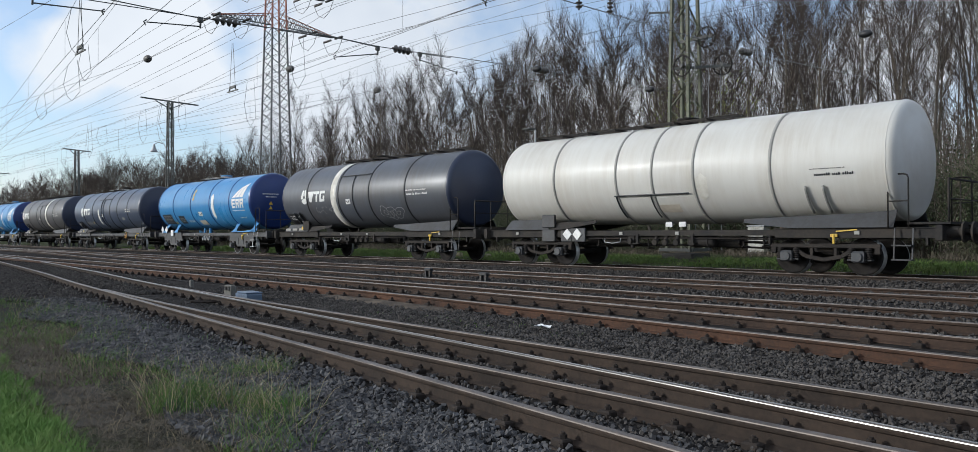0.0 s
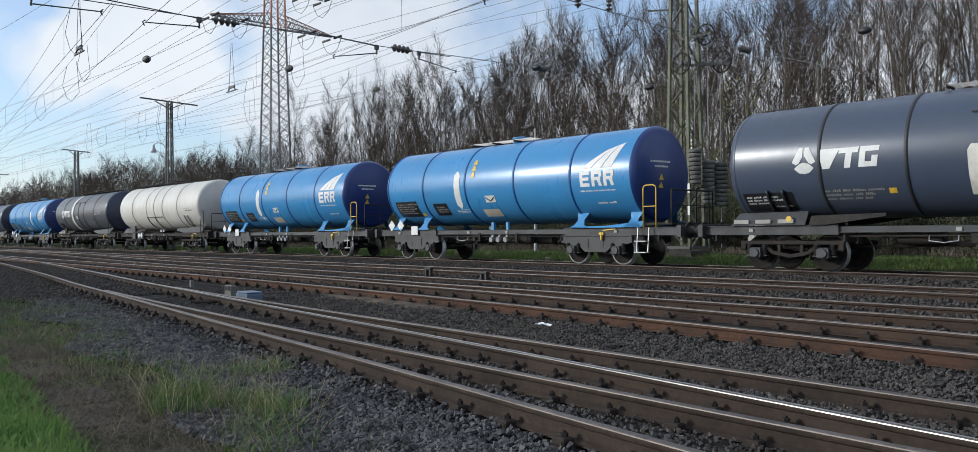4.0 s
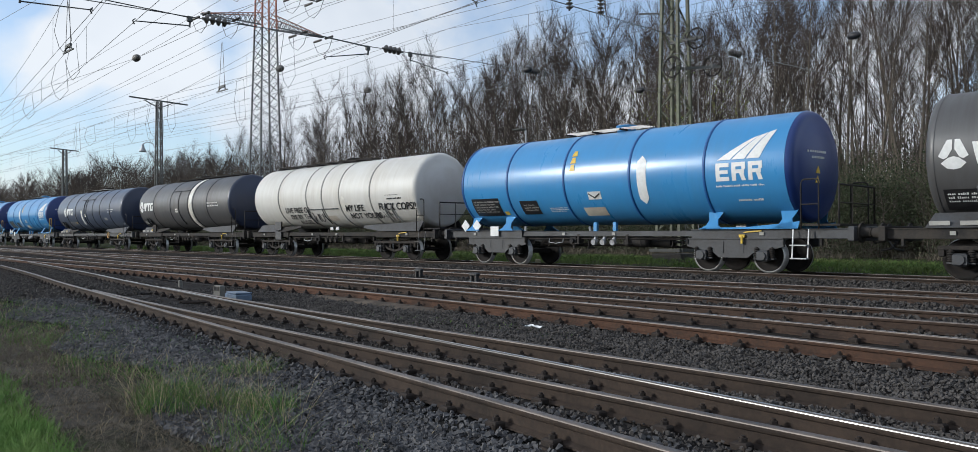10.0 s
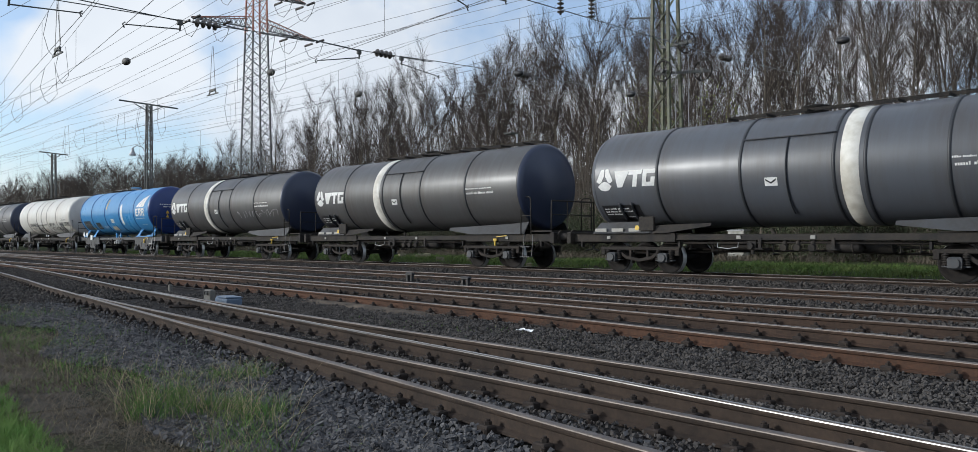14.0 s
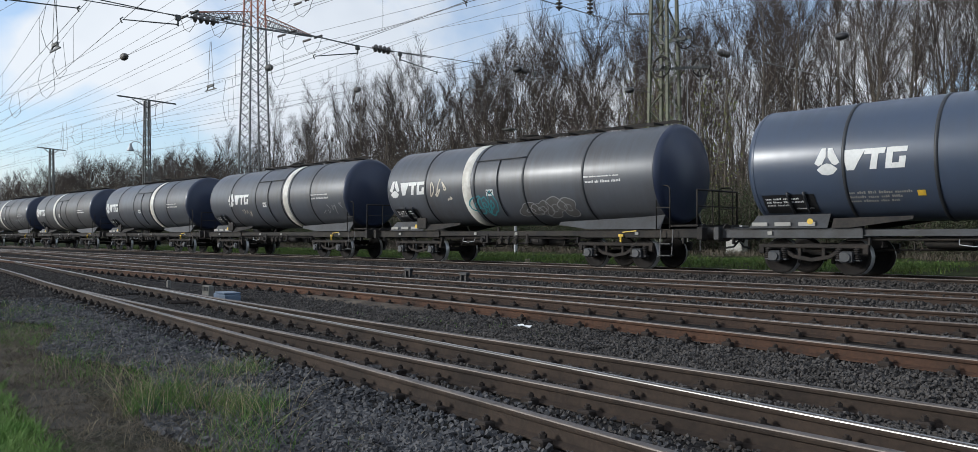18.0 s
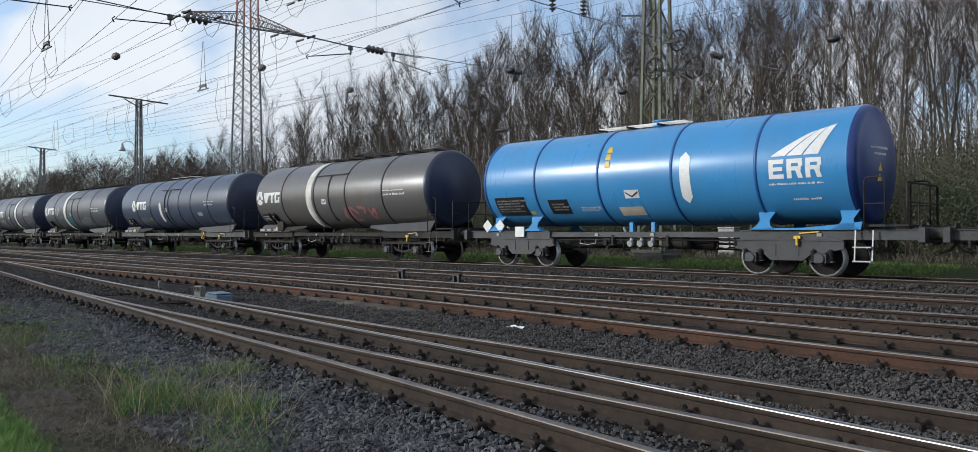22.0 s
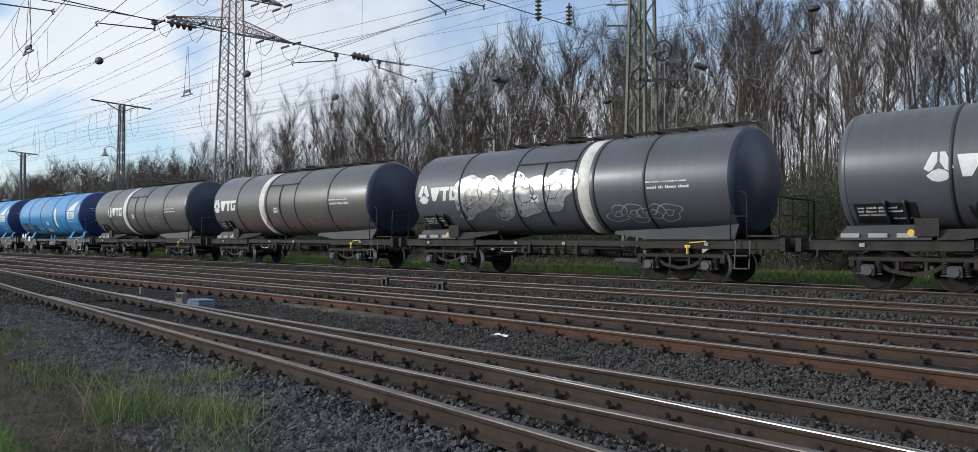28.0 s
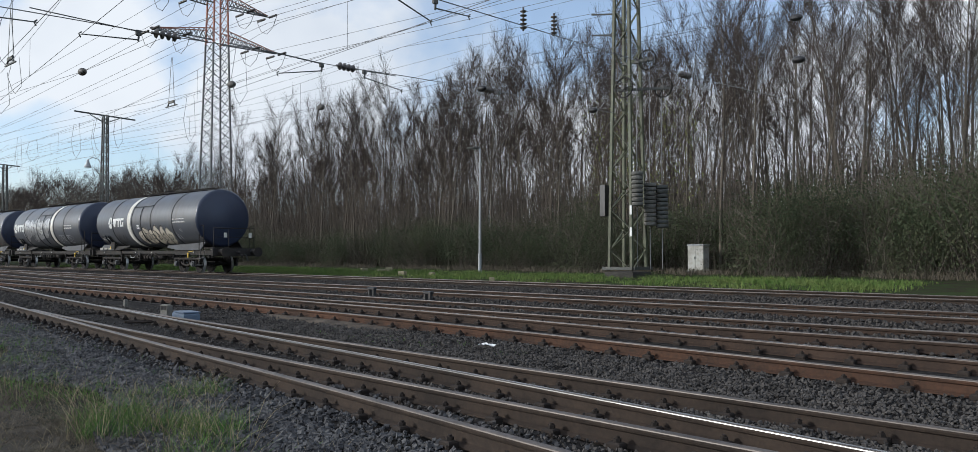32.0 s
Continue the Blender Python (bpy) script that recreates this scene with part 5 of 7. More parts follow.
        part("hand_box", Shape().box((mid + 0.2, -1.15, 1.3), (0.22, 0.05, 0.14)).box((mid + 0.65, -1.15, 1.3), (0.22, 0.05, 0.14)), MAT["galv"], w, "pale small boxes on the frame")
        marks(w, 11.2, -0.2, 1, 1.1, 0.03, MAT["sign_black"], "small dark writing")
        marks(w, 11.3, -0.36, 1, 0.8, 0.07, MAT["sign_black"], "dark inspection mark")
        for dx in (0.0, 0.45):
            part("support_strap", Shape().pipe([on_tank(tank_len - 2.35 + dx, -0.6 - 0.8 * i / 6, 0.05) for i in range(7)], 0.035), MAT["ring_white"], w)
        bx = Shape().box((2.2, -1.16, 1.45), (0.55, 0.08, 0.42), bevel=0.02).box((2.2, -1.16, 0.98), (0.55, 0.06, 0.4), bevel=0.02)
        part("equipment_box", bx, MAT["frame_grey"], w, "grey box on the frame")


# shell left ends along the train, metres, when the train's travel is nought
TRAIN = [(-257.4, "blue"), (-241.6, "grey"), (-225.8, "navy"), (-208.5, "blue"), (-192.8, "grey"), (-177.4, "white"), (-161.6, "blue"), (-146.1, "blue"),
         (-130.6, "navy"), (-113.5, "grey"), (-98.2, "white"), (-82.7, "blue"), (-67.2, "grey"), (-51.9, "grey"), (-36.4, "grey"), (-21.0, "grey"),
         (-5.6, "grey"), (9.7, "navy"), (26.5, "grey"), (42.0, "blue"), (57.3, "blue"), (72.5, "grey"), (88.0, "grey"), (103.3, "grey"), (118.5, "grey")]


def travel(t):
    u = (t - 16) / 16
    return 10.2274 * (t - 16) + 7.6247 * u * u - 0.4888 * u ** 3 - 1.1213 * u ** 4


GREY_RINGS = (2.65, 5.28, 7.62, 10.12)
MID_RINGS = (2.65, 5.2, 7.62, 8.36, 10.12)


def grey(paint, end, mid_band, sign_x, label):
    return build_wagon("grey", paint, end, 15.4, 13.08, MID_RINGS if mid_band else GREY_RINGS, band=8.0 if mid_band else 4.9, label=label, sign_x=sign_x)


PROTO = {
    "blue": lambda: build_wagon("blue", "blue", "blue_end", 15.4, 12.9, (0.42, 2.65, 5.18, 7.72, 10.2), label="bright blue tank wagon with a navy end", plate_x=8.0),
    "blue_yellow": lambda: build_wagon("blue", "blue", "blue_end", 15.4, 12.9, (0.42, 2.65, 5.1, 7.6, 10.15), label="bright blue tank wagon with yellow handrails and a navy end", plate_x=4.5),
    "white": lambda: build_wagon("white", "white", "white", 15.4, 13.4, (2.7, 5.2, 6.5, 7.88, 10.15), label="dirty white tank wagon with grey rings"),
    "white_tagged": lambda: build_wagon("white", "white", "white", 15.4, 13.4, (2.7, 5.2, 6.5, 7.88, 10.15), label="white tank wagon with black sprayed words"),
    "navy": lambda: build_wagon("navy", "navy", "shaded_end", 17.0, 14.5, (2.7, 4.7, 6.7, 8.5, 10.0, 12.0), label="anthracite blue tank wagon with six rings", sign_x=2.0),
    "grey": lambda: grey("grey", "shaded_end", False, 2.1, "dark grey tank wagon with a white band"),
    "grey_left": lambda: grey("grey", "shaded_end", False, 0.5, "dark grey tank wagon with a white band and sprayed tags"),
    "brown": lambda: grey("brown_grey", "shaded_end", False, 0.5, "grimy brown-grey tank wagon with a white band"),
    "brown_right": lambda: grey("pale_grey", "shaded_end", False, 2.4, "grimy brown-grey tank wagon with a white band"),
    "rusty": lambda: grey("rusty_grey", "shaded_end", False, 0.4, "rust-stained brown-grey tank wagon with a white band"),
    "mid": lambda: grey("grey", "shaded_end", True, 0.5, "dark grey tank wagon with a white band past the middle"),
    "mid_brown": lambda: grey("brown_grey", "shaded_end", True, 0.5, "grimy tank wagon with a white band past the middle"),
    "mid_right": lambda: grey("grey", "shaded_end", True, 2.4, "slate grey tank wagon with a white band past the middle"),
}
KIND_AT = {1: "mid_brown", 4: "grey", 6: "blue_yellow", 7: "blue_yellow", 9: "mid_brown", 10: "white_tagged", 12: "brown", 13: "brown", 14: "mid", 15: "mid_right", 16: "grey_left", 18: "rusty", 21: "brown_right", 22: "rusty", 23: "mid", 24: "grey"}
WAGONS, built = [], {}
for i, (s, kind) in enumerate(TRAIN):
    key = KIND_AT.get(i, kind)
    m = Matrix.Translation((s + 0.5, 20.75, rail_z(20.75)))
    if key in built:
        ob = copy_thing(built[key], m)
    else:
        ob = built[key] = PROTO[key]()
        ob.matrix_basis = m
    WAGONS.append((ob, s + 0.5))


def bubble_tag(parent, mat, x, a, w, h, n, seed, thick=0.035, fill=None, label="pale bubble letter"):
    """A row of fat sprayed letters, each a closed wobbly outline with an inner loop, over a filled body where it has one."""
    r = random.Random(seed)
    step = w / n
    for k in range(n):
        cx, cy = x + (k + 0.5) * step, a + h * r.uniform(0.42, 0.58)
        rx, ry = step * r.uniform(0.68, 0.85), h * r.uniform(0.42, 0.55)
        ph = [r.uniform(0, 6.28) for _ in range(3)]

        def rim(t, scale):
            q = 1 + 0.22 * math.sin(2 * t + ph[0]) + 0.16 * math.sin(3 * t + ph[1]) + 0.07 * math.sin(5 * t + ph[2])
            return (cx + rx * scale * q * math.cos(t), cy + ry * scale * q * math.sin(t))
        m = 26
        if fill:
            b = Shape()
            for ring in range(3):
                for i in range(m):
                    t0, t1 = 2 * math.pi * i / m, 2 * math.pi * (i + 1) / m
                    s0, s1 = ring / 3 + 0.001, (ring + 1) / 3
                    b.add([on_tank(*rim(t0, s0), 0.006), on_tank(*rim(t0, s1), 0.006), on_tank(*rim(t1, s1), 0.006), on_tank(*rim(t1, s0), 0.006)], [(0, 1, 2, 3)])
            part("graffiti_fill", b, fill, parent)
        o = Shape()
        for scale in (1.0, 0.38):
            lo = 1 - thick / min(rx, ry) / scale
            vs = []
            for i in range(m):
                t = 2 * math.pi * i / m
                vs += [on_tank(*rim(t, scale), 0.013 + 0.001 * (k % 2)), on_tank(*rim(t, scale * max(0.3, lo)), 0.013 + 0.001 * (k % 2))]
            o.add(vs, [(2 * i, 2 * ((i + 1) % m), 2 * ((i + 1) % m) + 1, 2 * i + 1) for i in range(m)])
        part("graffiti_letter", o, mat, parent, label)


# sprayed words and tags, wagon by wagon
def wagon(i):
    return WAGONS[i][0]


lettering("LIVE FREE OR\n  DIE BY THE\n       RULES.", 0.37, 3.15, -0.78, MAT["sign_black"], wagon(10), "black sprayed words")
lettering("MY LIFE.\n NOT YOURS", 0.40, 8.2, -0.80, MAT["sign_black"], wagon(10), "black sprayed words")
lettering("FUCK COPS!!", 0.42, 10.6, -0.80, MAT["sign_black"], wagon(10), "black sprayed words")
scribble(wagon(10), MAT["sign_black"], 5.3, -1.35, 1.2, 0.5, 3, 0.05, "black sprayed tag", 4)
scribble(wagon(10), MAT["frame_grey"], 10.3, -1.25, 1.1, 0.35, 4, 0.03, "faint grey tag", 5)
bubble_tag(wagon(4), MAT["galv"], 8.3, -1.2, 1.3, 0.55, 3, 11, 0.028)
scribble(wagon(4), MAT["galv"], 3.2, -0.85, 1.6, 0.3, 12, 0.025, "pale sprayed tag", 6)
scribble(wagon(12), MAT["galv"], 8.3, -0.75, 4.0, 0.35, 13, 0.03, "thin pale handwriting", 11)
scribble(wagon(15), MAT["cream"], 3.6, -0.95, 1.0, 0.4, 14, 0.035, "faint tan tag", 4)
scribble(wagon(15), MAT["galv"], 10.9, -0.95, 1.6, 0.5, 15, 0.03, "faint pale tag", 5)
scribble(wagon(16), MAT["cream"], 2.85, -0.5, 1.25, 0.75, 16, 0.05, "pale green sprayed tag", 4)
bubble_tag(wagon(16), MAT["teal"], 5.1, -1.2, 1.1, 0.8, 3, 17, 0.05, None, "teal sprayed letter")
bubble_tag(wagon(16), MAT["galv"], 7.4, -1.4, 2.2, 0.75, 4, 18, 0.03, MAT["pale_grey"])
scribble(wagon(18), MAT["pink"], 7.2, -1.25, 2.3, 0.6, 19, 0.12, "faded red sprayed patches", 4)
scribble(wagon(21), MAT["galv"], 3.0, -0.85, 1.5, 0.35, 20, 0.03, "thin pale tag", 6)
bubble_tag(wagon(21), MAT["galv"], 8.0, -0.95, 1.4, 0.5, 4, 21, 0.025)
for k in range(5):
    scribble(wagon(22), MAT["pink"], 3.0 + k * 1.75, -1.25, 1.3, 0.5, 30 + k, 0.06, "pink sprayed tag", 4)
bubble_tag(wagon(23), MAT["grey"], 2.7, -1.0, 4.7, 1.7, 4, 44, 0.03, MAT["silver"], "thin grey outline of a large silver sprayed letter")
bubble_tag(wagon(23), MAT["galv"], 8.8, -1.25, 2.3, 0.6, 4, 41, 0.03)


bubble_tag(wagon(24), MAT["sign_black"], 5.9, -1.5, 3.9, 1.05, 6, 9, 0.05, MAT["cream"], "fat cream sprayed letter with a black outline")
scribble(wagon(24), MAT["galv"], 10.1, -1.2, 0.9, 0.6, 51, 0.04, "pale sprayed tag", 4)
scribble(wagon(24), MAT["sign_black"], 2.9, -1.4, 1.1, 0.6, 52, 0.06, "black sprayed figure outline", 4)
for y in (-0.6, 0.75):
    part("tail_plate", Shape().box((14.1, y, 1.9), (0.02, 0.16, 0.24)), MAT["band"], wagon(24), "pale tail plate on the end railing")

# hazard diamonds on the frame box of one white wagon
for x in (2.98, 3.40):
    part("hazard_plate", Shape().box((0, 0, 0), (0.27, 0.02, 0.27), bevel=0.004), MAT["sign_white"], wagon(5), "white diamond hazard plate", Matrix.Translation((x, -1.135, 1.02)) @ Matrix.Rotation(math.pi / 4, 4, "Y"))
part("equipment_box", Shape().box((3.2, -1.09, 1.0), (1.0, 0.06, 0.44), bevel=0.015), MAT["frame_grey"], wagon(5), "grey plate box on the frame")

# ---- woodland ----
def stems_to_mesh(name, segs, mat, n_big=5):
    """Tapered limbs from rows of start, end and two radii."""
    vs, fs, o = [], [], 0
    for a, b, r0, r1 in segs:
        n = n_big if r0 > 0.05 else 3
        d = (b - a).normalized()
        u = d.orthogonal().normalized()
        w = d.cross(u)
        for p, r in ((a, r0), (b, r1)):
            for i in range(n):
                t = 2 * math.pi * i / n
                vs.append(tuple(p + (u * math.cos(t) + w * math.sin(t)) * r))
        fs += [(o + i, o + (i + 1) % n, o + n + (i + 1) % n, o + n + i) for i in range(n)]
        o += 2 * n
    me = bpy.data.meshes.new(name)
    me.from_pydata(vs, [], fs)
    me.materials.append(mat)
    me.polygons.foreach_set("use_smooth", [True] * len(fs))
    return me


def grow_tree(seed, height, girth, fork, limbs, spread, bushy, reach=1.0):
    """A bare forest tree: a long leader with steep, upswept limbs, branches and fine twigs."""
    rnd = random.Random(seed)
    big, fine = [], []

    def wander(v, amount, lift):
        return (v + Vector((rnd.uniform(-1, 1), rnd.uniform(-1, 1), rnd.uniform(-0.2, 1.0) * lift)) * amount).normalized()

    def twig(p, v):
        e = p + wander(v, 0.65, 0.5) * rnd.uniform(0.4, 0.95)
        fine.append((p, e, 0.009, 0.006))
        if rnd.random() < 0.55:
            fine.append((e, e + wander(v, 0.5, 0.6) * rnd.uniform(0.25, 0.6), 0.006, 0.003))

    def branch(p, v, length, r):
        for i in range(3):
            v = wander(v, 0.09, 0.7)
            e = p + v * length / 3
            fine.append((p, e, r * (1 - i * 0.27), r * (1 - (i + 1) * 0.27)))
            for _ in range(2 if bushy else 1 + (i > 0)):
                twig(p.lerp(e, rnd.random()), v)
            p = e

    def limb(p, v, length, r):
        steps = 5
        for i in range(steps):
            v = wander(v, 0.05, 0.7)
            e = p + v * length / steps
            r0, r1 = r * (1 - i / (steps + 0.4)), r * (1 - (i + 1) / (steps + 0.4))
            big.append((p, e, r0, r1))
            if i:
                for _ in range(2):
                    branch(p.lerp(e, rnd.random()), wander(v, 0.75, 0.55), length * rnd.uniform(0.22, 0.44), max(0.013, r1 * 0.45))
            p = e
        branch(p, v, length * 0.22, 0.012)

    v = Vector((rnd.uniform(-0.10, 0.10), rnd.uniform(-0.10, 0.10), 1)).normalized()
    p, r = Vector((0, 0, -0.3)), girth
    steps = 10
    for i in range(steps):
        v = (v + Vector((rnd.uniform(-1, 1), rnd.uniform(-1, 1), 0.4)) * 0.04).normalized()
        e = p + v * height / steps
        r1 = girth * (1 - 0.9 * (i + 1) / steps)
        big.append((p, e, r, r1))
        share = (i + 1) / steps
        if share > fork:
            for _ in range(limbs):
                t, s = rnd.uniform(0, 2 * math.pi), spread * rnd.uniform(0.5, 1.1)
                d = Vector((math.cos(t) * s, math.sin(t) * s, 1)).normalized()
                limb(p.lerp(e, rnd.random()), d, height * rnd.uniform(0.17, 0.31) * (1.3 - 0.7 * share) * reach, max(r1 * 0.5, 0.022))
        elif rnd.random() < 0.5:
            t = rnd.uniform(0, 2 * math.pi)
            branch(p.lerp(e, rnd.random()), Vector((math.cos(t), math.sin(t), 0.8)).normalized(), height * 0.09, 0.014)
        p, r = e, r1
    return big, fine


TREES = []
for k, (h, g, fork, limbs, spread, bushy) in enumerate(((18, 0.14, 0.36, 2, 0.75, False), (20, 0.17, 0.44, 3, 0.65, False), (17, 0.11, 0.40, 2, 0.70, True), (19, 0.15, 0.32, 2, 0.80, True),
                                                         (16, 0.10, 0.44, 2, 0.60, True), (21, 0.16, 0.46, 3, 0.70, False), (18, 0.12, 0.48, 3, 0.55, False), (19, 0.13, 0.40, 2, 0.9, False))):
    big, fine = grow_tree(100 + k, h, g, fork, limbs, spread, bushy)
    TREES.append((max(s[1].z for s in big + fine), stems_to_mesh("trunk", big, MAT["trunk"]), stems_to_mesh("crown", fine, MAT["twig"], 3)))
big, fine = grow_tree(140, 11, 0.22, 0.18, 3, 0.95, True, 1.4)
ROUND_TREE = (max(s[1].z for s in big + fine), stems_to_mesh("trunk", big, MAT["trunk"]), stems_to_mesh("crown", fine, MAT["twig"], 3))


def leaf_cloud(name, seed, count, size, centre, radius, mat, low=0.0):
    """Many small leaves in an uneven clump."""
    rng = np.random.RandomState(seed)
    lobes = rng.normal(size=(9, 3)) * np.array(radius) * 0.45 + np.array(centre)
    which = rng.randint(0, 9, count)
    p = lobes[which] + rng.normal(size=(count, 3)) * np.array(radius) * 0.33
    p[:, 2] = np.maximum(p[:, 2], low + rng.rand(count) * 0.2)
    a, b = rng.normal(size=(count, 3)), rng.normal(size=(count, 3))
    a /= np.linalg.norm(a, axis=1)[:, None]
    b -= a * (a * b).sum(1)[:, None]
    b /= np.linalg.norm(b, axis=1)[:, None]
    s = size * rng.uniform(0.6, 1.3, count)[:, None]
    vs = np.stack([p - a * s * 0.55, p + b * s * 0.32, p + a * s * 0.55, p - b * s * 0.32], 1).reshape(-1, 3)
    fs = np.arange(count * 4).reshape(-1, 4)
    me = bpy.data.meshes.new(name)
    me.from_pydata(vs.tolist(), [], fs.tolist())
    me.materials.append(mat)
    return me


def plant_tree(proto, x, y, h, turn, label, buds=None):
    t = thing("tree", label, "tree", "bare woodland trees", Matrix.Translation((x, y, ground_z(x, y))) @ Matrix.Rotation(turn, 4, "Z") @ Matrix.Diagonal((h / proto[0] * 0.97, h / proto[0] * 0.97, h / proto[0], 1)))
    part("trunk", proto[1], None, t)
    part("crown", proto[2], None, t, "fine bare twigs")
    if buds:
        part("leaves", buds, None, t, "fresh yellow-green leaves")
    return t


BUDS = leaf_cloud("leaves", 5, 420, 0.16, (0, 0, 8.5), (1.6, 1.6, 3.8), MAT["bud"])
rnd = random.Random(31)
count = 0
x = 4.0
while x > -235:
    for row in range(5):
        if x < -95 and row > 2:
            continue
        y = 43.5 + row * 5.0 + rnd.uniform(-2.2, 2.2)
        px = x + rnd.uniform(-1.2, 1.2)
        if abs(px + 79) < 2.2 and y < 46:
            continue
        tall = float(np.interp(px, [-240, -160, -128, -108, -90, -80, -64, -50, -40, -25, 5], [14, 14, 14.4, 12.6, 13.2, 16.0, 17.2, 18.3, 18.8, 19.2, 20.2])) * rnd.uniform(0.80, 1.04) * (1 + row * 0.035)
        proto = ROUND_TREE if (px < -95 and rnd.random() < 0.65) else TREES[rnd.randrange(len(TREES))]
        plant_tree(proto, px, y, tall, rnd.uniform(0, 6.28), "tall bare woodland tree behind the tracks" if proto is not ROUND_TREE else "rounded bare tree at the wood's edge",
                   BUDS if (-31 < px < -23 and row == 0) else None)
        count += 1
    x -= 1.75 if x > -62 else 2.0 if x > -90 else 2.8 if x > -125 else 4.5


def sapling_mesh(seed):
    """A thicket of thin young stems with side twigs, some of them leaning."""
    r = random.Random(seed)
    segs = []
    for _ in range(30):
        p = Vector((r.uniform(-2.0, 2.0), r.uniform(-1.4, 1.4), -0.2))
        lean = 0.30 if r.random() < 0.2 else 0.10
        d = Vector((r.uniform(-lean, lean), r.uniform(-lean, lean), 1)).normalized()
        h, rad = 4.0 + 7.5 * r.random() ** 1.4, r.uniform(0.02, 0.05)
        for i in range(5):
            d = (d + Vector((r.uniform(-1, 1), r.uniform(-1, 1), 0.25)) * 0.06).normalized()
            e = p + d * h / 5
            segs.append((p, e, rad * (1 - i * 0.18), rad * (1 - (i + 1) * 0.18)))
            for _ in range(3):
                s = p.lerp(e, r.random())
                v = Vector((r.uniform(-1, 1), r.uniform(-1, 1), r.uniform(0.5, 1.6))).normalized()
                m = s + v * r.uniform(0.3, 0.9)
                segs.append((s, m, 0.010, 0.007))
                segs.append((m, m + (v + Vector((r.uniform(-1, 1), r.uniform(-1, 1), 0.4)) * 0.5).normalized() * 0.4, 0.007, 0.004))
            p = e
    return stems_to_mesh("undergrowth", segs, MAT["sapling"], 4)


def cane_mesh(seed, n, height, reach):
    """Arching bare canes that carry a bush's leaves."""
    r = random.Random(seed)
    segs = []
    for _ in range(n):
        t = r.uniform(0, 6.28)
        p = Vector((r.uniform(-0.6, 0.6) * reach, r.uniform(-0.4, 0.4) * reach, -0.1))
        d = Vector((math.cos(t) * 0.35, math.sin(t) * 0.35, 1)).normalized()
        ln = height * r.uniform(0.5, 1.1)
        for i in range(4):
            d = (d + Vector((math.cos(t), math.sin(t), -0.35 * i)) * 0.16 + Vector((r.uniform(-1, 1), r.uniform(-1, 1), 0)) * 0.08).normalized()
            e = p + d * ln / 4
            segs.append((p, e, 0.016 - 0.003 * i, 0.013 - 0.003 * i))
            for _ in range(3):
                v = Vector((r.uniform(-1, 1), r.uniform(-1, 1), r.uniform(0, 1.2))).normalized()
                segs.append((p.lerp(e, r.random()), p.lerp(e, 0.5) + v * r.uniform(0.2, 0.5), 0.006, 0.003))
            p = e
    return stems_to_mesh("cane", segs, MAT["sapling"], 3)


THICKETS = [sapling_mesh(300 + k) for k in range(5)]
SHRUBS = [leaf_cloud("foliage", 60 + k, 11000, 0.042, (0, 0, 0.85 + 0.15 * k), (1.9, 1.1, 0.75 + 0.15 * k), MAT["ivy"], 0.03) for k in range(4)]
CANES = [cane_mesh(80 + k, 26, 2.6, 1.6) for k in range(3)]
TALL_LEAVES = [leaf_cloud("foliage", 75 + k, 12000, 0.05, (0, 0, 2.9), (1.7, 1.3, 1.7), MAT["new_leaf"], 0.2) for k in range(2)]
TALL_CANES = [cane_mesh(90 + k, 40, 5.6, 1.6) for k in range(2)]
x = 6.0
while x > -200:
    step = 2.5 if x > -75 else 3.6
    for row in range(3):
        y = 42.4 + row * 5.5 + rnd.uniform(-1.2, 1.2)
        px = x + rnd.uniform(-0.9, 0.9)
        if abs(px + 22.3) < 1.6 and y < 43.0:
            y = 43.6
        t = thing("thicket", "thicket of thin bare saplings under the trees", "shrub", "thickets at the wood's edge", Matrix.Translation((px, y + 0.6, ground_z(px, y))) @ Matrix.Rotation(rnd.uniform(0, 6.28), 4, "Z") @ Matrix.Scale(rnd.uniform(0.75, 1.15), 4))
        part("undergrowth", THICKETS[rnd.randrange(5)], None, t)
        if row > 1:
            continue
        k = rnd.randrange(4)
        s = rnd.uniform(0.7, 1.35) * (1.45 if px > -16 else 1.25 if px > -48 else 1.0)
        b = thing("bush", "low dark bramble and ivy bush at the wood's edge", "bush", "bushes at the wood's edge", Matrix.Translation((px + rnd.uniform(-0.6, 0.6), y - (2.2 if row == 0 and abs(px + 22.3) > 3.2 else 0.4), ground_z(px, y) - 0.02)) @ Matrix.Rotation(rnd.uniform(-0.5, 0.5), 4, "Z") @ Matrix.Diagonal((s * 1.15, s, s * (1.45 if px > -85 else 1.1), 1)))
        part("foliage", SHRUBS[k], None, b)
        part("cane", CANES[k % 3], None, b, "thin arching brown canes")
    x -= step
for k, px in enumerate((-14.5, -11.8, -8.6, -5.0, -1.8, -44.5)):
    y, s = 40.6 + rnd.uniform(-0.5, 0.9), rnd.uniform(0.85, 1.15) if px > -20 else 0.75
    b = thing("bush", "tall shrub with small grey-green spring leaves", "bush", "budding shrubs at the wood's edge", Matrix.Translation((px, y, ground_z(px, y) - 0.02)) @ Matrix.Rotation(rnd.uniform(-1, 1), 4, "Z") @ Matrix.Scale(s, 4))
    part("foliage", TALL_LEAVES[k % 2], None, b)
    part("cane", TALL_CANES[k % 2], None, b, "thin arching brown canes")


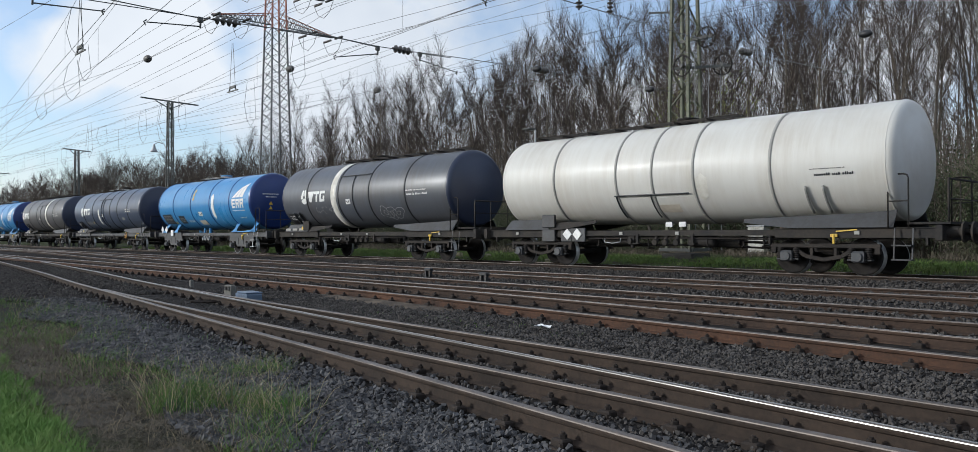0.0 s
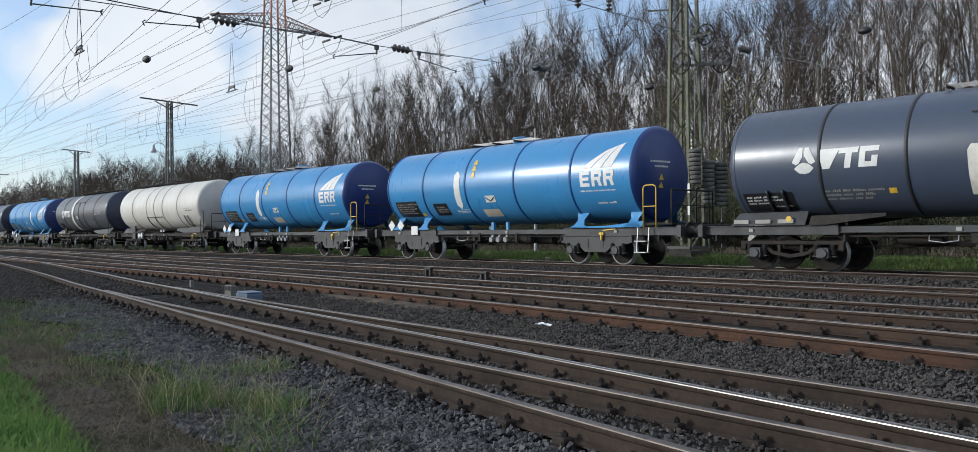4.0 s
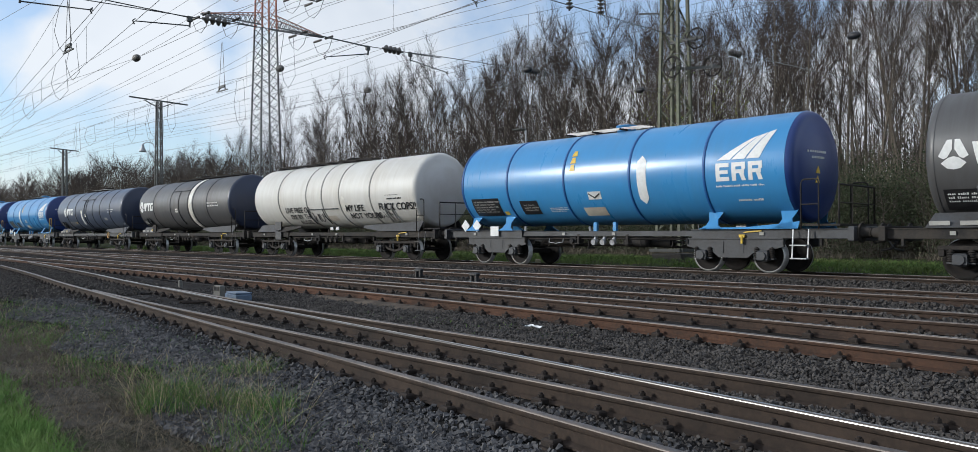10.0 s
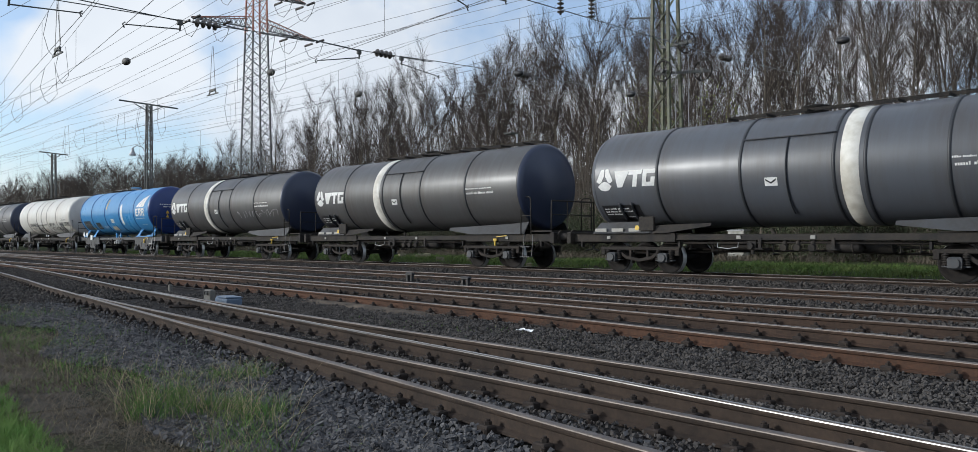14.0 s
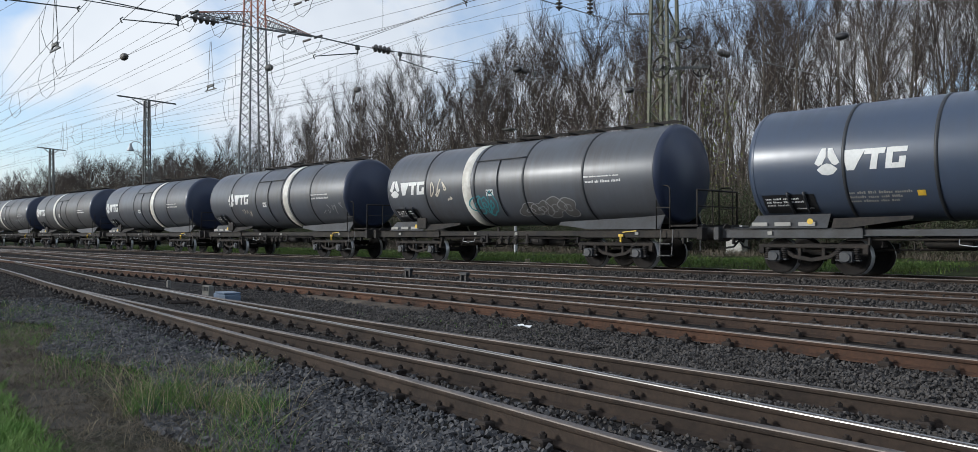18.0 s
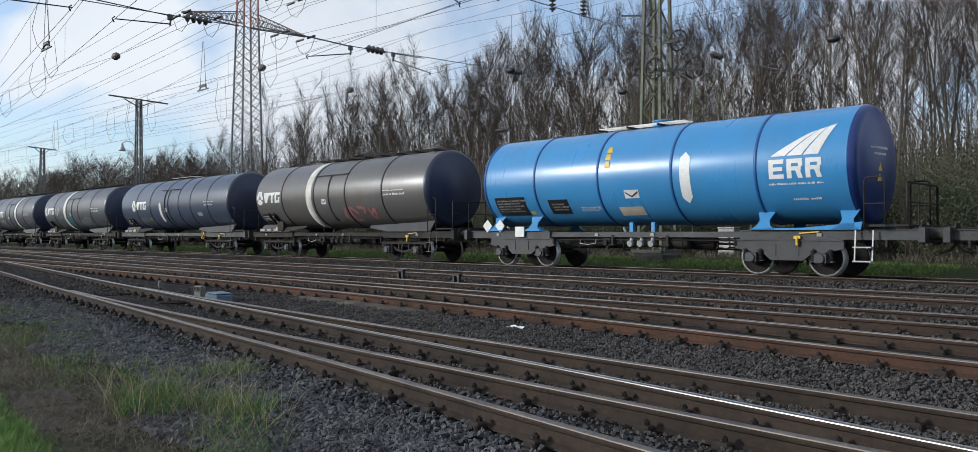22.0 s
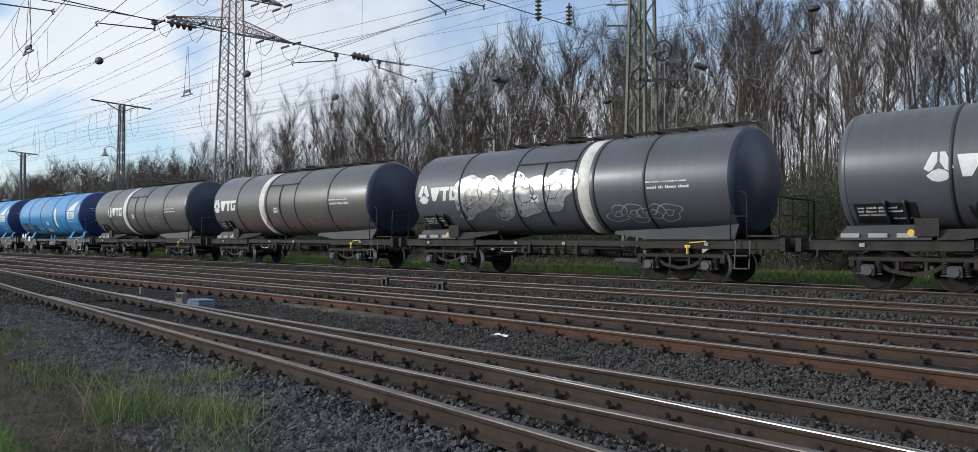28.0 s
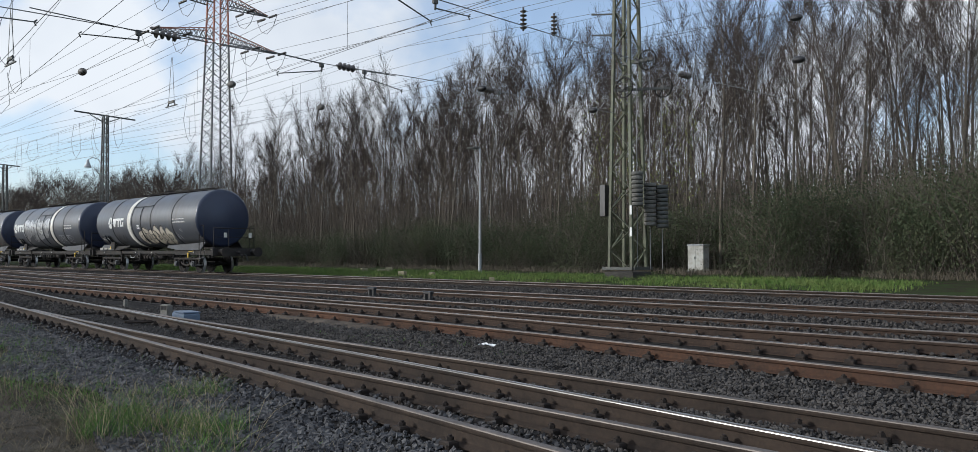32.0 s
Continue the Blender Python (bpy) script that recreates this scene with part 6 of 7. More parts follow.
def build_far_woods():
    """The depth of the wood: countless thin stems, one mass."""
    r = random.Random(77)
    segs = []
    for _ in range(5400):
        x = 14 - 250 * r.random() ** 1.25
        p = Vector((x, r.uniform(63, 86), 0))
        p.z = ground_z(p.x, p.y) - 0.3
        h = (6.5 + 7.0 * r.random() ** 1.8) * float(np.interp(x, [-240, -160, -110, -60, 10], [1.2, 1.2, 1.05, 0.95, 1.0]))
        d, rad = Vector((r.uniform(-0.1, 0.1), r.uniform(-0.1, 0.1), 1)).normalized(), r.uniform(0.03, 0.09)
        for k in range(3):
            d = (d + Vector((r.uniform(-1, 1), r.uniform(-1, 1), 0.2)) * 0.08).normalized()
            e = p + d * h / 3
            segs.append((p, e, rad * (1 - k * 0.25), rad * (1 - (k + 1) * 0.25)))
            for _ in range(4):
                s = p.lerp(e, r.random())
                v = Vector((r.uniform(-1, 1), r.uniform(-1, 1), r.uniform(0.5, 1.6))).normalized()
                segs.append((s, s + v * r.uniform(0.8, 2.2), 0.022, 0.009))
            p = e
    tagged(new("far_woods", stems_to_mesh("far_woods", segs, MAT["twig"], 3)), "dense bare brown woodland in the distance", "woodland", kind="stuff")


build_far_woods()

# ---- masts, pylon and lamps ----
def lattice(parent, base, a0, a1, h, leg, mat, bays, red_from=None, zigzag=False):
    """Four-legged lattice column: each leg a part, each face's bracing a part."""
    def corner(i, z):
        a = a0 + (a1 - a0) * z / h
        sx, sy = ((-1, -1), (1, -1), (1, 1), (-1, 1))[i]
        return (base[0] + sx * a / 2, base[1] + sy * a / 2, base[2] + z)
    mats = [mat, MAT["pylon_red"]]
    cut = red_from or h
    for i in range(4):
        sh = Shape()
        sh.bar(corner(i, 0), corner(i, min(cut, h)), leg, leg, up=(1, 0, 0))
        if red_from:
            sh.bar(corner(i, cut), corner(i, h), leg, leg, 1, up=(1, 0, 0))
        part("leg", sh, mats, parent)
    for i in range(4):
        j = (i + 1) % 4
        z = 0.0
        for k in range(bays):
            z1 = h * (k + 1) / bays
            pick = mats[1] if red_from and z >= red_from else mats[0]
            if zigzag:
                p, q = (i, j) if (k + i) % 2 else (j, i)
                part("brace", Shape().bar(corner(p, z), corner(q, z1), leg * 0.62, leg * 0.2), pick, parent)
            else:
                part("brace", Shape().bar(corner(i, z), corner(j, z1), leg * 0.5, leg * 0.22), pick, parent)
                part("brace", Shape().bar(corner(j, z), corner(i, z1), leg * 0.5, leg * 0.22), pick, parent)
            z = z1


def build_big_mast():
    bx, by = -20.85, 31.9
    gz = ground_z(bx, by)
    m = thing("lattice_mast", "tall green-grey lattice mast with tensioning weights beside the tracks", "mast", at=(bx, by, gz))
    part("foundation", Shape().box((0, 0, 0.06), (1.55, 1.55, 0.4), bevel=0.05), MAT["concrete_dark"], m, "weathered concrete footing")
    lattice(m, (0, 0, 0.33), 1.22, 0.68, 16.0, 0.13, MAT["mast"], 17, zigzag=True)
    part("base_frame", Shape().bar((-0.9, -0.75, 0.42), (0.9, -0.75, 0.42), 0.1, 0.14).bar((0.75, -0.9, 0.42), (0.75, 0.9, 0.42), 0.1, 0.14), MAT["mast_dark"], m)

    def weights(x, y, z0, n, label):
        for k in range(n):
            part("weight", Shape().lathe([(z0 + k * 0.2, 0.01), (z0 + k * 0.2, 0.265), (z0 + k * 0.2 + 0.02, 0.285), (z0 + k * 0.2 + 0.15, 0.285), (z0 + k * 0.2 + 0.17, 0.265), (z0 + k * 0.2 + 0.17, 0.01)], "z", 16, centre=(x, y, 0)), MAT["concrete"] if label == "pale" else MAT["mast_dark"], m, "stacked round tensioning weight")
        part("weight_rope", Shape().rod((x, y, z0 + n * 0.2), (x, y, 9.2), 0.018, n=6).rod((x, y, 0.4), (x, y, z0), 0.02, n=6), MAT["steel"], m)

    weights(0.75, -0.35, 3.3, 8, "pale")
    weights(1.0, 0.35, 2.4, 10, "pale")
    weights(1.4, 0.75, 2.3, 10, "dark")
    part("weight", Shape().box((-0.95, -0.5, 3.6), (0.28, 0.35, 1.5), bevel=0.02), MAT["sign_black"], m, "dark boxed weight stack")
    for x, y, z in ((0.35, -0.75, 8.75), (1.0, 0.2, 10.1), (1.6, 0.6, 8.8)):
        rim = [(x + 0.46 * math.cos(2 * math.pi * i / 24), y, z + 0.46 * math.sin(2 * math.pi * i / 24)) for i in range(25)]
        tw = part("tension_wheel", Shape().pipe(rim, 0.035), MAT["frame"], m, "spoked tensioning wheel")
        for i in range(6):
            part("spoke", Shape().bar((x, y, z), rim[i * 4], 0.035, 0.025, up=(0, 1, 0)), MAT["frame"], tw)
        part("hub", Shape().rod((x, y - 0.12, z), (x, y + 0.12, z), 0.09, n=10), MAT["mast_dark"], tw)
    part("bracket", Shape().bar((-0.4, -0.5, 8.75), (1.9, 0.7, 8.75), 0.1, 0.12), MAT["mast_dark"], m)
    part("bracket", Shape().bar((-0.4, 0.2, 10.1), (1.3, 0.2, 10.1), 0.1, 0.12), MAT["mast_dark"], m)
    for z in (2.1, 3.1):
        part("number_plate", Shape().box((0.62, -0.68, z), (0.11, 0.02, 0.42)), MAT["sign_white"], m, "small white mast plate")
    for z, d in ((11.4, -1), (12.4, -1)):
        part("arm", Shape().bar((-0.3, -0.3, z), (-1.5, -0.7, z + 0.12), 0.07, 0.07), MAT["mast_dark"], m)


build_big_mast()


def build_pylon():
    m = thing("power_pylon", "tall lattice power pylon with a faded red upper part", "pylon", at=(-79.3, 42.5, ground_z(-79, 42.5)))
    lattice(m, (0, 0, 7.5), 2.42, 1.3, 25.0, 0.15, MAT["pylon"], 22, red_from=15.8)
    for sx in (-1, 1):
        for sy in (-1, 1):
            part("foot_leg", Shape().bar((sx * 1.6, sy * 1.6, 0), (sx * 1.21, sy * 1.21, 7.5), 0.18, 0.18, up=(1, 0, 0)).bar((sx * 1.5, sy * 1.5, 1.5), (0, sy * 1.21, 7.3), 0.09, 0.05), MAT["pylon"], m)
    for z, ln in ((23.6, 7.2), (27.6, 6.0)):
        for s in (-1, 1):
            sh = Shape()
            for sx in (-0.7, 0.7):
                sh.bar((sx, s * 0.7, z), (sx * 0.15, s * ln, z + 0.1), 0.11, 0.11, 0)
                sh.bar((sx, s * 0.7, z + 1.3), (sx * 0.15, s * ln, z + 0.15), 0.09, 0.09, 1)
                for k in range(6):
                    a, b = k / 6, (k + 0.5) / 6
                    for q0, q1 in ((a, b), (b, (k + 1) / 6)):
                        def low(q):
                            return (sx * (1 - 0.85 * q), s * (0.7 + (ln - 0.7) * q), z + 0.1 * q)

                        def high(q):
                            return (sx * (1 - 0.85 * q), s * (0.7 + (ln - 0.7) * q), z + 1.3 - 1.15 * q)
                        sh.bar(low(q0), high(q1), 0.05, 0.05, 0)
                        sh.bar(high(q0), low(q1), 0.05, 0.05, 0)
            part("crossarm", sh, [MAT["pylon"], MAT["pylon_red"]], m, "tapering lattice crossarm")
            for q in (0.55, 1.0):
                y = s * ln * q
                for dx in (-1, 1):
                    prof = []
                    for k in range(10):
                        prof += [(dx * (0.4 + k * 0.16), 0.04), (dx * (0.47 + k * 0.16), 0.13), (dx * (0.5 + k * 0.16), 0.04)]
                    part("insulator_string", Shape().lathe(prof, "x", 8, centre=(0, y, z - 0.12)), MAT["insul"], m)
                part("jumper", Shape().pipe([(-2.1, y, z - 0.12), (-1.2, y, z - 1.4), (0, y, z - 1.9), (1.2, y, z - 1.4), (2.1, y, z - 0.12)], 0.03), MAT["wire"], m)


build_pylon()


def build_small_mast(x, y, h, arm, lamp):
    m = thing("catenary_mast", "slim grey lattice mast with a crossarm beside the tracks", "mast", "slim catenary masts", (x, y, ground_z(x, y)))
    lattice(m, (0, 0, 0), 0.50, 0.28, h, 0.08, MAT["mast_dark"], 16)
    part("crossarm", Shape().bar((0, -arm, h + 0.12), (0, arm, h - 0.02), 0.10, 0.09).bar((0, -arm * 0.5, h), (0, 0, h - 0.5), 0.06, 0.06).bar((0, arm * 0.5, h), (0, 0, h - 0.5), 0.06, 0.06), MAT["mast_dark"], m)
    if lamp:
        sh = Shape().pipe([(0, -0.2, 7.3), (0, -0.45, 7.75), (0, -0.85, 7.85), (0, -1.15, 7.65)], 0.03)
        sh.lathe([(7.67, 0.05), (7.58, 0.09), (7.4, 0.12), (7.16, 0.25), (7.12, 0.25), (7.14, 0.01)], "z", 16, centre=(0, -1.15, 0))
        part("bell_lamp", sh, MAT["galv"], m, "grey bell-shaped yard lamp")


build_small_mast(-58.7, 23.0, 10.85, 2.1, True)
build_small_mast(-80.8, 23.0, 9.0, 1.2, False)
build_small_mast(-116.0, 23.2, 9.0, 1.9, False)


def build_lamp_post():
    m = thing("lamp_post", "slim pale steel lamp post on the grass verge", "lamp post", at=(-32.2, 33.8, ground_z(-32.2, 33.8)))
    part("pole", Shape().rod((0, 0, -0.1), (0, 0, 7.2), 0.09, 0.05, n=12), MAT["galv"], m)
    part("collar", Shape().rod((0, 0, 0), (0, 0, 1.1), 0.105, n=12), MAT["galv"], m)
    head = Shape().box((-0.25, -0.28, 7.24), (0.62, 0.55, 0.10), bevel=0.03)
    part("lamp_head", head, MAT["mast_dark"], m, "flat dark lamp head")


build_lamp_post()


def build_cabinet():
    m = thing("street_cabinet", "dirty pale grey cable cabinet on the verge", "cabinet", at=Matrix.Translation((-22.3, 41.3, ground_z(-22.3, 41.3))) @ Matrix.Rotation(radians(-14), 4, "Z"))
    part("body", Shape().box((0, 0, 0.78), (1.15, 0.45, 1.5), bevel=0.02), MAT["cab"], m)
    part("plinth", Shape().box((0, 0, 0.05), (1.2, 0.5, 0.16)), MAT["concrete"], m)
    part("roof", Shape().box((0, 0, 1.57), (1.24, 0.54, 0.09), bevel=0.03), MAT["galv"], m)
    for s in (-1, 1):
        d = part("door", Shape().box((s * 0.28, -0.235, 0.8), (0.54, 0.02, 1.36), bevel=0.006), MAT["cab"], m)
        part("handle", Shape().box((s * 0.05, -0.255, 0.85), (0.03, 0.03, 0.16)), MAT["mast_dark"], d)


build_cabinet()


# ---- overhead line ----
def wire(pts, r, name="overhead_wire", label="thin dark overhead wire above the tracks", group="overhead wires"):
    w = part(name, Shape().pipe(pts, r, 4), MAT["wire"])
    return tagged(w, label, "wire", group)


def barrel_insulator(p, d, n=4, r=0.17):
    axis = "xyz"[[abs(c) for c in d].index(1)]
    prof = [(-n * 0.085 - 0.06, 0.005), (-n * 0.085 - 0.06, r * 0.3)]
    for k in range(n):
        q = (k - n / 2) * 0.17
        prof += [(q, r * 0.28), (q + 0.045, r * 0.9), (q + 0.065, r), (q + 0.08, r), (q + 0.10, r * 0.28)]
    prof += [(n * 0.085 + 0.06, r * 0.3), (n * 0.085 + 0.06, 0.005)]
    ob = part("insulator", Shape().lathe(prof, axis, 14, centre=tuple(p)), MAT["insul"])
    return tagged(ob, "dark ribbed insulator on an overhead wire", "insulator", "overhead insulators")


def pod_insulator(p):
    """Egg-shaped strain insulator with shallow ribs."""
    prof = []
    for i in range(17):
        q = i / 16 * 2 - 1
        prof.append((q * 0.21, 0.012 + 0.115 * math.sqrt(max(0, 1 - q * q)) * (1.0 if i % 2 else 0.88)))
    ob = part("insulator", Shape().lathe(prof, "x", 14, centre=tuple(p)), MAT["pod" if p[1] < 20 else "sign_black"])
    return tagged(ob, "weathered egg-shaped insulator in an overhead wire", "insulator", "egg-shaped insulators")


def catenary(k, low, high):
    """Contact wire, sagging messenger and droppers over one track."""
    xs = [-255, -150, -81, -62, -50, -40, -30, -21, -10, 0, 30, 70]
    wire([(x, contact_y(k, x), low) for x in xs], 0.0075)
    pts = []
    for a, b in zip(SPANS, SPANS[1:]):
        for i in range(12):
            x = a + (b - a) * i / 12
            pts.append((x, contact_y(k, x), hang_z(x, high)))
    pts.append((SPANS[-1], contact_y(k, SPANS[-1]), high))
    wire(pts, 0.006)
    sh = Shape()
    for p in pts[1:-1:3]:
        sh.rod((p[0], p[1], low), p, 0.005, n=4)
    tagged(part("droppers", sh, MAT["wire"]), "thin dropper wires between contact and carrying wire", "wire", kind="stuff")


def hang_z(x, high):
    """Height of a sagging carrying wire."""
    for a, b in zip(SPANS, SPANS[1:]):
        if a <= x < b:
            i = int((x - a) / (b - a) * 12)
            zs = [high - 4 * q * (1 - q) * min(1, abs(b - a) / 55) for q in (i / 12, (i + 1) / 12)]
            return zs[0] + (zs[1] - zs[0]) * ((x - a) / (b - a) * 12 - i)


SPANS = [-255, -200, -150, -110, -81, -58, -21, 25, 70]
# contact wires: offset at the cross-span, drift along the line, height
CONTACTS = [(6.6, -0.127, 6.95), (7.6, -0.122, 6.87), (13.26, -0.09, 6.81), (18.15, 0.0, 7.0), (20.9, 0.0, 6.9)]


def contact_y(k, x):
    return CONTACTS[k][0] + CONTACTS[k][1] * (max(-62.0, min(0.0, x)) + 21)


for k, (_, _, low) in enumerate(CONTACTS):
    catenary(k, low, low + 1.55)
# feeder and return wires higher up
for y, z in ((23.0, 10.75), (24.9, 10.6), (17.8, 9.2)):
    wire([(-255, y, z - 0.3), (-140, y, z - 0.9), (-81, y, z), (-58.7, y, z), (-40, y, z - 0.5), (-20, y, z - 0.2), (5, y, z - 0.6), (60, y, z)], 0.007)
# power lines of the pylon
for y, z in ((35.3, 23.2), (38.5, 23.2), (46.5, 23.2), (49.7, 23.2), (36.5, 27.2), (39.2, 27.2), (45.8, 27.2), (48.5, 27.2)):
    for x1, zz in ((-330, -6), (150, -5)):
        pts = [(-79.3 + (x1 + 79.3) * q, 42.5 + (y - 42.5) * (1 + 0.0 * q), z + zz * 4 * q * (1 - q) * 0.6) for q in [i / 16 for i in range(17)]]
        wire(pts, 0.02, "power_line", "power line that hangs from the pylon", "power lines")


def steady_arm(x, y, z, y1, z1, back=0.0):
    """Hanging clamp with a steady arm that reaches down to the contact wire at y1, z1."""
    a = thing("steady_arm", "steady arm that holds the contact wire", "steady arm", "steady arms", (x, y, z))
    foot = -0.24
    part("clamp", Shape().box((0, 0, -0.06), (0.07, 0.14, 0.16), bevel=0.02).rod((0, 0.02, 0), (0, 0, foot - 0.04), 0.028, n=6), MAT["mast_dark"], a)
    part("arm", Shape().rod((0, 0, foot), (0, y1 - y, z1 - z), 0.02, 0.016, n=6), MAT["mast_dark"], a)
    part("wire_clip", Shape().pipe([(0, y1 - y, z1 - z + 0.06), (0, y1 - y - 0.07, z1 - z), (0, y1 - y - 0.02, z1 - z - 0.09)], 0.018), MAT["mast_dark"], a)
    if back:
        part("tube", Shape().rod((0, 0, -0.02), (0, back, 0.03), 0.016, n=6), MAT["mast_dark"], a)


def cross_span(x, nodes, insulators):
    """Span wire across the tracks with its strain insulators."""
    wire([(x, y, z) for y, z in nodes], 0.014, "cross_span", "cross-span wire over all the tracks", "cross-span wires")
    for y in insulators:
        barrel_insulator((x, y, float(np.interp(y, [n[0] for n in nodes], [n[1] for n in nodes]))), (0, 1, 0), 4, 0.125)


cross_span(-21.0, [(-6, 6.3), (5.8, 7.17), (9.03, 7.26), (10.2, 7.3), (13.1, 7.44), (14.8, 7.40), (16.3, 7.45), (18.0, 7.54), (24, 7.75), (31.2, 7.9)], (9.78, 15.78, 22.4))
steady_arm(-21.0, 9.03, 7.26, 7.62, 6.89, -2.6)
steady_arm(-21.0, 14.8, 7.40, 13.26, 6.83, -1.7)
steady_arm(-21.0, 16.5, 7.46, 18.15, 7.02, 1.35)
steady_arm(-21.0, 5.0, 7.11, 6.6, 6.97)
steady_arm(-21.0, 23.1, 7.72, 20.9, 6.92)
cross_span(-14.5, [(-6, 8.0), (12, 7.75), (26, 7.85), (36, 8.3)], (26.0,))
steady_arm(-14.5, 12.2, 7.75, 13.5, 7.15)
steady_arm(-14.5, 13.6, 7.76, 14.85, 7.58)
wire([(-21, -6, 11.6), (-21, 15, 9.6), (-21, 31.5, 13.5)], 0.02, "cross_span", "cross-span wire over all the tracks", "cross-span wires")
wire([(-21, -6, 12.2), (-21, 15, 10.3), (-21, 31.5, 14.2)], 0.02, "cross_span", "cross-span wire over all the tracks", "cross-span wires")
for y, z in ((24.6, 10.9), (26.6, 11.1)):
    barrel_insulator((-21, y, z), (0, 0, 1), 5, 0.14)
for p in ((-28.0, 10.2, 7.45), (-26.0, 14.5, 7.4), (-27.4, 19.3, 7.4), (-20.0, 21.1, 7.4), (-9.8, 24.6, 7.4), (-10.5, 26.2, 9.2), (-19.0, 26.6, 7.2), (-25.5, 8.2, 9.6)):
    pod_insulator(p)
    wire([(p[0] - 60, p[1] - 2.0, p[2] + 1.2), p, (p[0] + 40, p[1] + 2.0, p[2] + 1.6)], 0.007)
# jumper loops and hangers between wires
jr = random.Random(8)
for x, y, dz in ((-30, 1, 1.2), (-33, 1, 1.4), (-44, 17.8, 1.8), (-47, 17.8, 2.2), (-24, 2, 1.9), (-36, 17.8, 2.2), (-52, 2, 1.2), (-60, 17.8, 2.4), (-41, 1, 1.1), (-26, 0, 1.4), (-50, 17.8, 2.0), (-39, 2, 1.6)):
    if y == 17.8:
        z = float(np.interp(x, [-81, -58.7, -40, -20], [9.2, 9.2, 8.7, 9.0]))
    else:
        y, z = contact_y(y, x), hang_z(x, CONTACTS[y][2] + 1.55)
    w = jr.uniform(0.5, 1.2)
    wire([(x, y, z), (x - 0.15 * w, y - 0.1, z - dz * 0.5), (x, y, z - dz * 0.85), (x + 0.5 * w, y, z - dz), (x + w, y + 0.1, z - dz * 0.8), (x + w * 1.1, y, z - dz * 0.2), (x + w, y, z + 0.01)], 0.009, "jumper_cable", "slack jumper cable that loops between wires", "jumper cables")
for x, y, z in ((-33.0, 9.5, 8.4), (-38, 18.0, 8.6)):
    h = thing("section_insulator", "section insulator hung on two thin wires", "insulator", "section insulators", (x, y, z))
    part("frame", Shape().bar((-0.6, 0, 0), (0.6, 0, 0), 0.05, 0.05).bar((-0.4, 0, 0), (-0.2, 0, 0.25), 0.05, 0.05).bar((0.4, 0, 0), (0.2, 0, 0.25), 0.05, 0.05).bar((-0.3, 0, 0.2), (0.3, 0, 0.2), 0.08, 0.12), MAT["mast_dark"], h)
    part("hanger", Shape().rod((-0.3, 0, 0.2), (-0.05, 0, 2.4), 0.012, n=5).rod((0.3, 0, 0.2), (0.05, 0, 2.4), 0.012, n=5), MAT["wire"], h)


# ---- small things along the tracks ----
def build_point_machine():
    m = thing("point_machine", "pale blue-grey point machine box beside the turnout", "point machine", at=Matrix.Translation((-15.6, 7.75, 0.03)) @ Matrix.Rotation(radians(-8), 4, "Z"))
    part("housing", Shape().box((0, 0, 0.11), (0.72, 0.32, 0.17), bevel=0.03), MAT["box_blue"], m)
    part("lid", Shape().box((0.05, 0, 0.205), (0.6, 0.34, 0.03), bevel=0.01), MAT["box_blue"], m)
    part("motor_cap", Shape().rod((-0.35, 0, 0.12), (-0.44, 0, 0.12), 0.08, n=12), MAT["galv"], m)
    part("throw_rod", Shape().rod((0.1, -0.15, 0.05), (0.1, -1.2, 0.07), 0.025, n=8).rod((0.3, -0.15, 0.05), (0.3, -1.2, 0.07), 0.02, n=8), MAT["fast"], m)
    b = thing("marker_block", "grey lettered concrete marker block beside the points", "marker", at=(-17.0, 8.0, 0.0))
    part("block", Shape().box((0, 0, 0.16), (0.32, 0.12, 0.30), bevel=0.02), MAT["concrete"], b)
    sh = Shape()
    for i in range(4):
        sh.box((-0.11 + i * 0.07, -0.075, 0.24), (0.045, 0.008, 0.09))
    part("lettering", sh, MAT["sign_black"], b, "dark unreadable marks")
    for x, y in ((-20.4, 8.55), (-34.0, 11.9)):
        s = part("marker_stone", Shape().box((0, 0, 0.12), (0.09, 0.08, 0.22), bevel=0.02), MAT["concrete"], at=(x, y, rail_z(y) - 0.2))
        tagged(s, "small white marker stone in the ballast", "marker", "marker stones")


build_point_machine()
VERGE_BLOCKS = [(-39.4, 31.0, 0.4, 0.24), (-36.2, 29.8, 0.5, 0.24), (-37.0, 31.0, 0.4, 0.3), (-31.3, 27.1, 0.4, 0.24), (-29.4, 27.4, 0.4, 0.2), (-22.8, 24.65, 0.3, 0.18)]
for x, y in ((-17.75, 14.25), (-14.95, 13.8)):
    m = thing("point_lever_post", "short dark twin-pronged post between the tracks", "track device", "dwarf posts", (x, y, rail_z(y) - 0.19))
    part("plate", Shape().box((0, 0, 0.04), (0.34, 0.2, 0.08), bevel=0.01), MAT["fast"], m)
    for s in (-0.09, 0.09):
        part("prong", Shape().box((s, 0, 0.2), (0.06, 0.09, 0.24), bevel=0.015), MAT["sign_black"], m)
    part("cap", Shape().box((0, 0, 0.30), (0.28, 0.12, 0.08), bevel=0.02), MAT["sign_black"], m)
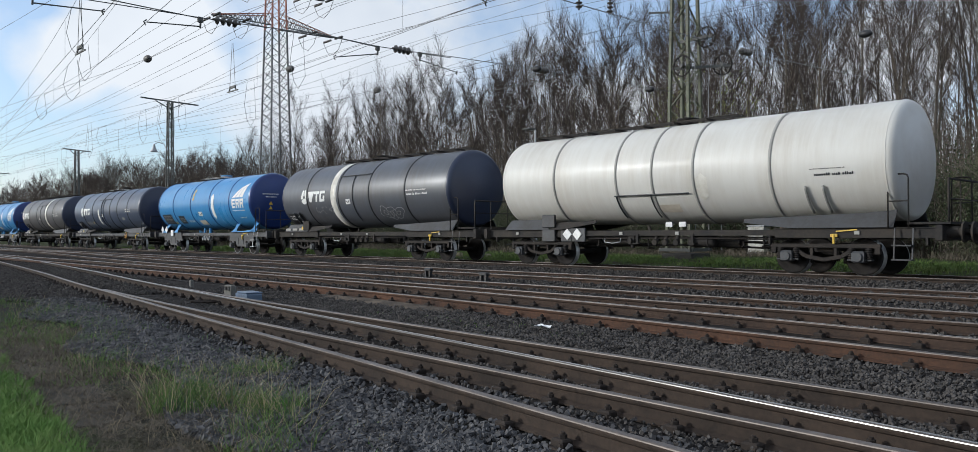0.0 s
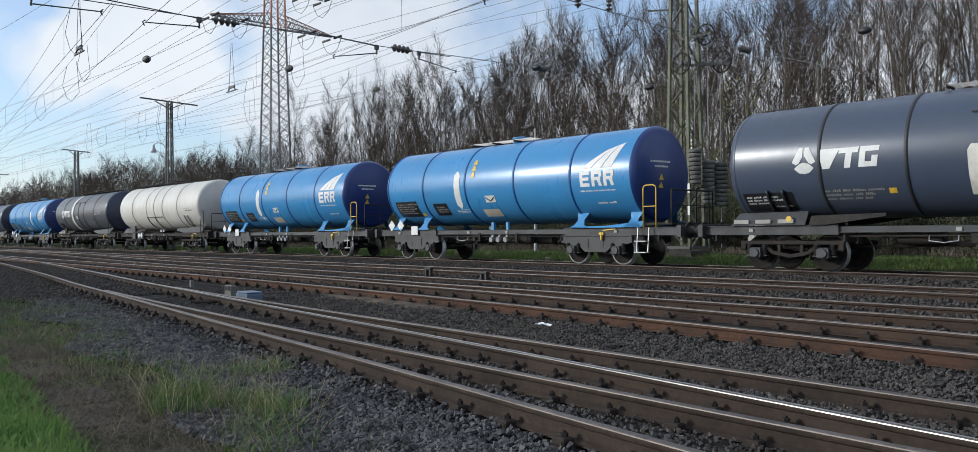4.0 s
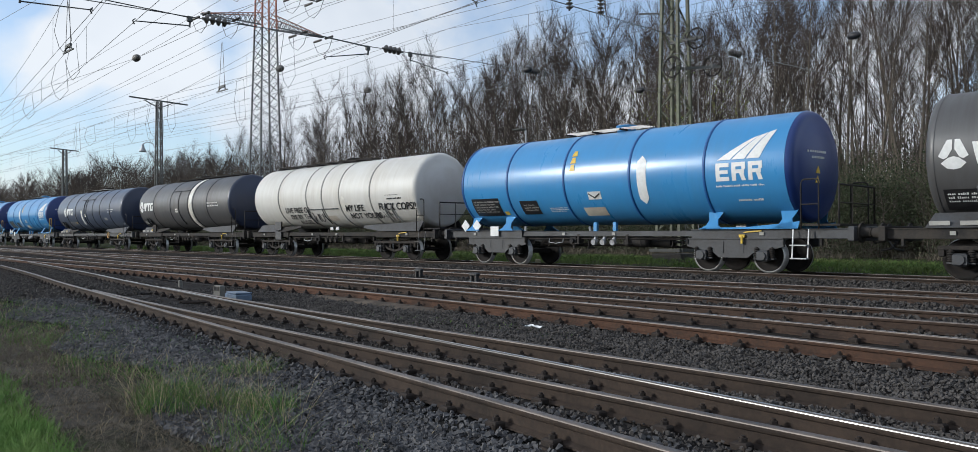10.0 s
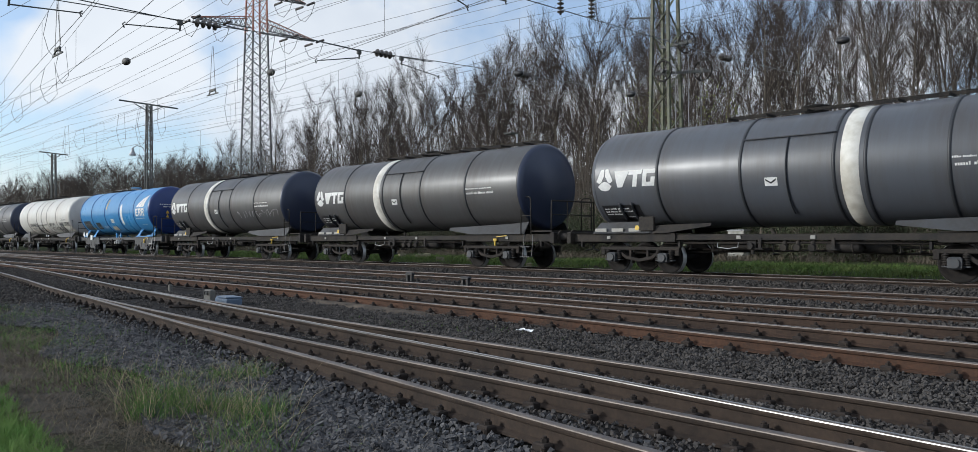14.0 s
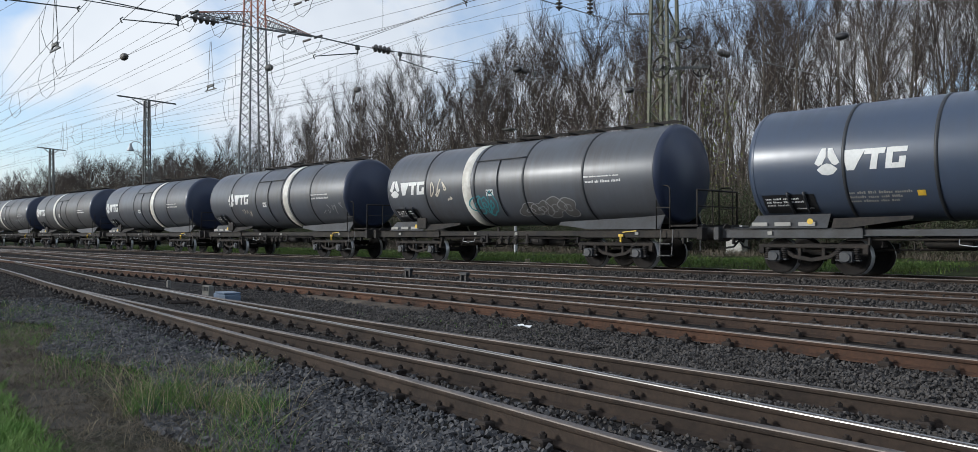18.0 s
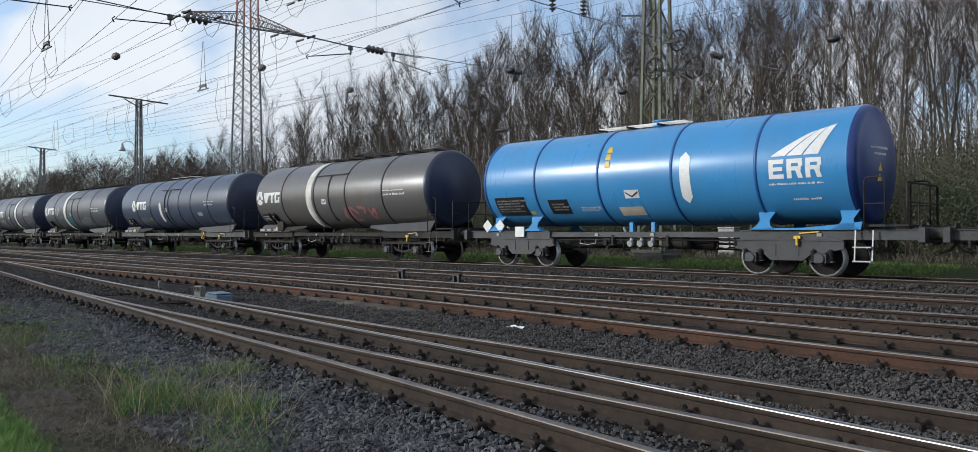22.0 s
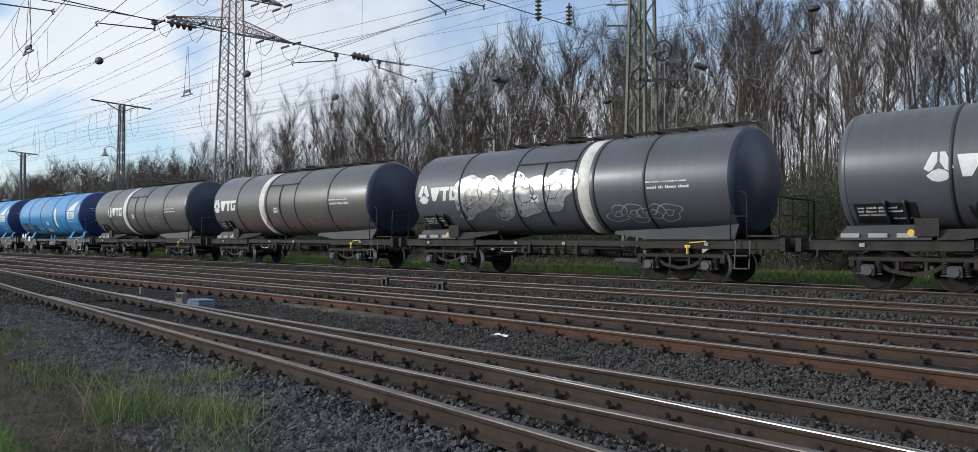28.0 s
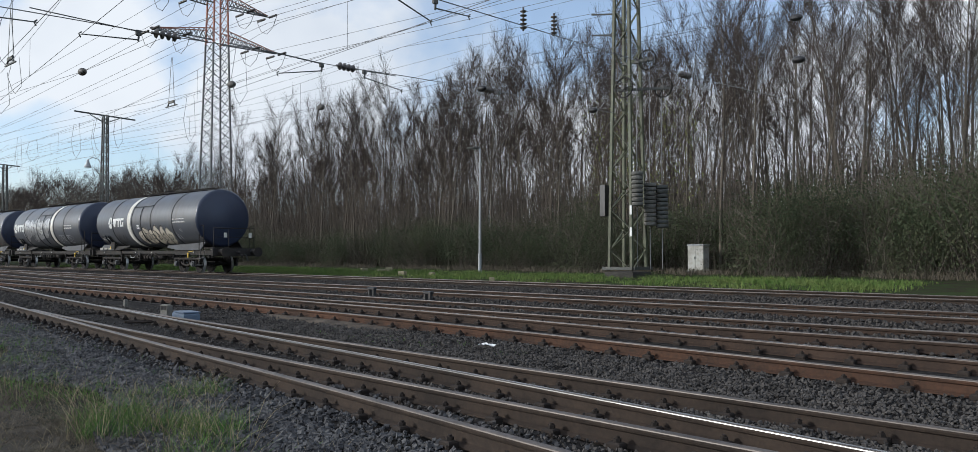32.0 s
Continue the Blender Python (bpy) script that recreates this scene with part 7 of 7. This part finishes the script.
for x, y, w, h in VERGE_BLOCKS:
    b = part("marker_stone", Shape().box((0, 0, h / 2), (w, 0.22, h), bevel=0.03), MAT["block"], at=Matrix.Translation((x, y, ground_z(x, y) - 0.03)) @ Matrix.Rotation(x, 4, "Z"))
    tagged(b, "low yellowish concrete block on the grass verge", "marker", "verge blocks")
sand = Shape()
ring = [(0.0, 0.0)] + [(q, i) for q in (0.4, 0.7, 1.0) for i in range(28)]
sr = random.Random(14)
wob = [1 + 0.22 * math.sin(2 * math.pi * 2 * i / 28 + 1) + sr.uniform(-0.13, 0.13) for i in range(28)]
for q, i in ring:
    t = 2 * math.pi * i / 28
    sx, sy = -13.0 + 2.7 * q * wob[int(i)] * math.cos(t), 9.25 + 0.40 * q * wob[int(i)] * math.sin(t) - 0.11 * 2.7 * q * math.cos(t)
    sand.v.append((sx, sy, ground_z(sx, sy) + 0.045 * (1 - q * q) + 0.012 + sr.uniform(-0.006, 0.006) - 0.05 * (q == 1.0)))
sand.f = [(0, 1 + i, 1 + (i + 1) % 28) for i in range(28)] + [(1 + k * 28 + i, 29 + k * 28 + i, 29 + k * 28 + (i + 1) % 28, 1 + k * 28 + (i + 1) % 28) for k in range(2) for i in range(28)]
sand.s, sand.smooth = [0] * len(sand.f), [True] * len(sand.f)
tagged(part("dirt_patch", sand, MAT["sand"]), "low patch of trodden sandy dirt between the tracks", "dirt", kind="structure")
pp = Shape()
pr = random.Random(3)
for i in range(7):
    for j in range(4):
        pp.v.append((i * 0.05 - 0.15, j * 0.035 - 0.05 + 0.02 * math.sin(i), 0.02 + 0.045 * pr.random()))
pp.f = [(i * 4 + j, i * 4 + j + 1, i * 4 + j + 5, i * 4 + j + 4) for i in range(6) for j in range(3)]
pp.s, pp.smooth = [0] * len(pp.f), [False] * len(pp.f)
tagged(part("paper_scrap", pp, MAT["paper"], at=(-7.9, 8.45, 0.07)), "crumpled white paper scrap on the ballast", "litter")

# ---- verge path, stones and grass ----
def build_path():
    p = thing("verge_path", "old dark concrete slab path with weeds in the joints", "path", kind="structure")
    me = Shape().box((0, 0, 0), (0.92, 0.52, 0.08), bevel=0.02).mesh("slab", [MAT["slab"]])
    x = -26.0
    r = random.Random(12)
    while x < -3.0:
        for k in range(1):
            part("slab", me, None, p, at=Matrix.Translation((x, 2.02 + (x + 5.7) * -0.105 + r.uniform(-0.015, 0.015), -0.068 + r.uniform(-0.015, 0.008))) @ Matrix.Rotation(-0.105 + r.uniform(-0.02, 0.02), 4, "Z"))
        x += 0.95
    return p


build_path()


def line_y(key, x):
    xs, ys = path_points(key)
    return np.interp(x, xs, ys)


def scatter_stones(rng, x, y, low, high, mat, label):
    """One joined layer of broken stones at the given places."""
    cube = np.array([(i, j, k) for k in (-1, 1) for i, j in ((-1, -1), (1, -1), (1, 1), (-1, 1))]) * 0.72
    quad = np.array([(3, 2, 1, 0), (4, 5, 6, 7), (0, 1, 5, 4), (1, 2, 6, 5), (2, 3, 7, 6), (3, 0, 4, 7)])
    n = len(x)
    z = np.array([ground_z(a, b) for a, b in zip(x, y)]) + 0.012 + rng.rand(n) * 0.028
    size = rng.uniform(low, high, n)
    scale = size[:, None] * rng.uniform(0.72, 1.28, (n, 3))
    v = (cube[None] + rng.uniform(-0.3, 0.3, (n, 8, 3))) * scale[:, None, :]
    q = rng.normal(size=(n, 4))
    q /= np.linalg.norm(q, axis=1)[:, None]
    w, a, b, c = q.T
    rot = np.stack([1 - 2 * (b * b + c * c), 2 * (a * b - c * w), 2 * (a * c + b * w), 2 * (a * b + c * w), 1 - 2 * (a * a + c * c), 2 * (b * c - a * w), 2 * (a * c - b * w), 2 * (b * c + a * w), 1 - 2 * (a * a + b * b)], 1).reshape(n, 3, 3)
    v = np.einsum("nij,nkj->nki", rot, v) + np.stack([x, y, z], 1)[:, None]
    f = (quad[None] + (np.arange(n) * 8)[:, None, None]).reshape(-1, 4)
    me = bpy.data.meshes.new("ballast_stones")
    me.from_pydata(v.reshape(-1, 3).tolist(), [], f.tolist())
    me.materials.append(mat)
    tagged(new("ballast_stones", me), label, "stones", kind="stuff")


def build_stones():
    """Broken basalt in the ballast shoulder and between the near rails."""
    rng = np.random.RandomState(7)
    n = 105000
    x = -1.0 - rng.beta(1.0, 1.9, n) * 19
    lo = line_y("near", x) - 2.45 + 0.3 * np.sin(x * 1.3)
    hi = line_y("near", x) + 3.9
    u = rng.beta(0.9, 1.35, n)
    y = lo + (hi - lo) * u
    for key in ("near", "branch", "inner"):
        c = line_y(key, x)
        for s in (-1, 1):
            ok = np.abs(y - c - s * 0.7535) > 0.10
            if key == "branch":
                ok |= x < -17
            x, y, = x[ok], y[ok]
            c = c[ok]
    mid = np.abs(y - line_y("near", x)) < 1.25
    ok = ~mid | (rng.rand(len(x)) < np.where(x < -8, 0.12, 0.3))
    x, y, mid = x[ok], y[ok], mid[ok]
    off = y - line_y("near", x)
    grey = off < -0.6 + 0.5 * rng.rand(len(x))
    scatter_stones(rng, x[grey], y[grey], 0.010, 0.0245, MAT["stone"], "loose grey broken basalt ballast stones")
    brown = ~grey & (rng.rand(len(x)) < 0.75)
    scatter_stones(rng, x[brown], y[brown], 0.008, 0.018, MAT["stone_mixed"], "fine dusty ballast trodden into the dirt")
    # the shoulder farther down the line, half sunk in dirt
    n = 16000
    x = rng.uniform(-46, -19, n)
    y = line_y("near", x) + rng.uniform(-2.6, 1.6, n)
    ok = np.abs(np.abs(y - line_y("near", x)) - 0.7535) > 0.1
    scatter_stones(rng, x[ok], y[ok], 0.018, 0.036, MAT["stone_brown"], "dusty brown ballast on the far shoulder")
    # coarser look of the ballast between the farther tracks
    n = 42000
    x = 3.0 - rng.beta(1.0, 1.3, n) * 58
    y = rng.uniform(11.0, 22.6, n)
    for key in ("middle", "loop", "far"):
        c = line_y(key, x)
        for s in (-1, 1):
            ok = np.abs(y - c - s * 0.7535) > 0.09
            x, y, c = x[ok], y[ok], c[ok]
    scatter_stones(rng, x, y, 0.018, 0.036, MAT["stone_brown"], "dusty brown ballast stones between the tracks")


build_stones()


def blades(name, seed, spots, mat, label, height, width, flop=0.5):
    """Curved blades of grass; spots: rows of x, y, radius, count, lift of height."""
    rng = np.random.RandomState(seed)
    vs, fs, o = [], [], 0
    for sx, sy, rad, cnt, hs in spots:
        r = rad * np.sqrt(rng.rand(cnt))
        t = rng.rand(cnt) * 2 * np.pi
        px, py = sx + r * np.cos(t), sy + r * np.sin(t)
        h = height * hs * rng.uniform(0.45, 1.15, cnt)
        lean = rng.normal(size=(cnt, 2)) * flop
        turn = rng.rand(cnt) * np.pi
        for i in range(cnt):
            z = ground_z(px[i], py[i]) - 0.01
            wx, wy = width * math.cos(turn[i]), width * math.sin(turn[i])
            lx, ly = lean[i] * h[i]
            vs += [(px[i] - wx, py[i] - wy, z), (px[i] + wx, py[i] + wy, z),
                   (px[i] + lx * 0.35 - wx * 0.8, py[i] + ly * 0.35 - wy * 0.8, z + h[i] * 0.55), (px[i] + lx * 0.35 + wx * 0.8, py[i] + ly * 0.35 + wy * 0.8, z + h[i] * 0.55),
                   (px[i] + lx, py[i] + ly, z + h[i] * 0.92)]
            fs += [(o, o + 1, o + 3, o + 2), (o + 2, o + 3, o + 4)]
            o += 5
    me = bpy.data.meshes.new(name)
    me.from_pydata(vs, [], fs)
    me.materials.append(mat)
    tagged(new(name, me), label, "grass", kind="stuff")


gr = random.Random(5)
lawn = []
for _ in range(300):
    x = -3.4 - 11 * gr.random() ** 1.3
    lawn.append((x, 1.45 - (x + 5.7) * 0.115 - 1.7 * gr.random() ** 1.5, 0.3, 330 if x > -9 else 150, gr.uniform(0.7, 1.1)))
blades("grass", 1, lawn, MAT["grass"], "bright green spring grass on the verge", 0.15, 0.0034)
tufts = [(-6.6, 2.75, 0.35, 420, 1.0), (-7.2, 2.9, 0.3, 300, 0.9), (-5.9, 3.15, 0.28, 320, 0.9), (-7.5, 3.85, 0.3, 260, 0.8), (-7.9, 3.5, 0.3, 160, 0.6), (-6.3, 3.05, 0.25, 220, 0.9), (-9.6, 3.0, 0.4, 160, 0.7), (-11.5, 3.4, 0.5, 160, 0.7),
         (-8.6, 3.1, 0.4, 150, 0.7), (-5.4, 2.8, 0.3, 200, 0.8), (-13.5, 4.0, 0.6, 160, 0.6), (-16, 4.2, 0.8, 160, 0.7), (-12.6, 2.9, 0.6, 170, 0.6), (-4.9, 2.6, 0.3, 160, 0.8), (-15.5, 3.2, 0.8, 200, 0.7), (-18.5, 3.6, 1.0, 240, 0.7)]
blades("grass_tufts", 2, tufts, MAT["tuft"], "tall weedy grass tufts in the ballast shoulder", 0.28, 0.0022, 0.65)
dry = [(x, y, r * 1.25, int(c * 0.25), h * 1.1) for x, y, r, c, h in tufts] + [(gr.uniform(-14, -4), gr.uniform(1.3, 3.4), 0.35, 22, 0.3) for _ in range(110)]
blades("dry_grass", 3, dry, MAT["straw"], "dry straw stalks among the grass", 0.38, 0.002, 0.75)
sparse = [(gr.uniform(-24, -8.5), gr.uniform(2.2, 4.4), 0.35, 20, gr.uniform(0.4, 0.9)) for _ in range(130)]
blades("thin_grass", 9, sparse, MAT["tuft"], "thin grass scattered over the dirt shoulder", 0.2, 0.003, 0.7)
weeds = [(gr.uniform(-16, -4), gr.uniform(2.4, 3.7), 0.25, 22, 0.4) for _ in range(60)] + [(gr.uniform(-12, -7), gr.uniform(7.3, 8.4), 0.3, 14, 0.35) for _ in range(14)]
blades("weeds", 4, weeds, MAT["grass"], "small weeds between the stones", 0.2, 0.005)
verge = [(gr.uniform(-75, -8), gr.uniform(24.5, 33.0), 1.0, 60, gr.uniform(0.5, 1.15)) for _ in range(560)]
blades("verge_grass", 6, verge, MAT["verge"], "green grass strip in front of the wood", 0.24, 0.012)
litter = [(gr.uniform(-75, -5), gr.uniform(37, 41.5), 1.0, 40, 1.0) for _ in range(200)]
blades("dry_undergrowth", 7, litter, MAT["leaf_litter"], "dry brown undergrowth at the wood's edge", 0.4, 0.012)
mulch = [(gr.uniform(-15, -3), gr.uniform(1.2, 3.5), 0.4, 60, gr.uniform(0.3, 1.1)) for _ in range(280)]
for _ in range(150):
    x = gr.uniform(-13, -3.5)
    mulch.append((x, 2.05 - (x + 5.7) * 0.105 + gr.uniform(-0.4, 0.5), 0.35, 75, gr.uniform(0.6, 1.3)))
blades("dead_stalks", 8, mulch, MAT["leaf_litter"], "flattened dead stalks and leaves on the path", 0.10, 0.0025, 2.4)


# ---- movement ----
def motions():
    times = [0, 2, 4, 6, 8, 10, 12, 14, 16, 18, 20, 22, 24, 26, 28, 30, 32]
    for ob, s in WAGONS:
        walk(ob, [(t, Matrix.Translation((s - travel(t), 20.75, rail_z(20.75)))) for t in times])


motions()
